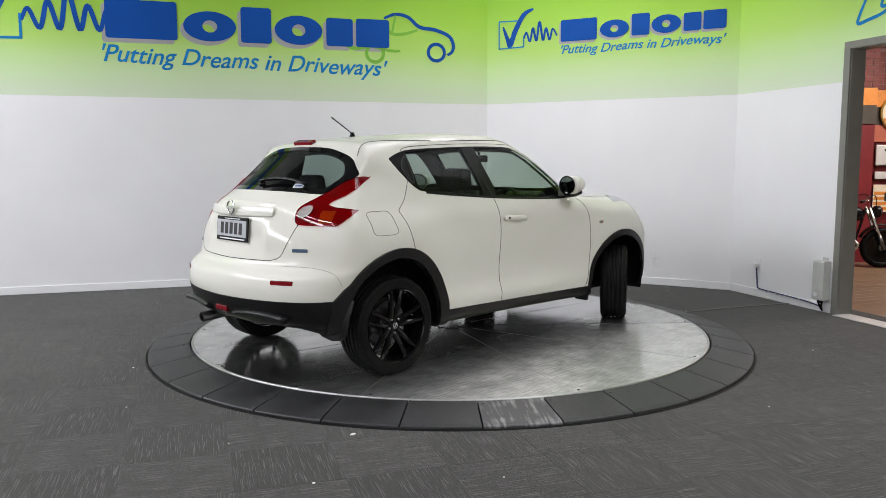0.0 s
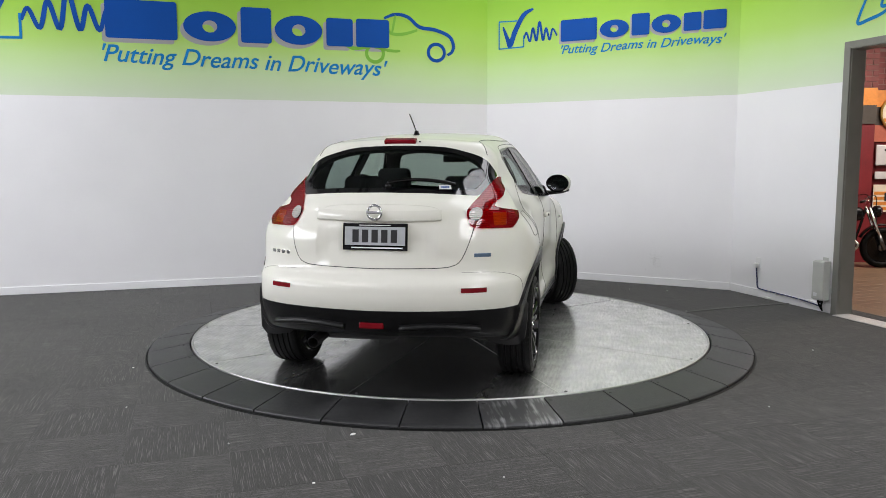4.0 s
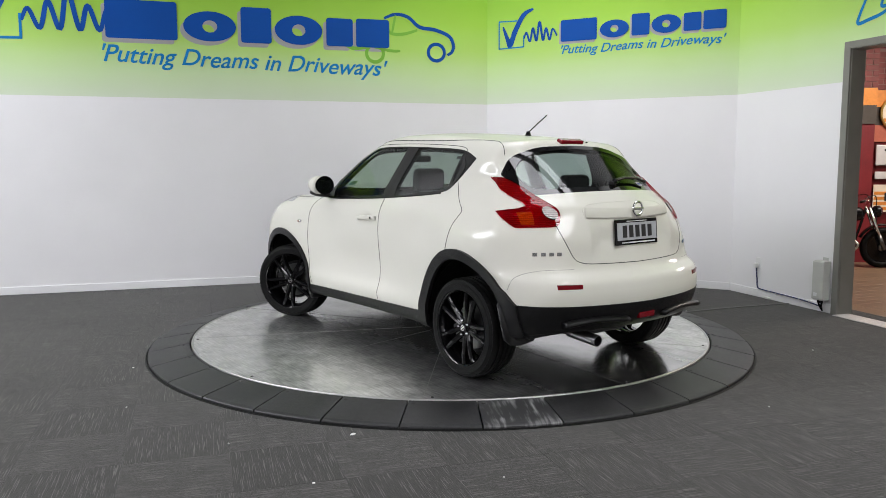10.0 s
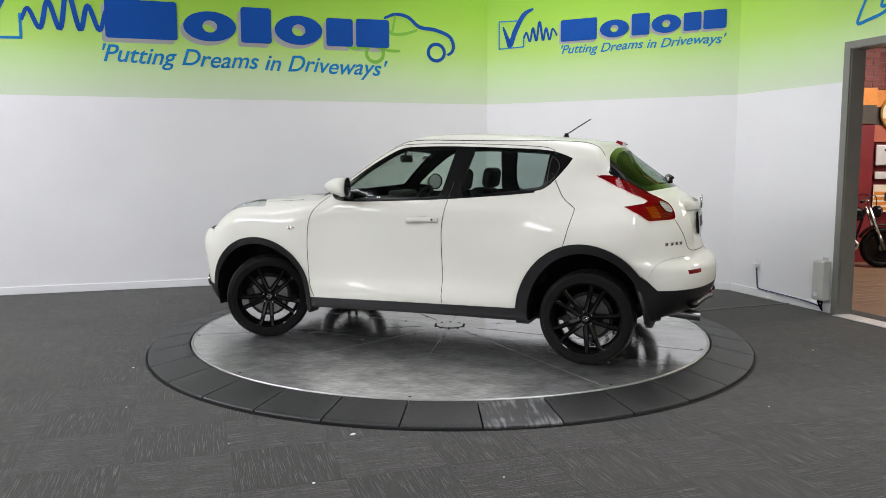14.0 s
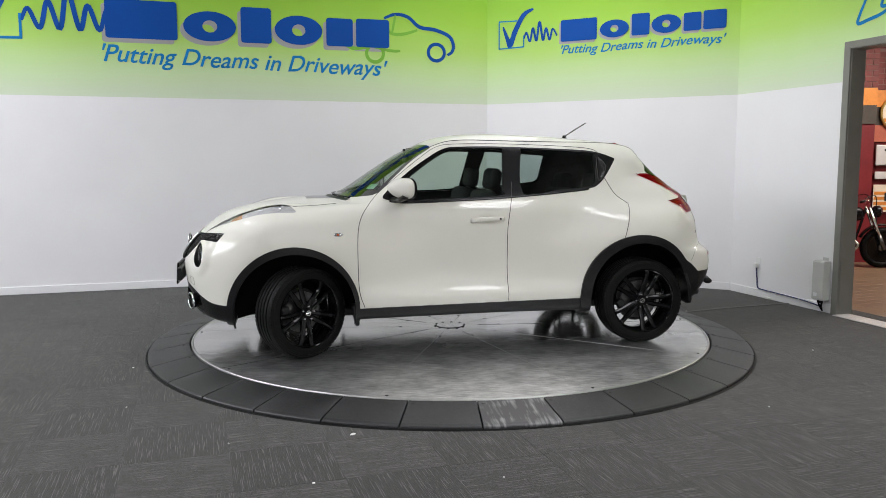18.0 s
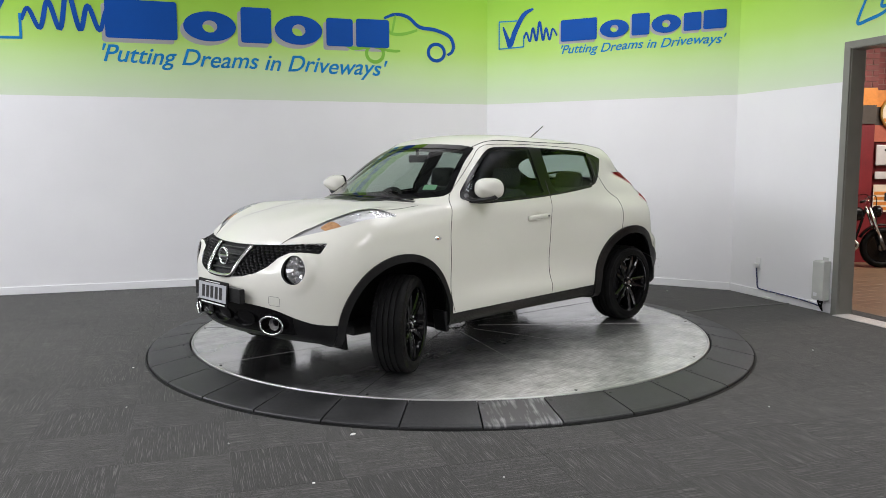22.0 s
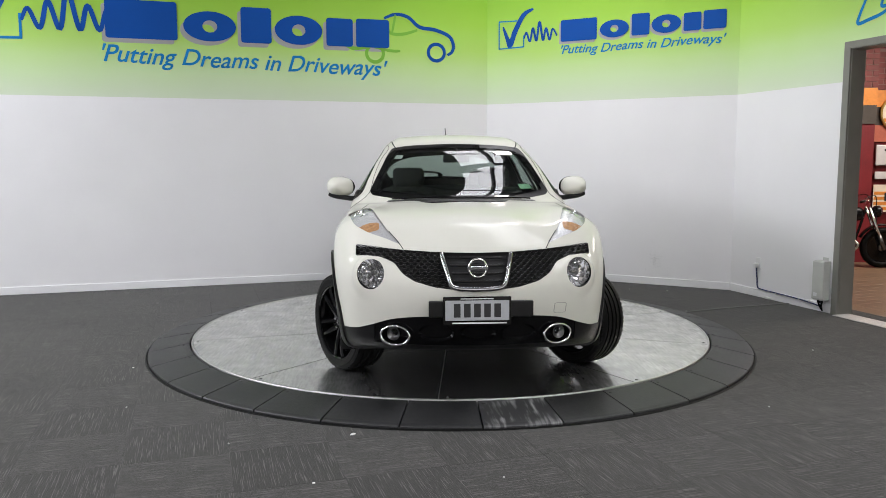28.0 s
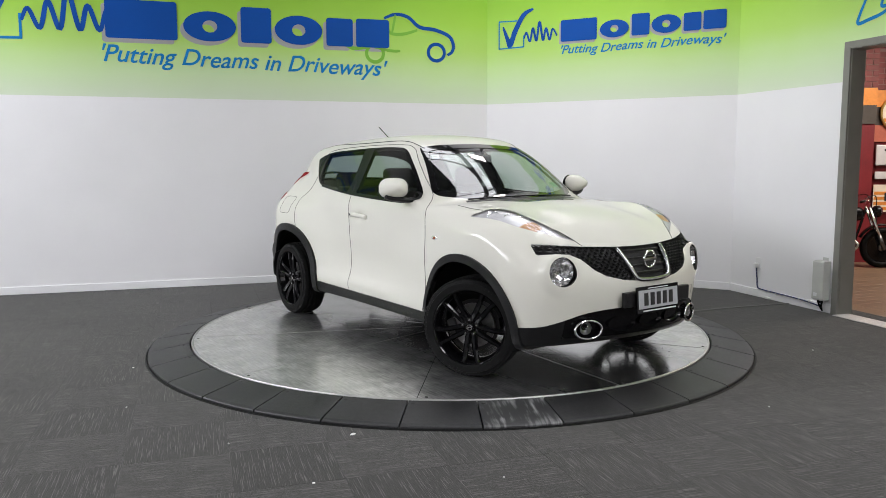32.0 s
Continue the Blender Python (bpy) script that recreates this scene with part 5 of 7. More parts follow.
for q in low:
    rows.append([bm.verts.new(Vector(q) + Vector(v)) for v in ((0.004, 0, 0.06), (-0.003, 0, 0.045), (-0.014, 0, 0.006), (-0.012, 0, -0.002), (0.02, 0, -0.006))])
for a, b in zip(rows, rows[1:]):
    for i in range(4):
        bm.faces.new((a[i], b[i], b[i + 1], a[i + 1]))
bmesh.ops.recalc_face_normals(bm, faces=bm.faces[:])
part("tailgate_handle", bm, PAINT, car, "white tailgate handle bar over the plate", smooth=True)


def ring_badge(x, z, r, s, label):
    b = part("badge", tube([(x, r * math.cos(a), z + r * math.sin(a)) for a in np.linspace(0, 2 * math.pi, 33)[:-1]], 0.008, 8, True), CHROME, car, label, smooth=True)
    part("badge_bar", box(0.008, r * 2.35, r * 0.36, (x + s * 0.004, 0, z), 0.003), CHROME, b)


ring_badge(2.136, 0.775, 0.052, 1, "chrome ring badge with a crossbar")
ring_badge(-1.945, 1.088, 0.042, -1, "chrome ring badge with a crossbar")

# grille: honeycomb in the wings, slats in the middle, chrome V
gx = lambda y, z: float(on_end([(y, z)], 1)[0][0])
rx, rz = 0.0200, 0.0125
halves = {1: bmesh.new(), -1: bmesh.new()}
for j in range(24):
    z = 0.655 + j * rz * 1.32
    for k in range(-21, 22):
        y = k * rx * 2.0 + (rx if j % 2 else 0)
        if abs(y) > 0.72 or sdf(GRILLE, np.array([y]), np.array([z]))[0] > -0.006 or abs(y) < 0.150 + (z - 0.66) * 0.29:
            continue
        x, bm = gx(y, z) - 0.012, halves[1 if y > 0 else -1]
        slope = (gx(y + 0.01, z) - gx(y - 0.01, z)) / 0.02
        lean = (gx(y, z + 0.01) - gx(y, z - 0.01)) / 0.02
        outer, inner = [], []
        for a in range(6):
            c, sn = math.cos(a * math.pi / 3), math.sin(a * math.pi / 3)
            for sc, lst, dx in ((1.02, outer, 0.0), (0.74, inner, -0.004)):
                dy, dz = c * rx * sc * 1.12, sn * rz * sc * 1.05
                lst.append(bm.verts.new((x + dx + slope * dy + lean * dz, y + dy, z + dz)))
        for a in range(6):
            b = (a + 1) % 6
            bm.faces.new((outer[a], outer[b], inner[b], inner[a]))
            w0, w1 = bm.verts.new(inner[a].co + Vector((-0.016, 0, 0))), bm.verts.new(inner[b].co + Vector((-0.016, 0, 0)))
            bm.faces.new((inner[a], inner[b], w1, w0))
for bm in halves.values():
    part("grille_mesh", bm, GRILLEBLACK, car, "black honeycomb grille mesh")
for k in range(4):
    z = 0.700 + k * 0.042
    w = 0.125 + (z - 0.66) * 0.29
    P = np.array([(gx(y, z) - 0.008, y, z) for y in np.linspace(-w, w, 9)])
    part("grille_slat", tube(P.tolist(), 0.006, 6, flat=1.3), GRILLEBLACK, car, smooth=True)
vpts = rounded([(0.205, 0.848), (0.185, 0.78), (0.158, 0.69), (0.140, 0.668), (0.10, 0.660), (0.0, 0.656), (-0.10, 0.660), (-0.140, 0.668), (-0.158, 0.69), (-0.185, 0.78), (-0.205, 0.848)], 5, False, 0.4)
part("grille_frame", tube([(gx(y, z) + 0.006, y, z) for y, z in vpts], 0.0145, 10), SATINCHROME, car, "chrome V-shaped grille frame", smooth=True)


# lamps
def lamp_glass(r):
    return lathe([(0.0, 0.030), (r * 0.4, 0.028), (r * 0.75, 0.018), (r * 0.95, 0.004), (r, -0.006)], 40, "x")


def lamp_bowl(r, depth):
    return lathe([(0.0, -depth), (r * 0.35, -depth * 0.93), (r * 0.7, -depth * 0.62), (r, -0.004)], 40, "x")


lamp_rng = random.Random(5)
for s in (1, -1):
    c = Vector((1.985, s * 0.614, 0.727))
    turn = Matrix.Translation(c) @ Matrix.Rotation(s * radians(15), 4, "Z") @ Matrix.Rotation(radians(-3), 4, "Y") @ Matrix.Translation((-0.004, 0, 0))
    bm = lathe([(0.0, -0.070), (0.022, -0.068), (0.040, -0.056), (0.056, -0.046), (0.070, -0.028), (0.088, -0.004)], 20, "x")
    for v in bm.verts:
        if -0.069 < v.co.x < -0.01:
            v.co += Vector((lamp_rng.uniform(-0.003, 0.003), lamp_rng.uniform(-0.002, 0.002), lamp_rng.uniform(-0.002, 0.002)))
    bmesh.ops.transform(bm, matrix=turn, verts=bm.verts[:])
    head = part("headlamp", bm, HEADREF, car, "round headlamp with a faceted reflector")
    bm = lamp_glass(0.088)
    bmesh.ops.transform(bm, matrix=turn, verts=bm.verts[:])
    part("lens", bm, LENS, head, "clear lens", smooth=True)
    bm = lathe([(0.087, -0.004), (0.0895, 0.006), (0.092, -0.002)], 48, "x")
    bmesh.ops.transform(bm, matrix=turn, verts=bm.verts[:])
    part("bezel", bm, GLOSSBLACK, head, smooth=True)
    bm = lathe([(0.0, -0.02), (0.014, -0.024), (0.016, -0.062)], 16, "x")
    bmesh.ops.transform(bm, matrix=turn, verts=bm.verts[:])
    part("bulb_shield", bm, STEEL, head, smooth=True)
    # fog lamps: chrome oval, dark bowl, clear lamp
    turn = Matrix.Translation((2.072, s * 0.474, 0.375)) @ Matrix.Rotation(s * radians(19), 4, "Z")
    oval = [turn @ Vector((0.014, 0.088 * math.cos(a), 0.056 * math.sin(a))) for a in np.linspace(0, 2 * math.pi, 49)[:-1]]
    fog = part("fog_lamp_ring", tube(oval, 0.0075, 10, True), CHROME, car, "chrome oval ring", smooth=True)
    bm = lathe([(1.0, 0.008), (0.86, -0.03), (0.6, -0.045), (0.0, -0.05)], 40, "x")
    bmesh.ops.transform(bm, matrix=turn @ Matrix.Diagonal((1, 0.085, 0.053, 1)), verts=bm.verts[:])
    part("bowl", bm, GLOSSBLACK, fog, smooth=True)
    place = turn @ Matrix.Translation((0.008, s * 0.014, 0.008))
    bm = lamp_bowl(0.039, 0.03)
    bmesh.ops.transform(bm, matrix=place, verts=bm.verts[:])
    part("reflector", bm, STEEL, fog, smooth=True)
    bm = lamp_glass(0.040)
    bmesh.ops.transform(bm, matrix=place, verts=bm.verts[:])
    part("lens", bm, LENS, fog, smooth=True)
    # inside of the wing-top lamps
    for x0, y0, z0, r, m in ((1.46, 0.705, 1.032, 0.036, REFLECTOR), (1.585, 0.672, 1.018, 0.034, REFLECTOR)):
        bm = lathe([(0.0, -0.020), (r * 0.6, -0.012), (r, 0.014)], 20, "z")
        bmesh.ops.transform(bm, matrix=pose(x0, s * y0, z0, -s * 28, 22, 0) @ Matrix.Diagonal((1.5, 1, 1, 1)), verts=bm.verts[:])
        part("lamp_bulb_bowl", bm, m, car, "", smooth=True)

# the lamp's dark floor under the clear cover
for s in (1, -1):
    V, fs, N = shell.panel("inner", lambda M: (M[:, 0] > 1.25) & (M[:, 2] > 0.88) & (M[:, 1] * s > 0.40), -0.012)
    obj("lamp_tray", V, fs, LAMPSILVER, car, "silver lamp tray")

# lower bumper scoops
for y in (-0.24, 0.0, 0.24):
    x = gx(y, 0.40)
    bm = lathe([(1.0, 0.010), (0.9, 0.0), (0.78, -0.012), (0.0, -0.02)], 32, "x")
    bmesh.ops.transform(bm, matrix=pose(x + 0.004, y, 0.395, 0, -6, y * 36) @ Matrix.Diagonal((1, 0.105, 0.048, 1)), verts=bm.verts[:])
    part("bumper_scoop", bm, GLOSSBLACK, car, "black oval air intake", smooth=True)


# number plates; the characters are bars
def number_plate(m, wide, high):
    hold = part("plate_holder", box(0.012, wide + 0.012, high + 0.014, (0, 0, 0), 0.003), GLOSSBLACK, car, "black plate frame")
    hold.matrix_basis = m
    pl = part("number_plate", box(0.004, wide - 0.014, high - 0.036, (0.008, 0, 0.004), 0.001), PLATE_FACE, hold, "white number plate")
    for k in range(5):
        w = (wide - 0.09) / 5
        y = -(k - 2) * w
        part("character_bar", box(0.002, w * 0.66, high * 0.52, (0.0106, -y, 0.004), 0.0004, seg=1), INK, hold)
    part("caption_bar", box(0.002, wide * 0.82, 0.008, (0.0072, 0.012, -high / 2 + 0.007), 0.0004, seg=1), PLATE_WHITE, hold, "small white lettering bar")
    part("caption_bar", box(0.002, wide * 0.5, 0.005, (0.0072, 0, high / 2 - 0.005), 0.0004, seg=1), PLATE_WHITE, hold, "small white lettering bar")


part("plate_bracket", box(0.035, 0.60, 0.092, (2.185, 0.015, 0.548), 0.005), CLAD, car, "black plate bracket")
number_plate(pose(2.214, -0.010, 0.540, 0, -4, 0), 0.378, 0.150)
number_plate(pose(-1.937, 0.0, 0.944, 0, -5, 180), 0.385, 0.145)
for k in range(4):
    y = 0.715 - k * 0.042
    q = on_end([(y, 0.832)], -1)[0]
    part("badge_bar", box(0.006, 0.030, 0.022, tuple(q + [-0.002, 0, 0]), 0.002, Matrix.Rotation(radians(-32), 4, "Z")), CHROME, car, "chrome lettering bar")
q = on_end([(-0.625, 0.838)], -1)[0]
part("badge_bar", box(0.006, 0.105, 0.022, tuple(q + [-0.003, 0, 0]), 0.002, Matrix.Rotation(radians(30), 4, "Z")), mat("badge_blue", (0.10, 0.16, 0.24), 0.3, 0.4), car, "blue and silver badge")

# rear lights and fittings
for s in (1, -1):
    P = on_end([(s * y, 0.645) for y in np.linspace(0.525, 0.665, 8)], -1)
    bm, rows = bmesh.new(), []
    for q in P:
        rows.append([bm.verts.new(Vector(q) + Vector(v)) for v in ((0.006, 0, 0.015), (-0.004, 0, 0.013), (-0.004, 0, -0.013), (0.006, 0, -0.015))])
    for a, b in zip(rows, rows[1:]):
        for i in range(3):
            bm.faces.new((a[i], b[i], b[i + 1], a[i + 1]))
    bm.faces.new(rows[0]), bm.faces.new(rows[-1])
    bmesh.ops.recalc_face_normals(bm, faces=bm.faces[:])
    part("rear_reflector", bm, RED, car, "red reflector")
part("rear_fog_lamp", box(0.03, 0.150, 0.038, (-2.028, 0, 0.430), 0.008), RED, car, "red rear fog lamp")
part("high_brake_lamp", box(0.05, 0.215, 0.030, (-1.352, 0, 1.517), 0.008, Matrix.Rotation(radians(-22), 4, "Y")), RED, car, "red high brake lamp")
part("washer_jet", box(0.012, 0.012, 0.010, (-1.375, -0.135, 1.512), 0.003), DARKGAP, car)
# tailpipe
bm = lathe([(0.034, 0.0), (0.036, 0.004), (0.036, 0.24), (0.031, 0.24), (0.031, 0.0)], 24, "x", True)
bmesh.ops.transform(bm, matrix=pose(-1.985, 0.385, 0.300, 0, -5, 0), verts=bm.verts[:])
part("tailpipe", bm, STEEL, car, "steel tailpipe", angle=40)
part("silencer", box(0.40, 0.5, 0.12, (-1.62, 0.15, 0.345), 0.05, seg=4), TRIM, car, smooth=True)
# scoops in the rear lower bumper
for s in (1, -1):
    pts = [(-2.03 + 0.22 * abs(y) ** 2, s * y, 0.418 + 0.018 * math.sin((y - 0.17) * 6.8)) for y in np.linspace(0.17, 0.63, 14)]
    part("bumper_blade", tube(pts, 0.034, 12, flat=0.6), CLAD, car, "black rear bumper blade", smooth=True)
# aerial
part("aerial_base", lathe([(0.0, 0.035), (0.012, 0.033), (0.024, 0.0), (0.026, -0.02)], 20, "z"), GLOSSBLACK, car, smooth=True).matrix_basis = pose(-0.930, 0, 1.566)
part("aerial", tube([(-0.935, 0, 1.592), (-1.02, 0, 1.645), (-1.118, 0, 1.704)], 0.0042, 8), GLOSSBLACK, car, "thin black roof aerial")
# wipers
W = on_end(rounded([(-0.02, 1.235), (-0.15, 1.252), (-0.30, 1.245), (-0.42, 1.222)], 6, False), -1)
wiper = part("rear_wiper", tube((W + unit_normals(W) * 0.028).tolist(), 0.014, 8, flat=0.8), GLOSSBLACK, car, "black rear wiper", smooth=True)
part("wiper_boss", lathe([(0, 0.03), (0.02, 0.028), (0.026, 0.0)], 16, "x"), GLOSSBLACK, car, smooth=True).matrix_basis = pose(W[0][0] + 0.01, W[0][1], W[0][2], 0, 0, 180)
for y0, y1 in ((-0.50, 0.05), (0.02, 0.50)):
    W = on_top(rounded([(1.035 - 0.40 * (y * y) - 0.012, y) for y in np.linspace(y0, y1, 6)], 3, False))
    part("front_wiper", tube((W + unit_normals(W) * 0.008).tolist(), 0.006, 6), GLOSSBLACK, car, "black front wiper", smooth=True)
# cowl panel
W = on_top(rounded([(1.055 - 0.42 * (y * y), y) for y in np.linspace(-0.53, 0.53, 14)], 3, False))
ribbon("cowl", W, 0.050, CLAD, lift=0.003, label="black cowl under the windscreen")


# door mirrors
def mirror(s):
    bm = bmesh.new()
    bmesh.ops.create_uvsphere(bm, u_segments=40, v_segments=24, radius=1)
    for v in bm.verts:
        x, y, z = v.co
        k = lambda a, n: math.copysign(abs(a) ** n, a)
        slim = 1 - 0.50 * max(0, x) ** 1.6
        v.co = Vector((k(x, 0.85) * 0.128 if x > 0 else max(k(x, 0.6) * 0.05, -0.035), k(y, 0.72) * 0.104 * slim, k(z, 0.75) * (0.080 if z > 0 else 0.066) * slim))
        if v.co.x > 0:
            v.co.x -= 0.25 * max(0, v.co.y) * 0.8
            v.co.z += 0.012 * x
    bmesh.ops.transform(bm, matrix=pose(0.565, 0.900, 1.188, 0, 0, 17), verts=bm.verts[:])
    for v in bm.verts:
        v.co.y *= s
    if s < 0:
        bmesh.ops.reverse_faces(bm, faces=bm.faces[:])
    m = part("door_mirror", bm, PAINT, car, "white door mirror", smooth=True)
    bm = lathe([(0.0, 0.0), (0.88, 0.0), (0.96, 0.004), (1.0, 0.012)], 40, "x")
    bmesh.ops.transform(bm, matrix=pose(0.565, s * 0.900, 1.193, 0, 0, 17 * s) @ pose(-0.037, 0, 0) @ Matrix.Diagonal((-1, 0.104, 0.075, 1)), verts=bm.verts[:])
    bmesh.ops.recalc_face_normals(bm, faces=bm.faces[:])
    part("mirror_rim", bm, GLOSSBLACK, m)
    bm = lathe([(0.0, -0.002), (0.86, 0.0)], 40, "x")
    bmesh.ops.transform(bm, matrix=pose(0.565, s * 0.900, 1.193, 0, 0, 17 * s) @ pose(-0.043, 0, 0, 0, -2, 0) @ Matrix.Diagonal((1, 0.104, 0.075, 1)), verts=bm.verts[:])
    part("mirror_glass", bm, MIRROR, m, "mirror glass", smooth=True)
    arm = [(0.635, s * 0.765, 1.112), (0.62, s * 0.81, 1.108), (0.60, s * 0.86, 1.114), (0.59, s * 0.92, 1.122), (0.57, s * 0.975, 1.140)]
    part("mirror_arm", tube(rounded(arm, 4, False).tolist(), 0.026, 10, flat=0.75), CLAD, m, "black mirror foot", smooth=True)
    P = on_side(rounded([(0.70, 1.115), (0.58, 1.100), (0.52, 1.105), (0.56, 1.16), (0.66, 1.165)], 4), s)
    V = np.concatenate([P, [P.mean(0)]])
    V = V + unit_normals(V) * 0.006
    n = len(P)
    obj("mirror_base", V, [(i, (i + 1) % n, n) for i in range(n)], CLAD, m)


mirror(1), mirror(-1)


# ---- inside the car ----
def seat(x, y, wide, lean=14):
    st = part("front_seat" if wide < 0.7 else "rear_bench", box(0.50, wide, 0.16, (x + 0.22, y, 0.56), 0.06, seg=4), SEATCLOTH, car, "dark cloth seat", smooth=True)
    part("backrest", box(0.14, wide * 0.96, 0.62, (x - 0.06, y, 0.86), 0.06, Matrix.Rotation(radians(-lean), 4, "Y"), 4), SEATCLOTH, st, smooth=True)
    for k in ((0,) if wide < 0.7 else (-0.36, 0.36)):
        part("headrest", box(0.10, 0.27, 0.17, (x - 0.185, y + k, 1.245 if wide < 0.7 else 1.20), 0.045, Matrix.Rotation(radians(-8), 4, "Y"), 4), SEATCLOTH, st, smooth=True)
        part("headrest_post", box(0.015, 0.12, 0.12, (x - 0.16, y + k, 1.15), 0.004), STEEL, st)


seat(-0.02, 0.37, 0.50)
seat(-0.02, -0.37, 0.50)
seat(-0.86, 0.0, 1.16, 20)
part("parcel_shelf", box(0.42, 1.06, 0.02, (-1.36, 0, 1.09), 0.008), TRIM, car)
bm = box(0.42, 1.34, 0.34, (0.78, 0, 0.90), 0.09, Matrix.Rotation(radians(10), 4, "Y"), 5)
part("dashboard", bm, TRIM, car, "dark grey dashboard", smooth=True)
part("instrument_hood", box(0.16, 0.34, 0.09, (0.63, -0.37, 1.085), 0.035, seg=4), TRIM, car, smooth=True)
m = pose(0.46, -0.37, 1.00, 0, 62, 0)
sw = part("steering_wheel", tube([m @ Vector((0.18 * math.cos(a), 0.18 * math.sin(a), 0)) for a in np.linspace(0, 2 * math.pi, 33)[:-1]], 0.016, 8, True), TRIM, car, "black steering wheel", smooth=True)
bm = box(0.15, 0.17, 0.05, (0, 0, -0.02), 0.02)
for a in (90, 210, 330):
    box(0.16, 0.035, 0.018, (0.09 * math.cos(radians(a)), 0.09 * math.sin(radians(a)), -0.01), 0.005, Matrix.Rotation(radians(a), 4, "Z"), bm=bm)
bmesh.ops.transform(bm, matrix=m, verts=bm.verts[:])
part("steering_hub", bm, TRIM, sw)
part("interior_mirror", box(0.03, 0.21, 0.06, (0.43, 0.0, 1.405), 0.012), TRIM, car, "black interior mirror")
part("mirror_stalk", box(0.02, 0.02, 0.07, (0.44, 0, 1.45), 0.004), TRIM, car)
# small white label low in the rear window
q = on_end([(-0.36, 1.228)], -1)[0]
g = unit_normals(np.array([q]))[0]
ob = part("rear_window_label", box(0.075, 0.040, 0.001), PLATE_WHITE, car, "small white label with a blue bar")
ob.matrix_basis = Matrix.Translation(Vector(q) + Vector(g) * 0.002) @ Vector(g).to_track_quat("Z", "Y").to_matrix().to_4x4()
part("label_bar", box(0.052, 0.014, 0.001, (0, -0.002, 0.0012)), mat("label_blue", (0.08, 0.14, 0.40), 0.5), ob)
# windscreen labels
GREENCARD = mat("green_label", (0.35, 0.62, 0.42), 0.6)
for y, z, w, h, mm in ((0.49, 1.205, 0.10, 0.055, GREENCARD), (-0.45, 1.425, 0.06, 0.05, PLATE_WHITE)):
    q = on_end([(y, z)], 1)[0]
    g = unit_normals(np.array([q]))[0]
    ob = part("windscreen_label", box(w, h, 0.001), mm, car, "green registration label" if mm is GREENCARD else "pale service label")
    ob.matrix_basis = Matrix.Translation(Vector(q) - Vector(g) * 0.008) @ Vector(g).to_track_quat("Z", "Y").to_matrix().to_4x4()
# ---- lettering and pictures on the walls ----
BLUE = mat("sign_blue", (0.001, 0.068, 0.33), 0.6, 0, 0.06, 2, spec=0.15)
SKYBLUE = mat("sign_light_blue", (0.002, 0.19, 0.48), 0.6, 0, 0.06, 2, spec=0.15)
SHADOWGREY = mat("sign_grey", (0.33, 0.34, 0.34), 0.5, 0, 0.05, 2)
LEAF = mat("sign_green", (0.16, 0.44, 0.03), 0.5, 0, 0.06, 2)


def wall_frame(origin, right):
    """Sign axes: x to the right along the wall, y up, z out into the room."""
    r = right.normalized()
    out = r.cross(Vector((0, 0, 1)))
    m = Matrix((r, Vector((0, 0, 1)), out)).transposed().to_4x4()
    m.translation = origin
    return m


ON_A = wall_frame(AB, -DIR_A)
ON_B = wall_frame(AB, DIR_B)
ON_C = wall_frame(BC, DIR_C)


def flat(points, hole=None, thick=0.003, z=0.0):
    """A cut-out sheet from an outline, with an optional ring hole of as many points."""
    bm = bmesh.new()
    top = [bm.verts.new((a, b, z + thick)) for a, b in points]
    low = [bm.verts.new((a, b, z)) for a, b in points]
    n = len(points)
    for i in range(n):
        bm.faces.new((low[i], low[(i + 1) % n], top[(i + 1) % n], top[i]))
    if hole is None:
        bm.faces.new(top)
    else:
        it = [bm.verts.new((a, b, z + thick)) for a, b in hole]
        for i in range(n):
            bm.faces.new((top[i], top[(i + 1) % n], it[(i + 1) % n], it[i]))
    bmesh.ops.recalc_face_normals(bm, faces=bm.faces[:])
    return bm


def stroke(points, width, z=0.0, thick=0.003, closed=False, taper=0.35):
    """A brush stroke of changing width along a smooth line."""
    P = rounded(points, 8, closed)
    T = np.gradient(P, axis=0)
    N = np.stack([-T[:, 1], T[:, 0]], 1) / np.maximum(np.linalg.norm(T, axis=1), 1e-9)[:, None]
    n = len(P)
    w = width / 2 * (1 - taper * np.abs(np.linspace(-1, 1, n)) ** 3)
    L, R = P + N * w[:, None], P - N * w[:, None]
    bm = bmesh.new()
    a = [bm.verts.new((*q, z + thick)) for q in L]
    b = [bm.verts.new((*q, z + thick)) for q in R]
    for i in range(n if closed else n - 1):
        j = (i + 1) % n
        bm.faces.new((b[i], b[j], a[j], a[i]))
    return bm


def oval(cx, cy, a, b, n=40):
    return [(cx + a * math.cos(t), cy + b * math.sin(t)) for t in np.linspace(0, 2 * math.pi, n + 1)[:-1]]


def block(x0, x1, y0, y1, r=0.02, lean=0.0):
    pts = []
    for cx, cy, a in ((x1 - r, y0 + r, -90), (x1 - r, y1 - r, 0), (x0 + r, y1 - r, 90), (x0 + r, y0 + r, 180)):
        pts += [(cx + r * math.cos(radians(a + k * 30)), cy + r * math.sin(radians(a + k * 30))) for k in range(4)]
    return [(a + lean * (b - y0), b) for a, b in pts]


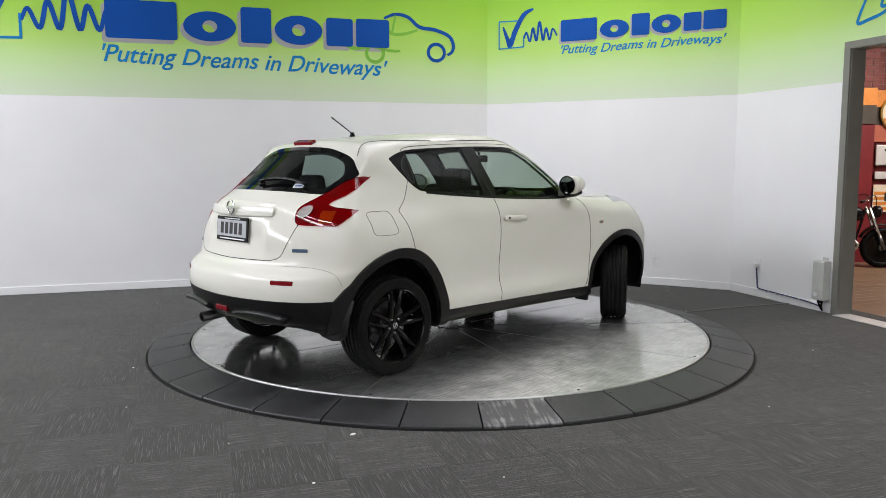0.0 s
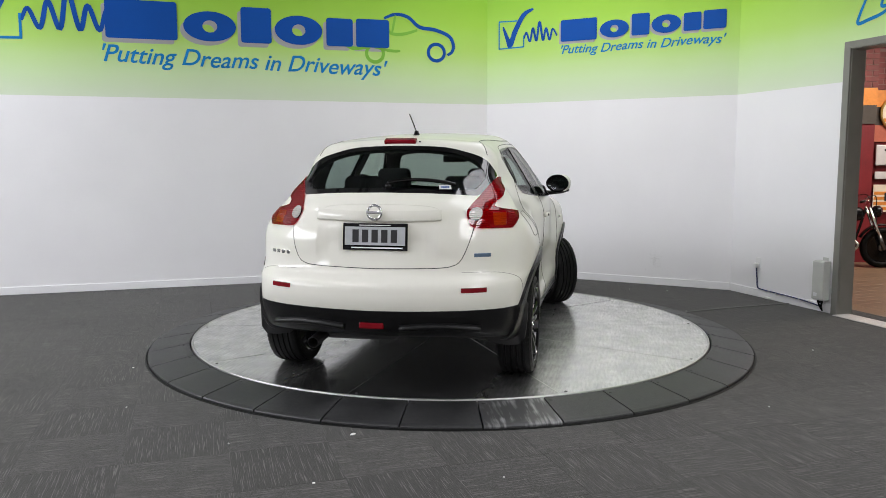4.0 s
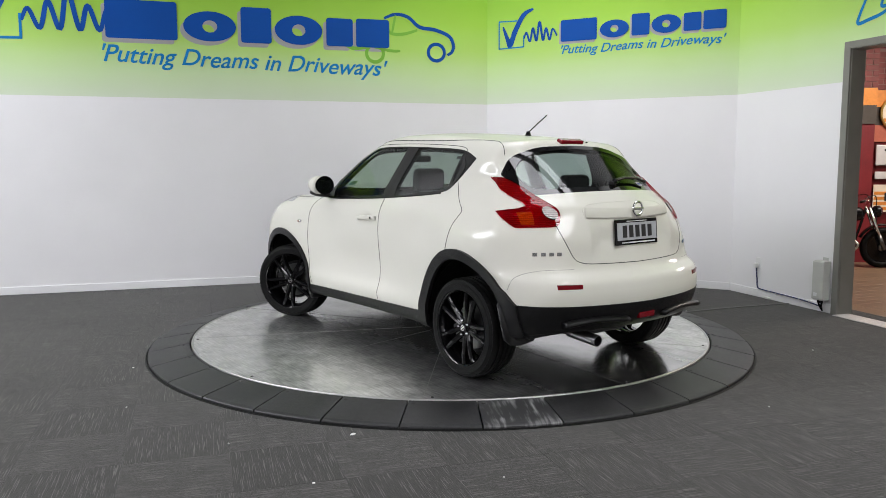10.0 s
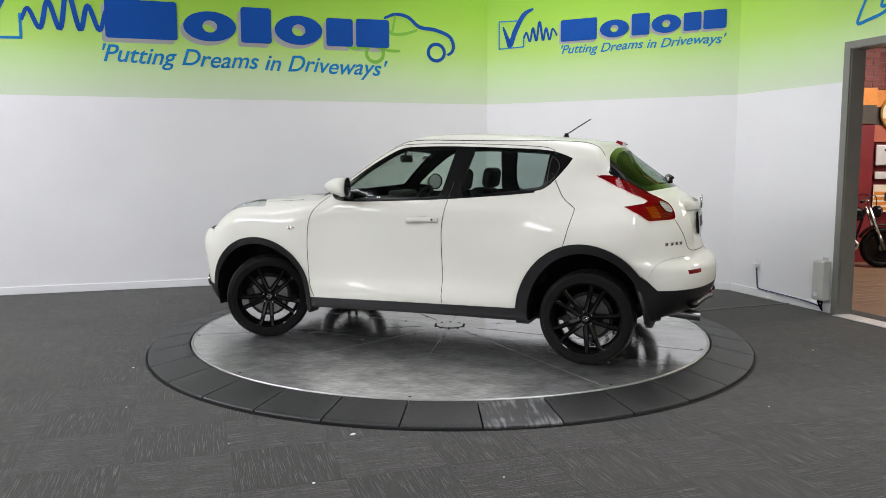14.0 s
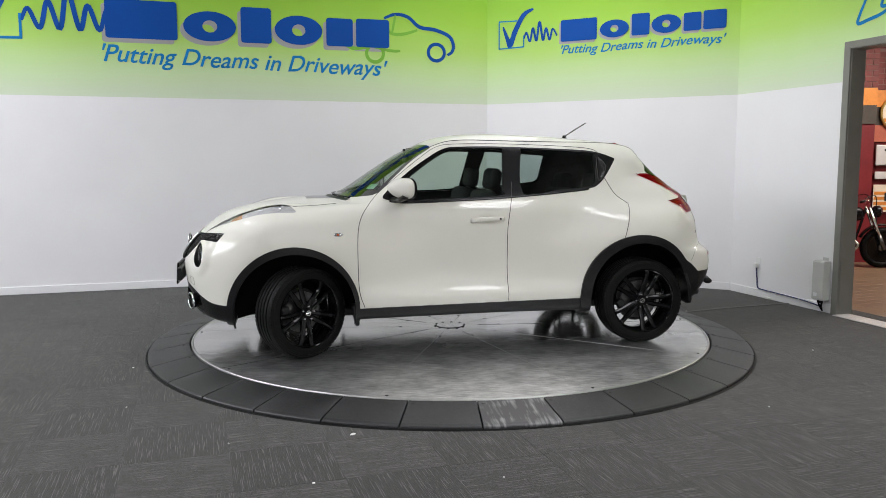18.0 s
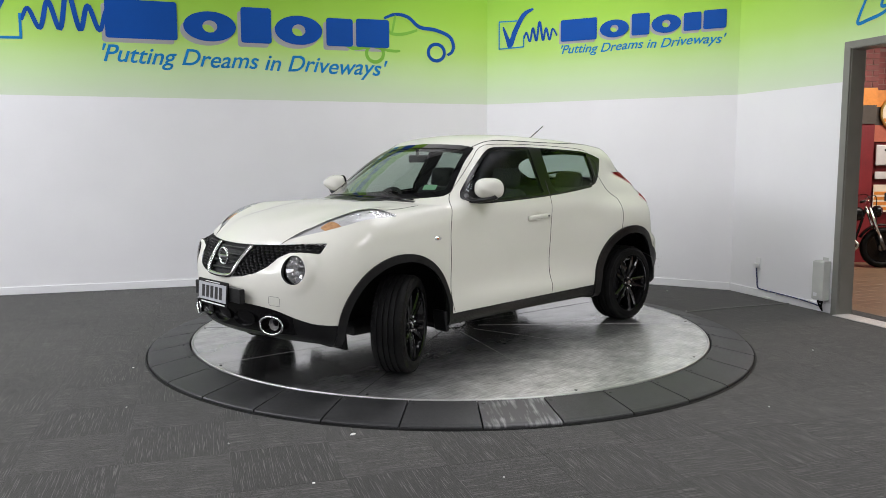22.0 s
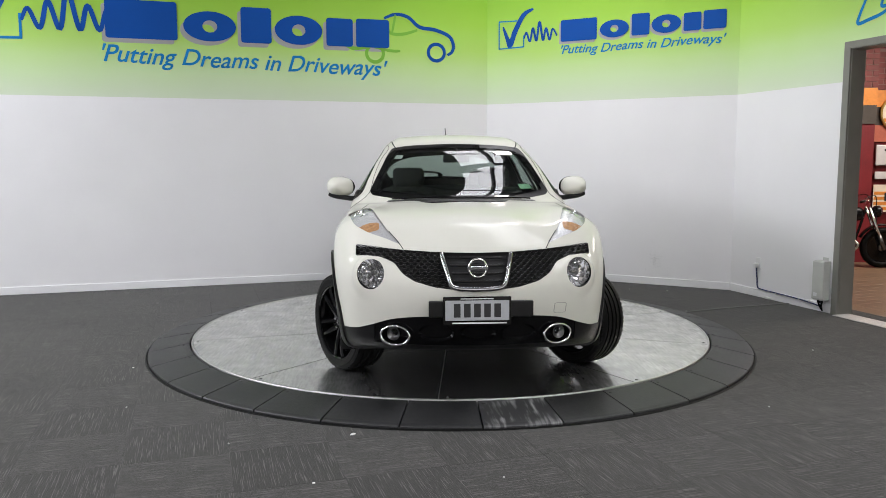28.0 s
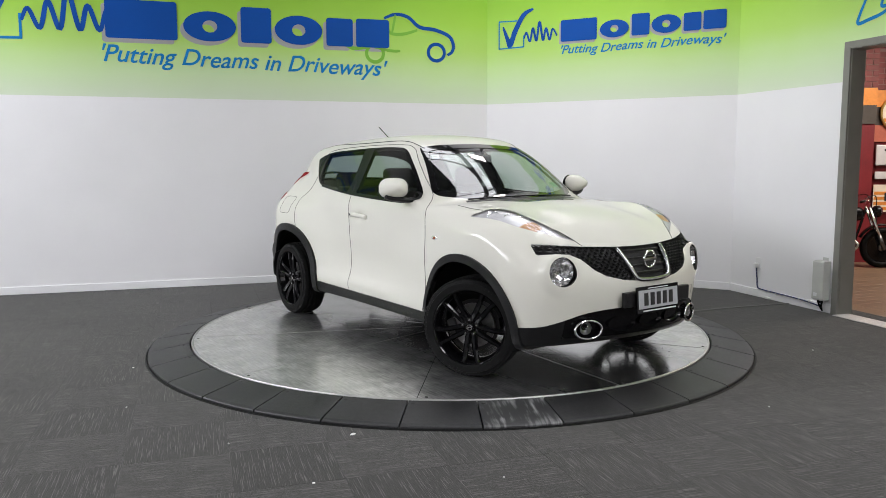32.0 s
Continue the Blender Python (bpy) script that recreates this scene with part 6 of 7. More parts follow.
def lettering(text, m, x0, x1, y0, high, material, label, slope=0.0, tag=""):
    """Words in the built-in font, slanted, fitted between x0 and x1."""
    cu = bpy.data.curves.new("lettering", "FONT")
    cu.body, cu.size, cu.shear, cu.extrude, cu.offset = text, 1.0, 0.32, 0.002, 0.010
    tmp = new("tmp", cu)
    bpy.context.view_layer.update()
    me = bpy.data.meshes.new_from_object(tmp.evaluated_get(bpy.context.evaluated_depsgraph_get()))
    bpy.data.objects.remove(tmp)
    xs = [v.co.x for v in me.vertices]
    k = (x1 - x0) / (max(xs) - min(xs))
    lo = min(xs)
    for v in me.vertices:
        u = (v.co.x - lo) * k
        v.co = Vector((x0 + u, y0 + v.co.y * high + slope * u + 0.006 * math.sin(u * 9.0), 0.002 + v.co.z))
    sign = empty("wall_slogan", m, label, "sign", tag)
    # letter by letter: faces that hang together, dots with their stems
    root = list(range(len(me.vertices)))

    def find(i):
        while root[i] != i:
            root[i] = root[root[i]]
            i = root[i]
        return i

    for e in me.edges:
        root[find(e.vertices[0])] = find(e.vertices[1])
    isles = {}
    for i in range(len(root)):
        isles.setdefault(find(i), []).append(i)
    groups = []
    for ids in sorted(isles.values(), key=lambda q: min(me.vertices[i].co.x for i in q)):
        a, b = min(me.vertices[i].co.x for i in ids), max(me.vertices[i].co.x for i in ids)
        if groups and len(ids) < 90 and (a + b) / 2 < groups[-1][1] + 0.3 * (groups[-1][1] - groups[-1][0]) and max(me.vertices[i].co.y for i in ids) - min(me.vertices[i].co.y for i in ids) < high * 0.2:
            groups[-1][2].update(ids)
        else:
            groups.append([a, b, set(ids)])
    for a, b, ids in groups:
        at = {i: k for k, i in enumerate(sorted(ids))}
        obj("letter", [me.vertices[i].co.copy() for i in sorted(ids)], [[at[i] for i in f.vertices] for f in me.polygons if f.vertices[0] in ids], material, sign, smooth=False)
    bpy.data.meshes.remove(me)
    return sign


def wordmark(name, m, x0, x1, y0, cap, slope, label):
    """The firm's mark as plain blocks and rings with a grey offset shade behind."""
    sign = empty(name, m, label, "sign")
    w = x1 - x0
    spec = [("block", 0.000, 0.235, 1.0), ("ring", 0.255, 0.435, 0.80), ("block", 0.452, 0.560, 0.96), ("ring", 0.572, 0.745, 0.80), ("block", 0.760, 0.860, 0.78), ("block", 0.872, 1.0, 0.80)]
    for kind, a, b, h in spec:
        xa, xb = x0 + a * w, x0 + b * w
        base = y0 + slope * (xa - x0)
        hh = cap * h
        for dx, dy, dz, mt in ((-0.035 * cap / 0.4, -0.045 * cap / 0.4, 0.0, SHADOWGREY), (0, 0, 0.005, BLUE)):
            if kind == "ring":
                c = ((xa + xb) / 2 + dx, base + hh / 2 + dy)
                bm = flat(oval(*c, (xb - xa) / 2, hh / 2), oval(*c, (xb - xa) * 0.14, hh * 0.20), z=dz)
            else:
                bm = flat(block(xa + dx, xb + dx, base + dy, base + hh + dy, 0.03 * cap / 0.4), z=dz)
            part("shade" if dz == 0 else "letter_shape", bm, mt, sign, "grey shade" if dz == 0 else "")
    return sign


def script_mark(name, m, box_at, side, run, slope, label):
    """The ticked box and the brush line beside it."""
    sign = empty(name, m, label, "sign")
    x, y = box_at
    pts = [(x + side * 0.72, y + side * 0.98), (x, y + side * 1.0), (x, y), (x + side, y + 0.02 * side), (x + side, y + 0.42 * side)]
    for a, b in zip(pts, pts[1:]):
        d = Vector(b) - Vector(a)
        bm = box(d.length + side * 0.03, side * 0.045, 0.003, (0, 0, 0.0025))
        ob = part("box_line", bm, SKYBLUE, sign)
        ob.matrix_basis = Matrix.Translation(((a[0] + b[0]) / 2, (a[1] + b[1]) / 2, 0)) @ Matrix.Rotation(math.atan2(d.y, d.x), 4, "Z")
    part("tick", stroke([(x + side * 0.16, y + side * 0.80), (x + side * 0.36, y + side * 0.30), (x + side * 0.46, y + side * 0.12), (x + side * 0.66, y + side * 0.62), (x + side * 1.0, y + side * 1.18), (x + side * 1.38, y + side * 1.36)], side * 0.20, taper=0.75), BLUE, sign)
    # one wavy brush line beside the box
    x0, w, base, high = x + side * 1.02, run - side * 1.02, y + 0.18 * side, 0.46 * side
    crests = (0.75, 1.05, 1.50, 0.95, 0.85)
    pts = [(0.0, 0.30)]
    for k, c in enumerate(crests):
        u = (k + 0.35) / len(crests)
        pts += [(u, c), (u + 0.11, 0.04)]
    pts[-1] = (1.0, 0.30)
    part("brush_line", stroke([(x0 + u * w, base + v * high + slope * u * w) for u, v in pts], side * 0.085, z=0.001), BLUE, sign)
    return sign


# long wall: u is metres to the right of the corner (so below nought)
ua = lambda x: (x - AB.x) / math.cos(ANG_A)
wordmark("showroom_sign", ON_A, ua(-3.80), ua(-0.74), 2.822, 0.42, 0.004, "large blue block sign with grey shade painted on the wall")
script_mark("tick_box_sign", ON_A, (ua(-4.60) - 0.62, 2.772), 0.62, 1.62, 0.0, "blue ticked box with brush strokes painted on the wall")
lettering("'Putting Dreams in Driveways'", ON_A, ua(-3.84), ua(-0.76), 2.566, 0.262, SKYBLUE, "light blue slanted slogan painted on the green wall", -0.022, "slogans on the walls")
logo = empty("car_outline_sign", ON_A, "green and blue line drawing of a car painted on the wall", "sign")
la = lambda px, py: (ua(-0.80 + (px - 680) * 0.00690), 2.545 + (130 - py) * 0.00685)
for pts, wd, mt in ((((680, 36), (700, 28), (722, 32), (742, 48), (770, 52), (795, 62), (803, 78), (800, 90), (792, 96)), 0.045, BLUE),
                    (((684, 38), (690, 60), (712, 62), (738, 54)), 0.038, LEAF), (((700, 28), (694, 60)), 0.03, LEAF),
                    (((616, 66), (612, 80), (626, 90), (650, 88)), 0.045, LEAF), (((660, 86), (690, 92), (708, 92)), 0.035, LEAF)):
    part("line", stroke([la(*q) for q in pts], wd, z=0.001), mt, logo)
for cx, cy, r, mt in ((772, 92, 0.125, BLUE), (664, 98, 0.125, LEAF)):
    c = la(cx, cy)
    bm = flat(oval(*c, r, r * 0.98), oval(*c, r * 0.68, r * 0.64), z=0.001)
    part("wheel_ring", bm, mt, logo)

# right-hand corner wall
ub = lambda x: (x - AB.x) / DIR_B.x
wordmark("small_showroom_sign", ON_B, ub(1.355), ub(3.045), 2.892, 0.255, 0.010, "small blue block sign with grey shade painted on the wall")
script_mark("small_tick_box_sign", ON_B, (ub(0.63), 2.862), 0.335, ub(1.31) - ub(0.63), 0.01, "blue ticked box with brush strokes painted on the wall")
lettering("'Putting Dreams in Driveways'", ON_B, ub(1.36), ub(3.05), 2.745, 0.145, SKYBLUE, "light blue slanted slogan painted on the green wall", 0.004, "slogans on the walls")
# end of a brush stroke over the doorway
over = empty("brush_sign", ON_C, "light blue brush strokes painted over the doorway", "sign")
part("brush_stroke", stroke([(1.70, 2.96), (1.61, 2.78), (1.585, 2.685), (1.70, 2.70), (1.86, 2.74), (1.98, 2.83)], 0.032), SKYBLUE, over)
part("brush_stroke", stroke([(1.86, 2.90), (1.83, 2.80), (1.92, 2.80), (2.05, 2.86)], 0.03), SKYBLUE, over)

# ---- doorway: grey steel frame ----
door = empty("door_frame", ON_C, "grey steel frame round a wide doorway", "door frame", kind="structure")
FACE, DEEP = 0.070, 0.163
for nm, x0, x1, y0, y1 in (("jamb", DOOR_S0 - FACE, DOOR_S0, 0, DOOR_H + 0.065), ("jamb", DOOR_S1, DOOR_S1 + FACE, 0, DOOR_H + 0.065), ("head", DOOR_S0, DOOR_S1, DOOR_H, DOOR_H + 0.065)):
    part(nm, box(x1 - x0, y1 - y0, 0.022, ((x0 + x1) / 2, (y0 + y1) / 2, 0.011), 0.003), FRAMEGREY, door)
for nm, x0, x1, y0, y1 in (("reveal", DOOR_S0 - 0.004, DOOR_S0 + 0.006, 0, DOOR_H), ("reveal", DOOR_S1 - 0.006, DOOR_S1 + 0.004, 0, DOOR_H), ("reveal", DOOR_S0 + 0.006, DOOR_S1 - 0.006, DOOR_H - 0.006, DOOR_H + 0.004)):
    part(nm, box(x1 - x0, y1 - y0, DEEP, ((x0 + x1) / 2, (y0 + y1) / 2, -DEEP / 2 + 0.002), 0.001, seg=1), FRAMEGREY, door)
# chequer-plate threshold
CHEQ = mat("chequer_plate", (0.62, 0.62, 0.61), 0.40, 0.55, 0.15, 30)
sill = empty("threshold_plate", ON_C, "aluminium chequer plate threshold in the doorway", "threshold", kind="structure")
part("plate", box(DOOR_S1 - DOOR_S0 - 0.02, 0.006, 0.20, ((DOOR_S0 + DOOR_S1) / 2, 0.005, -0.02), 0.001, seg=1), CHEQ, sill)
stud = lathe([(0.0, 0.0022), (0.012, 0.002), (0.018, 0.0)], 8, "y")
stud_me = bpy.data.meshes.new("stud")
stud.to_mesh(stud_me)
stud.free()
stud_me.materials.append(CHEQ)
for k in range(60):
    for r in range(4):
        ob = new("stud", stud_me)
        ob.parent = sill
        ob.matrix_basis = Matrix.Translation((DOOR_S0 + 0.03 + k * 0.047 + (0.023 if r % 2 else 0), 0.008, -0.095 + r * 0.05)) @ Matrix.Rotation(radians(45 if (k + r) % 2 else -45), 4, "Y") @ Matrix.Diagonal((1.25, 1, 0.5, 1))

# ---- on the door's wall: control box, socket, leads ----
GREYBOX = mat("control_box_grey", (0.50, 0.51, 0.48), 0.45, 0, 0.06, 8)
uc = lambda x: (x - BC.x) / DIR_C.x
cb = empty("control_box", ON_C, "grey steel control box on the wall beside the doorway", "control box")
bx0, bx1, by0, by1 = uc(3.598), uc(3.641), 0.118, 0.500
part("case", box(bx1 - bx0, by1 - by0, 0.08, ((bx0 + bx1) / 2, (by0 + by1) / 2, 0.042), 0.006), GREYBOX, cb)
part("lid", box(bx1 - bx0 + 0.008, by1 - by0 - 0.02, 0.012, ((bx0 + bx1) / 2, (by0 + by1) / 2, 0.086), 0.004), GREYBOX, cb)
part("bracket", box(0.07, 0.035, 0.004, ((bx0 + bx1) / 2, by1 + 0.012, 0.004), 0.001), GREYBOX, cb)
part("rating_label", box(0.045, 0.035, 0.001, (bx0 + 0.04, by0 + 0.055, 0.0928)), PLATE_WHITE, cb, "pale rating label")
for k in range(3):
    x = bx0 + 0.05 + 0.025 * k
    part("cable_gland", box(0.016, 0.03, 0.016, (x, by0 - 0.013, 0.06), 0.004), GLOSSBLACK, cb)
SOCKET = mat("white_plastic", (0.75, 0.75, 0.74), 0.3, 0, 0.03)
so = empty("wall_socket", ON_C, "white double wall socket with a plug in it", "socket")
sx = uc(3.318)
part("plate", box(0.075, 0.118, 0.010, (sx, 0.362, 0.006), 0.004), SOCKET, so)
part("plug", box(0.045, 0.05, 0.045, (sx - 0.004, 0.340, 0.032), 0.010), SOCKET, so)
LEAD = mat("blue_lead", (0.030, 0.040, 0.12), 0.5, 0, 0.1, 20)
pts = [(sx, 0.315, 0.03), (sx - 0.004, 0.20, 0.012), (sx + 0.01, 0.11, 0.012), (sx + 0.08, 0.092, 0.022), (sx + 0.30, 0.085, 0.02), (sx + 0.62, 0.075, 0.02), (bx0 - 0.06, 0.062, 0.02), (bx0 + 0.04, 0.055, 0.022), (bx0 + 0.06, 0.10, 0.05)]
ob = part("power_lead", tube(rounded(pts, 6, False).tolist(), 0.0065, 8), LEAD, smooth=True)
ob.matrix_world = ON_C
tagged(ob, "blue power lead clipped along the skirting", "cable")
for k in range(3):
    x = bx0 + 0.05 + 0.025 * k
    pts = [(x, by0 - 0.02, 0.06), (x + 0.012 * (1 - k), 0.055, 0.05), (bx0 + 0.085, 0.012, 0.035)]
    ob = part("control_cable", tube(rounded(pts, 6, False).tolist(), 0.006, 6), GLOSSBLACK, smooth=True)
    ob.matrix_world = ON_C
    tagged(ob, "black cable under the control box", "cable", "control cables")
for x in (sx + 0.30, sx + 0.62, bx0 - 0.10):
    ob = part("cable_clip", box(0.014, 0.022, 0.018, (x, 0.078, 0.02), 0.003), SOCKET)
    ob.matrix_world = ON_C
    tagged(ob, "small white cable clip", "clip", "cable clips")
ob = part("cable_joint", box(0.085, 0.022, 0.024, (sx + 0.18, 0.014, 0.026), 0.005), SOCKET)
ob.matrix_world = ON_C
tagged(ob, "white cable joint on the floor by the skirting", "joint")
# cable ramp across the carpet to the turntable
STRIP = mat("cable_strip", (0.11, 0.11, 0.105), 0.6, 0, 0.1, 10)
pts = [(2.23, 0.90, 0.004), (2.50, 1.03, 0.004), (2.84, 1.175, 0.004), (3.2, 1.30, 0.004), (3.50, 1.40, 0.004)]
ob = part("cable_cover", tube(rounded(pts, 5, False).tolist(), 0.016, 8, flat=0.45), STRIP, smooth=True)
tagged(ob, "grey cable cover strip on the carpet", "cable cover")

# small bits of litter on the carpet, a scuff on the wall
LITTER = mat("paper_scrap", (0.75, 0.75, 0.72), 0.7)
rng = random.Random(5)
for x, y, r in ((-0.52, -2.48, 0.018), (-2.25, -1.12, 0.008), (-1.93, -2.02, 0.007), (-1.15, -2.62, 0.007), (2.3, 0.98, 0.008), (2.45, 2.2, 0.010), (2.05, 2.3, 0.009), (-0.62, -3.12, 0.009), (0.25, -3.05, 0.006), (1.9, -2.0, 0.006), (2.8, -0.6, 0.007), (-1.0, 2.0, 0.008)):
    bm = bmesh.new()
    n = 7
    ring = [bm.verts.new((r * rng.uniform(0.5, 1.4) * math.cos(2 * math.pi * k / n), r * rng.uniform(0.4, 1.0) * math.sin(2 * math.pi * k / n), rng.uniform(0.001, 0.006))) for k in range(n)]
    top = bm.verts.new((0, 0, 0.008))
    base = bm.verts.new((0, 0, 0.0))
    for k in range(n):
        bm.faces.new((ring[k], ring[(k + 1) % n], top))
        bm.faces.new((ring[(k + 1) % n], ring[k], base))
    ob = part("paper_scrap", bm, LITTER)
    ob.matrix_world = pose(x, y, 0, 0, 0, rng.uniform(0, 360))
    tagged(ob, "tiny white paper scrap on the carpet", "litter", "scraps on the carpet")
SCUFF = mat("scuff_dark", (0.30, 0.29, 0.28), 0.8)
bm = bmesh.new()
su = ub(2.42)
for k in range(130):
    a, r = rng.uniform(0, 6.28), abs(rng.gauss(0, 0.055))
    s = rng.uniform(0.0012, 0.0035)
    cx, cy = su + r * math.cos(a), 0.30 + r * 1.5 * math.sin(a)
    vs = [bm.verts.new((cx + s * math.cos(t), cy + s * math.sin(t), 0.0012)) for t in (0.3, 1.5, 2.7, 3.9, 5.2)]
    bm.faces.new(vs)
ob = part("wall_scuff", bm, SCUFF)
ob.matrix_world = ON_B
tagged(ob, "dark scuff marks on the white wall", "scuff", kind="stuff")

# ---- pendant flood lamp under the skylight ----
GLOW = bpy.data.materials.new("lamp_glow")
GLOW.use_nodes = True
GLOW.node_tree.nodes["Principled BSDF"].inputs["Emission Color"].default_value = (1.0, 0.97, 0.92, 1)
GLOW.node_tree.nodes["Principled BSDF"].inputs["Emission Strength"].default_value = 34.0
fl = empty("pendant_lamp", ROOF @ pose(1.95, 1.75, 4.74), "grey industrial pendant lamp under the skylight", "pendant lamp")
part("housing", box(0.46, 0.50, 0.14, (0, 0, 0.075), 0.05, seg=4), BEAM, fl, smooth=True)
part("diffuser", box(0.42, 0.46, 0.012, (0, 0, 0.0), 0.004), GLOW, fl, "glowing lamp face")
part("hanger", box(0.02, 0.02, 0.72, (0, 0, 0.49), 0.003), BEAM, fl)
# ---- the room beyond the doorway ----
def wood_mat():
    m, n, l, b = nodes_of("wood_floor")
    tc, info = n.new("ShaderNodeTexCoord"), n.new("ShaderNodeObjectInfo")
    mp = n.new("ShaderNodeMapping")
    mp.inputs["Scale"].default_value = (1.2, 16, 1)
    l.new(tc.outputs["Object"], mp.inputs["Vector"])
    g = n.new("ShaderNodeTexNoise")
    g.inputs["Scale"].default_value, g.inputs["Detail"].default_value, g.inputs["Distortion"].default_value = 2.0, 7, 0.6
    l.new(mp.outputs[0], g.inputs["Vector"])
    r = n.new("ShaderNodeValToRGB")
    r.color_ramp.elements[0].color, r.color_ramp.elements[1].color = (0.10, 0.058, 0.033, 1), (0.26, 0.170, 0.105, 1)
    l.new(g.outputs[0], r.inputs[0])
    tone = n.new("ShaderNodeMapRange")
    tone.inputs[3].default_value, tone.inputs[4].default_value = 0.88, 1.12
    l.new(info.outputs["Random"], tone.inputs[0])
    mx = n.new("ShaderNodeMix")
    mx.data_type, mx.blend_type = "RGBA", "MULTIPLY"
    mx.inputs["Factor"].default_value = 1
    l.new(r.outputs[0], mx.inputs["A"])
    l.new(tone.outputs[0], mx.inputs["B"])
    l.new(mx.outputs["Result"], b.inputs["Base Color"])
    b.inputs["Roughness"].default_value = 0.38
    return m


WOOD = wood_mat()
room = wall_frame(BC + DIR_C * DOOR_S0, DIR_C)   # x along the doorway's wall, z back into the showroom
OUT = Vector((-DIR_C.y, DIR_C.x, 0))              # away from the showroom
ANG_ROOM = math.atan2(OUT.y, OUT.x)
floor2 = part("floor_next_room", box(9.0, 9.0, 0.05, (4.7, 1.2, -0.034)), WOOD)
floor2.matrix_world = Matrix.Translation((*(BC + DIR_C * DOOR_S0)[:2], 0)) @ Matrix.Rotation(ANG_ROOM, 4, "Z")
tagged(floor2, "brown wood plank floor of the next room", "floor", kind="structure")
plank = box(1.196, 0.146, 0.008, (0, 0, -0.004), 0.001, seg=1)
plank_me = bpy.data.meshes.new("plank")
plank.to_mesh(plank_me)
plank.free()
plank_me.materials.append(WOOD)
for j in range(44):
    cut = 0.08 + (j * 0.37) % 1.1
    for i in range(7):
        ob = new("plank", plank_me)
        ob.parent = floor2
        if i == 0:
            ob.matrix_basis = pose(0.567 + cut / 2, -2.4 + j * 0.15, 0) @ Matrix.Diagonal((cut / 1.2, 1, 1, 1))
        else:
            ob.matrix_basis = pose(0.567 + cut + i * 1.2 - 0.6, -2.4 + j * 0.15, 0)
ob = part("plank_border", box(0.40, 9.0, 0.008, (0.365, 1.2, -0.0045)), WOOD, floor2)

RED_WALL = mat("red_wall", (0.17, 0.010, 0.014), 0.5, 0, 0.25, 2.5)
ORANGE = mat("orange_band", (0.62, 0.22, 0.03), 0.5, 0, 0.3, 2.0)
BRICKRED = mat("mural_brick", (0.16, 0.035, 0.03), 0.7, 0, 0.35, 6)
MORTAR = mat("mural_mortar", (0.20, 0.13, 0.11), 0.8, 0, 0.2)
CREAM = mat("poster_cream", (0.70, 0.62, 0.50), 0.5, 0, 0.1, 8)
SALMON = mat("panel_salmon", (0.45, 0.12, 0.07), 0.5, 0, 0.2, 4)
PALE = mat("panel_pale", (0.55, 0.55, 0.54), 0.35, 0, 0.1, 6)
BLACKBAND = mat("mural_dark", (0.05, 0.04, 0.03), 0.6, 0, 0.3, 3)
# back wall faces the doorway; a darker pier stands before it
BACK_Y = 5.05


def back_panel(name, x0, x1, y, z0, z1, material, parent=None, thick=0.06):
    return part(name, box(x1 - x0, thick, z1 - z0, ((x0 + x1) / 2, y + thick / 2, (z0 + z1) / 2), 0.002, seg=1), material, parent)


wall2 = back_panel("wall_back_room", 3.6, 11.5, BACK_Y, 0, 3.6, RED_WALL, thick=0.15)
tagged(wall2, "dark red wall of the next room with painted brick and orange bands", "wall", kind="structure")
for x0, x1, y in ((5.98, 11.4, BACK_Y - 0.02), (5.3, 5.98, BACK_Y - 0.42)):
    w0 = wall2
    if x0 < 6:
        pier = back_panel("pier_back_room", x0, x1, y + 0.02, 0, 3.6, RED_WALL, thick=0.35)
        w0 = tagged(pier, "dark red pier in the next room with painted brick", "pier", kind="structure")
    back_panel("dark_band", x0, x1, y, 1.96, 2.22, BLACKBAND, w0, 0.018)
    back_panel("orange_band", x0, x1, y, 2.22, 2.46, ORANGE, w0, 0.018)
    back_panel("mortar_band", x0, x1, y + 0.006, 2.46, 3.05, MORTAR, w0, 0.012)
    for r in range(7):
        z = 2.468 + r * 0.078
        n = int((min(x1, 7.4) - x0) / 0.20) + 1
        for k in range(n):
            a = x0 + k * 0.20 - (0.10 if r % 2 else 0)
            b = min(a + 0.188, x1)
            a = max(a, x0)
            if b - a > 0.03:
                back_panel("brick", a, b, y, z, z + 0.068, BRICKRED, w0, 0.014)
back_panel("salmon_panel", 6.0, 8.2, BACK_Y - 0.022, 1.72, 1.96, SALMON, wall2, 0.012)
ceil2 = part("ceiling_next_room", box(9, 10, 0.1, (7.6, 1.5, 3.65)), WHITEWALL)
tagged(ceil2, "plain white ceiling of the next room", "ceiling", kind="structure")
for nm, bmx in (("wall_far_room", box(0.15, 11, 3.6, (11.6, 0.5, 1.8))), ("wall_near_room", box(7.5, 0.15, 3.6, (8.4, -4.6, 1.8)))):
    tagged(part(nm, bmx, WHITEWALL), "plain wall closing the next room", "wall", kind="structure")
area("room_lamp", pose(7.0, 2.6, 3.55), 2.4, 1.2, 240, (1.0, 0.94, 0.86))

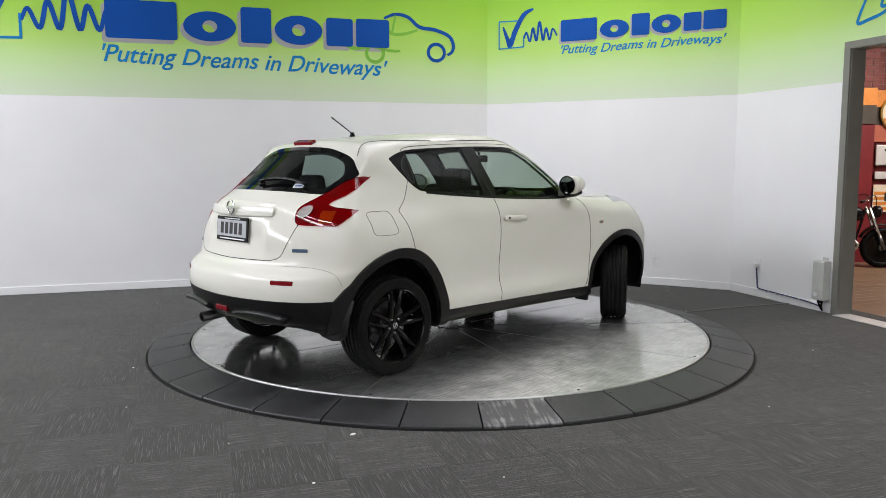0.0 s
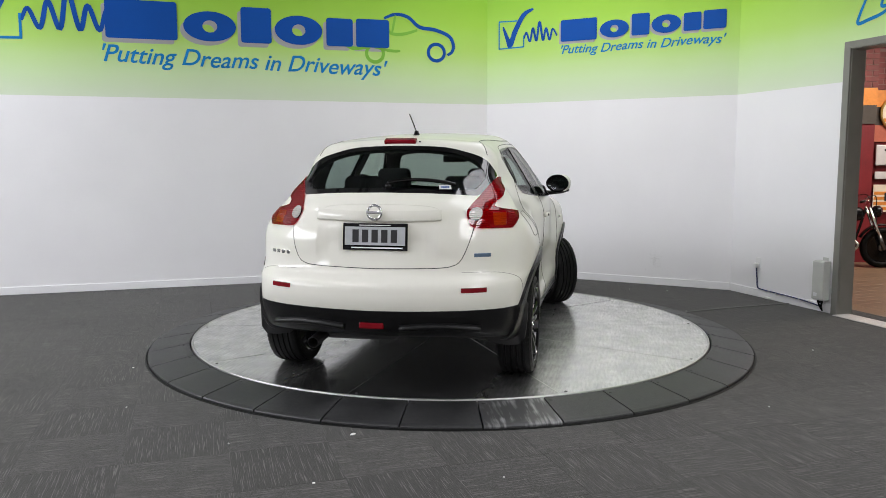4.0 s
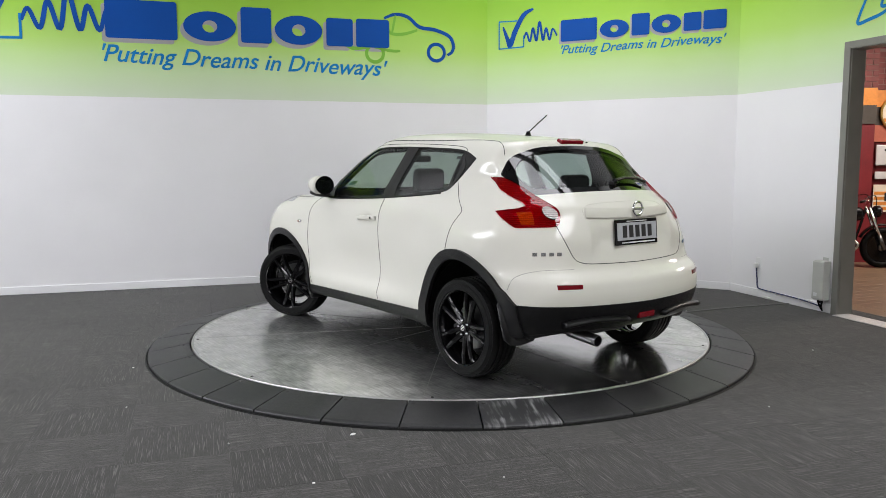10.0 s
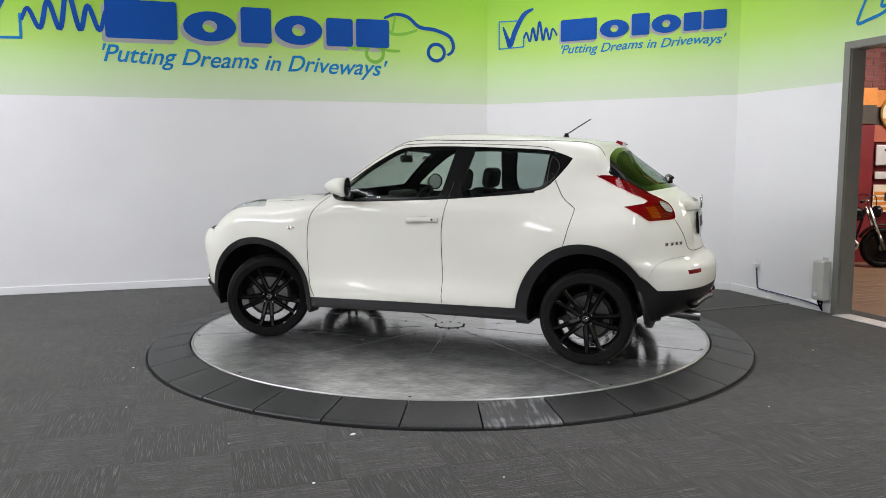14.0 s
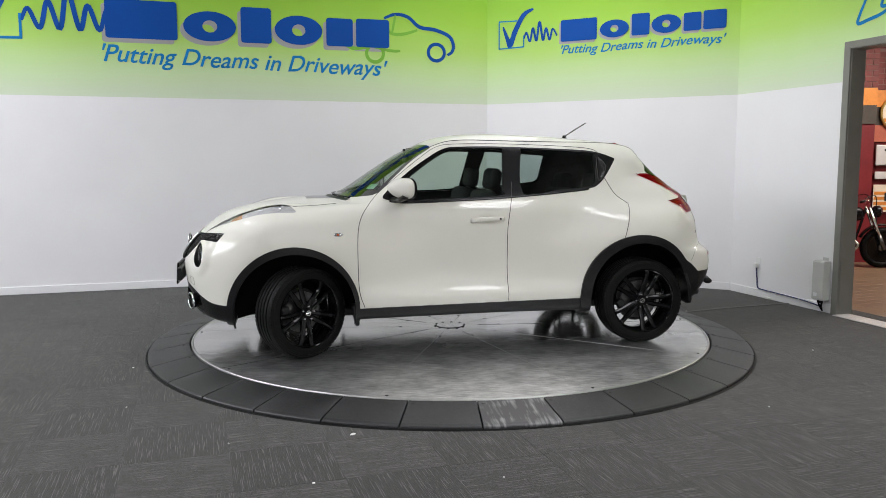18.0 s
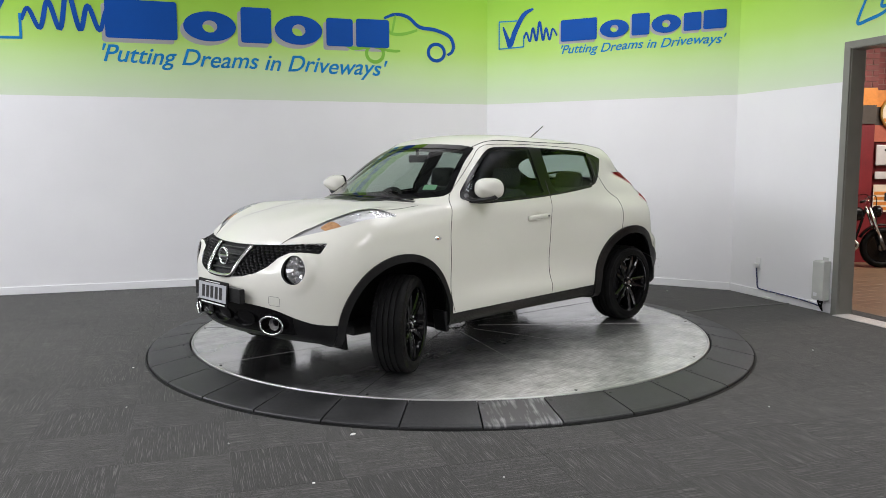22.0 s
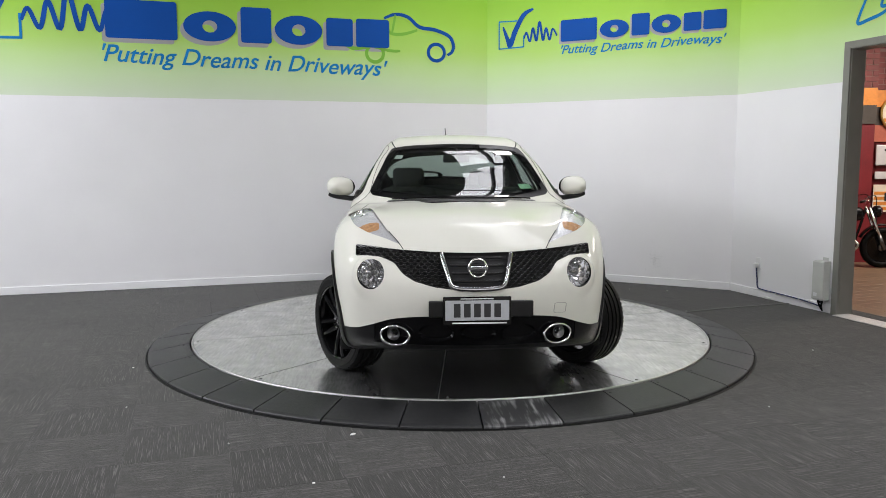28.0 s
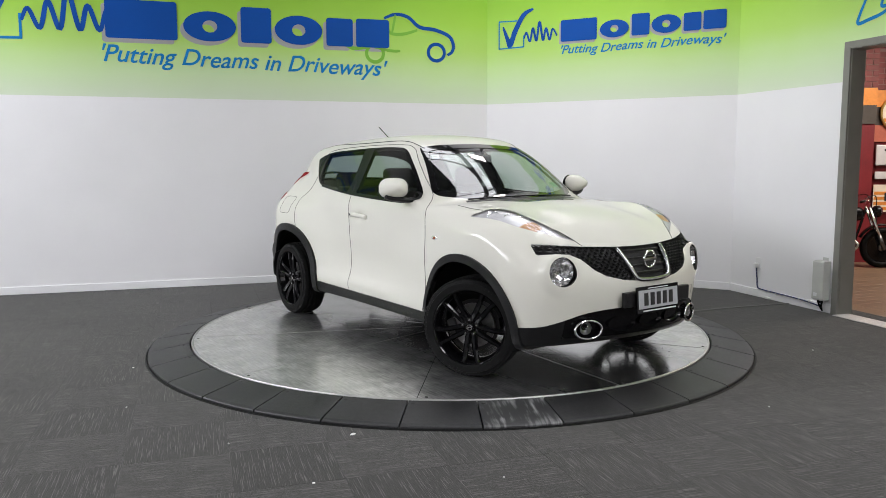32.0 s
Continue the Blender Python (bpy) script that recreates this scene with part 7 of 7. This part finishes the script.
# signs on the back wall
sg = empty("round_sign", pose(6.47, BACK_Y - 0.05, 2.13, 90, 0, 0), "round cream and orange sign with a gold rim on the wall", "sign")
part("rim", lathe([(0.21, 0.0), (0.215, 0.02), (0.24, 0.02), (0.245, 0.0)], 40, "z"), mat("sign_gold", (0.48, 0.33, 0.10), 0.3, 0.8), sg, "gold rim")
part("face", lathe([(0.0, 0.008), (0.213, 0.008)], 40, "z"), CREAM, sg)
part("orange_stripe", box(0.38, 0.05, 0.004, (0, -0.10, 0.010)), ORANGE, sg)
part("lettering_bar", box(0.30, 0.06, 0.004, (0.02, 0.0, 0.010)), INK, sg)
sg = empty("embossed_plate_sign", pose(6.455, BACK_Y - 0.04, 1.53, 90, 0, 0), "pale embossed metal sign with dark bars", "sign")
part("plate", box(0.50, 0.30, 0.02, (0, 0, 0), 0.02), PALE, sg)
for k in range(3):
    part("lettering_bar", box(0.30 - 0.05 * k, 0.035, 0.004, (0.02, 0.07 - 0.075 * k, 0.011)), INK, sg)
sg = empty("narrow_plate_sign", pose(6.455, BACK_Y - 0.04, 1.235, 90, 0, 0), "narrow pale metal sign", "sign")
part("plate", box(0.50, 0.11, 0.02, (0, 0, 0), 0.01), PALE, sg)
sg = empty("poster", pose(6.50, BACK_Y - 0.04, 0.90, 90, 0, 0), "orange and cream striped poster with black bars", "poster")
part("sheet", box(0.60, 0.40, 0.008, (0, 0, 0), 0.002), CREAM, sg)
for k in range(4):
    part("stripe", box(0.58, 0.045, 0.004, (0, -0.15 + 0.075 * k, 0.005)), ORANGE, sg)
for k in range(3):
    part("lettering_bar", box(0.07, 0.12, 0.004, (-0.10 + 0.10 * k, 0.02, 0.0075)), INK, sg)


# motorcycle, seen from its front quarter
def motorcycle(m):
    bike = empty("motorcycle", m, "black vintage motorcycle with chrome forks parked on the wood floor", "motorcycle")
    for x, nm in ((0.70, "front_wheel"), (-0.70, "rear_wheel")):
        w = part(nm, lathe([(0.235, -0.05), (0.27, -0.066), (0.31, -0.05), (0.325, 0.0), (0.31, 0.05), (0.27, 0.066), (0.235, 0.05)], 48, close=True), RUBBER, bike, "black tyre", smooth=True)
        w.matrix_basis = pose(x, 0, 0.325)
        part("rim", lathe([(0.225, -0.03), (0.238, -0.034), (0.238, 0.034), (0.225, 0.03)], 40, close=True), RIMBLACK, w)
        part("hub", lathe([(0.0, -0.06), (0.05, -0.06), (0.06, -0.03), (0.06, 0.03), (0.05, 0.06), (0.0, 0.06)], 20), STEEL, w, smooth=True)
        for k in range(14):
            a = k * math.pi / 7
            part("spoke", tube([(0.05 * math.cos(a), 0.03, 0.05 * math.sin(a)), (0.228 * math.cos(a + 0.2), 0.0, 0.228 * math.sin(a + 0.2))], 0.003, 5), STEEL, w)
        part("brake_disc", lathe([(0.07, 0.055), (0.14, 0.055), (0.14, 0.06), (0.07, 0.06)], 32, close=True), STEEL, w)
        part("rim_plate", lathe([(0.0, -0.02), (0.23, -0.03), (0.23, 0.03), (0.0, 0.02)], 40), RIMBLACK, w, "black pressed wheel plate")
    for s in (1, -1):
        part("fork_leg", tube([(0.70, s * 0.095, 0.325), (0.60, s * 0.095, 0.60), (0.46, s * 0.095, 0.98)], 0.022, 10), CHROME, bike, "chrome fork leg", smooth=True)
        part("fork_slider", tube([(0.71, s * 0.095, 0.30), (0.625, s * 0.095, 0.53)], 0.030, 10), STEEL, bike, smooth=True)
        part("handlebar", tube(rounded([(0.44, 0, 1.02), (0.44, s * 0.12, 1.05), (0.38, s * 0.28, 1.10), (0.28, s * 0.40, 1.08)], 5, False).tolist(), 0.012, 8), CHROME, bike, "chrome handlebar", smooth=True)
        part("grip", tube([(0.29, s * 0.39, 1.083), (0.21, s * 0.46, 1.07)], 0.019, 8), RUBBER, bike, smooth=True)
        part("brake_cable", tube(rounded([(0.32, s * 0.3, 1.11), (0.50, s * 0.2, 1.16), (0.56, s * 0.1, 0.95), (0.58, s * 0.09, 0.7)], 6, False).tolist(), 0.006, 6), GLOSSBLACK, bike, smooth=True)
        part("exhaust_pipe", tube(rounded([(0.18, s * 0.10, 0.50), (0.30, s * 0.16, 0.36), (0.05, s * 0.20, 0.24), (-0.6, s * 0.22, 0.27)], 6, False).tolist(), 0.026, 10), CHROME, bike, "chrome exhaust", smooth=True)
    part("headlamp", lathe([(0.0, 0.07), (0.08, 0.055), (0.095, 0.03), (0.09, -0.03), (0.04, -0.09), (0.0, -0.10)], 28, "x"), GLOSSBLACK, bike, "round headlamp", smooth=True).matrix_basis = pose(0.60, 0, 0.90)
    part("headlamp_glass", lathe([(0.0, 0.082), (0.06, 0.074), (0.09, 0.04)], 28, "x"), REFLECTOR, bike, "clear headlamp glass", smooth=True).matrix_basis = pose(0.60, 0, 0.90)
    part("front_mudguard", tube([(0.70 + 0.365 * math.cos(a), 0, 0.325 + 0.365 * math.sin(a)) for a in np.linspace(0.4, 2.7, 16)], 0.07, 8, flat=0.25), GLOSSBLACK, bike, "black mudguard", smooth=True)
    part("rear_mudguard", tube([(-0.70 + 0.37 * math.cos(a), 0, 0.325 + 0.37 * math.sin(a)) for a in np.linspace(0.6, 3.0, 16)], 0.08, 8, flat=0.25), GLOSSBLACK, bike, "black mudguard", smooth=True)
    part("fuel_tank", box(0.52, 0.27, 0.22, (0.14, 0, 0.86), 0.09, seg=5), GLOSSBLACK, bike, "black fuel tank", smooth=True)
    part("saddle", box(0.62, 0.26, 0.10, (-0.42, 0, 0.80), 0.045, seg=4), RUBBER, bike, "black saddle", smooth=True)
    part("engine", box(0.40, 0.26, 0.30, (0.02, 0, 0.46), 0.05, seg=3), GLOSSBLACK, bike, "dark engine block", smooth=True)
    for k in range(5):
        part("cooling_fin", box(0.26, 0.32, 0.008, (0.06, 0, 0.55 + 0.028 * k), 0.002), STEEL, bike)
    part("frame_tube", tube(rounded([(0.44, 0, 0.95), (0.32, 0, 0.5), (0.22, 0, 0.24), (-0.3, 0, 0.24), (-0.45, 0, 0.6), (-0.65, 0, 0.72)], 5, False).tolist(), 0.02, 8), GLOSSBLACK, bike, smooth=True)
    part("side_stand", tube([(-0.1, 0.12, 0.28), (-0.02, 0.30, 0.0)], 0.012, 8), GLOSSBLACK, bike)
    return bike


motorcycle(pose(5.285, 4.21, 0.0, 0, 0, -10) @ Matrix.Scale(0.85, 4))


# ---- what turns ----
def motions():
    times = [k * 1.0 for k in range(int(SECONDS) + 1)]
    walk(turntable, [(t, spin(t)) for t in times])
    walk(car, [(t, spin(t) @ pose(*CAR_OFF, 0)) for t in times])


motions()
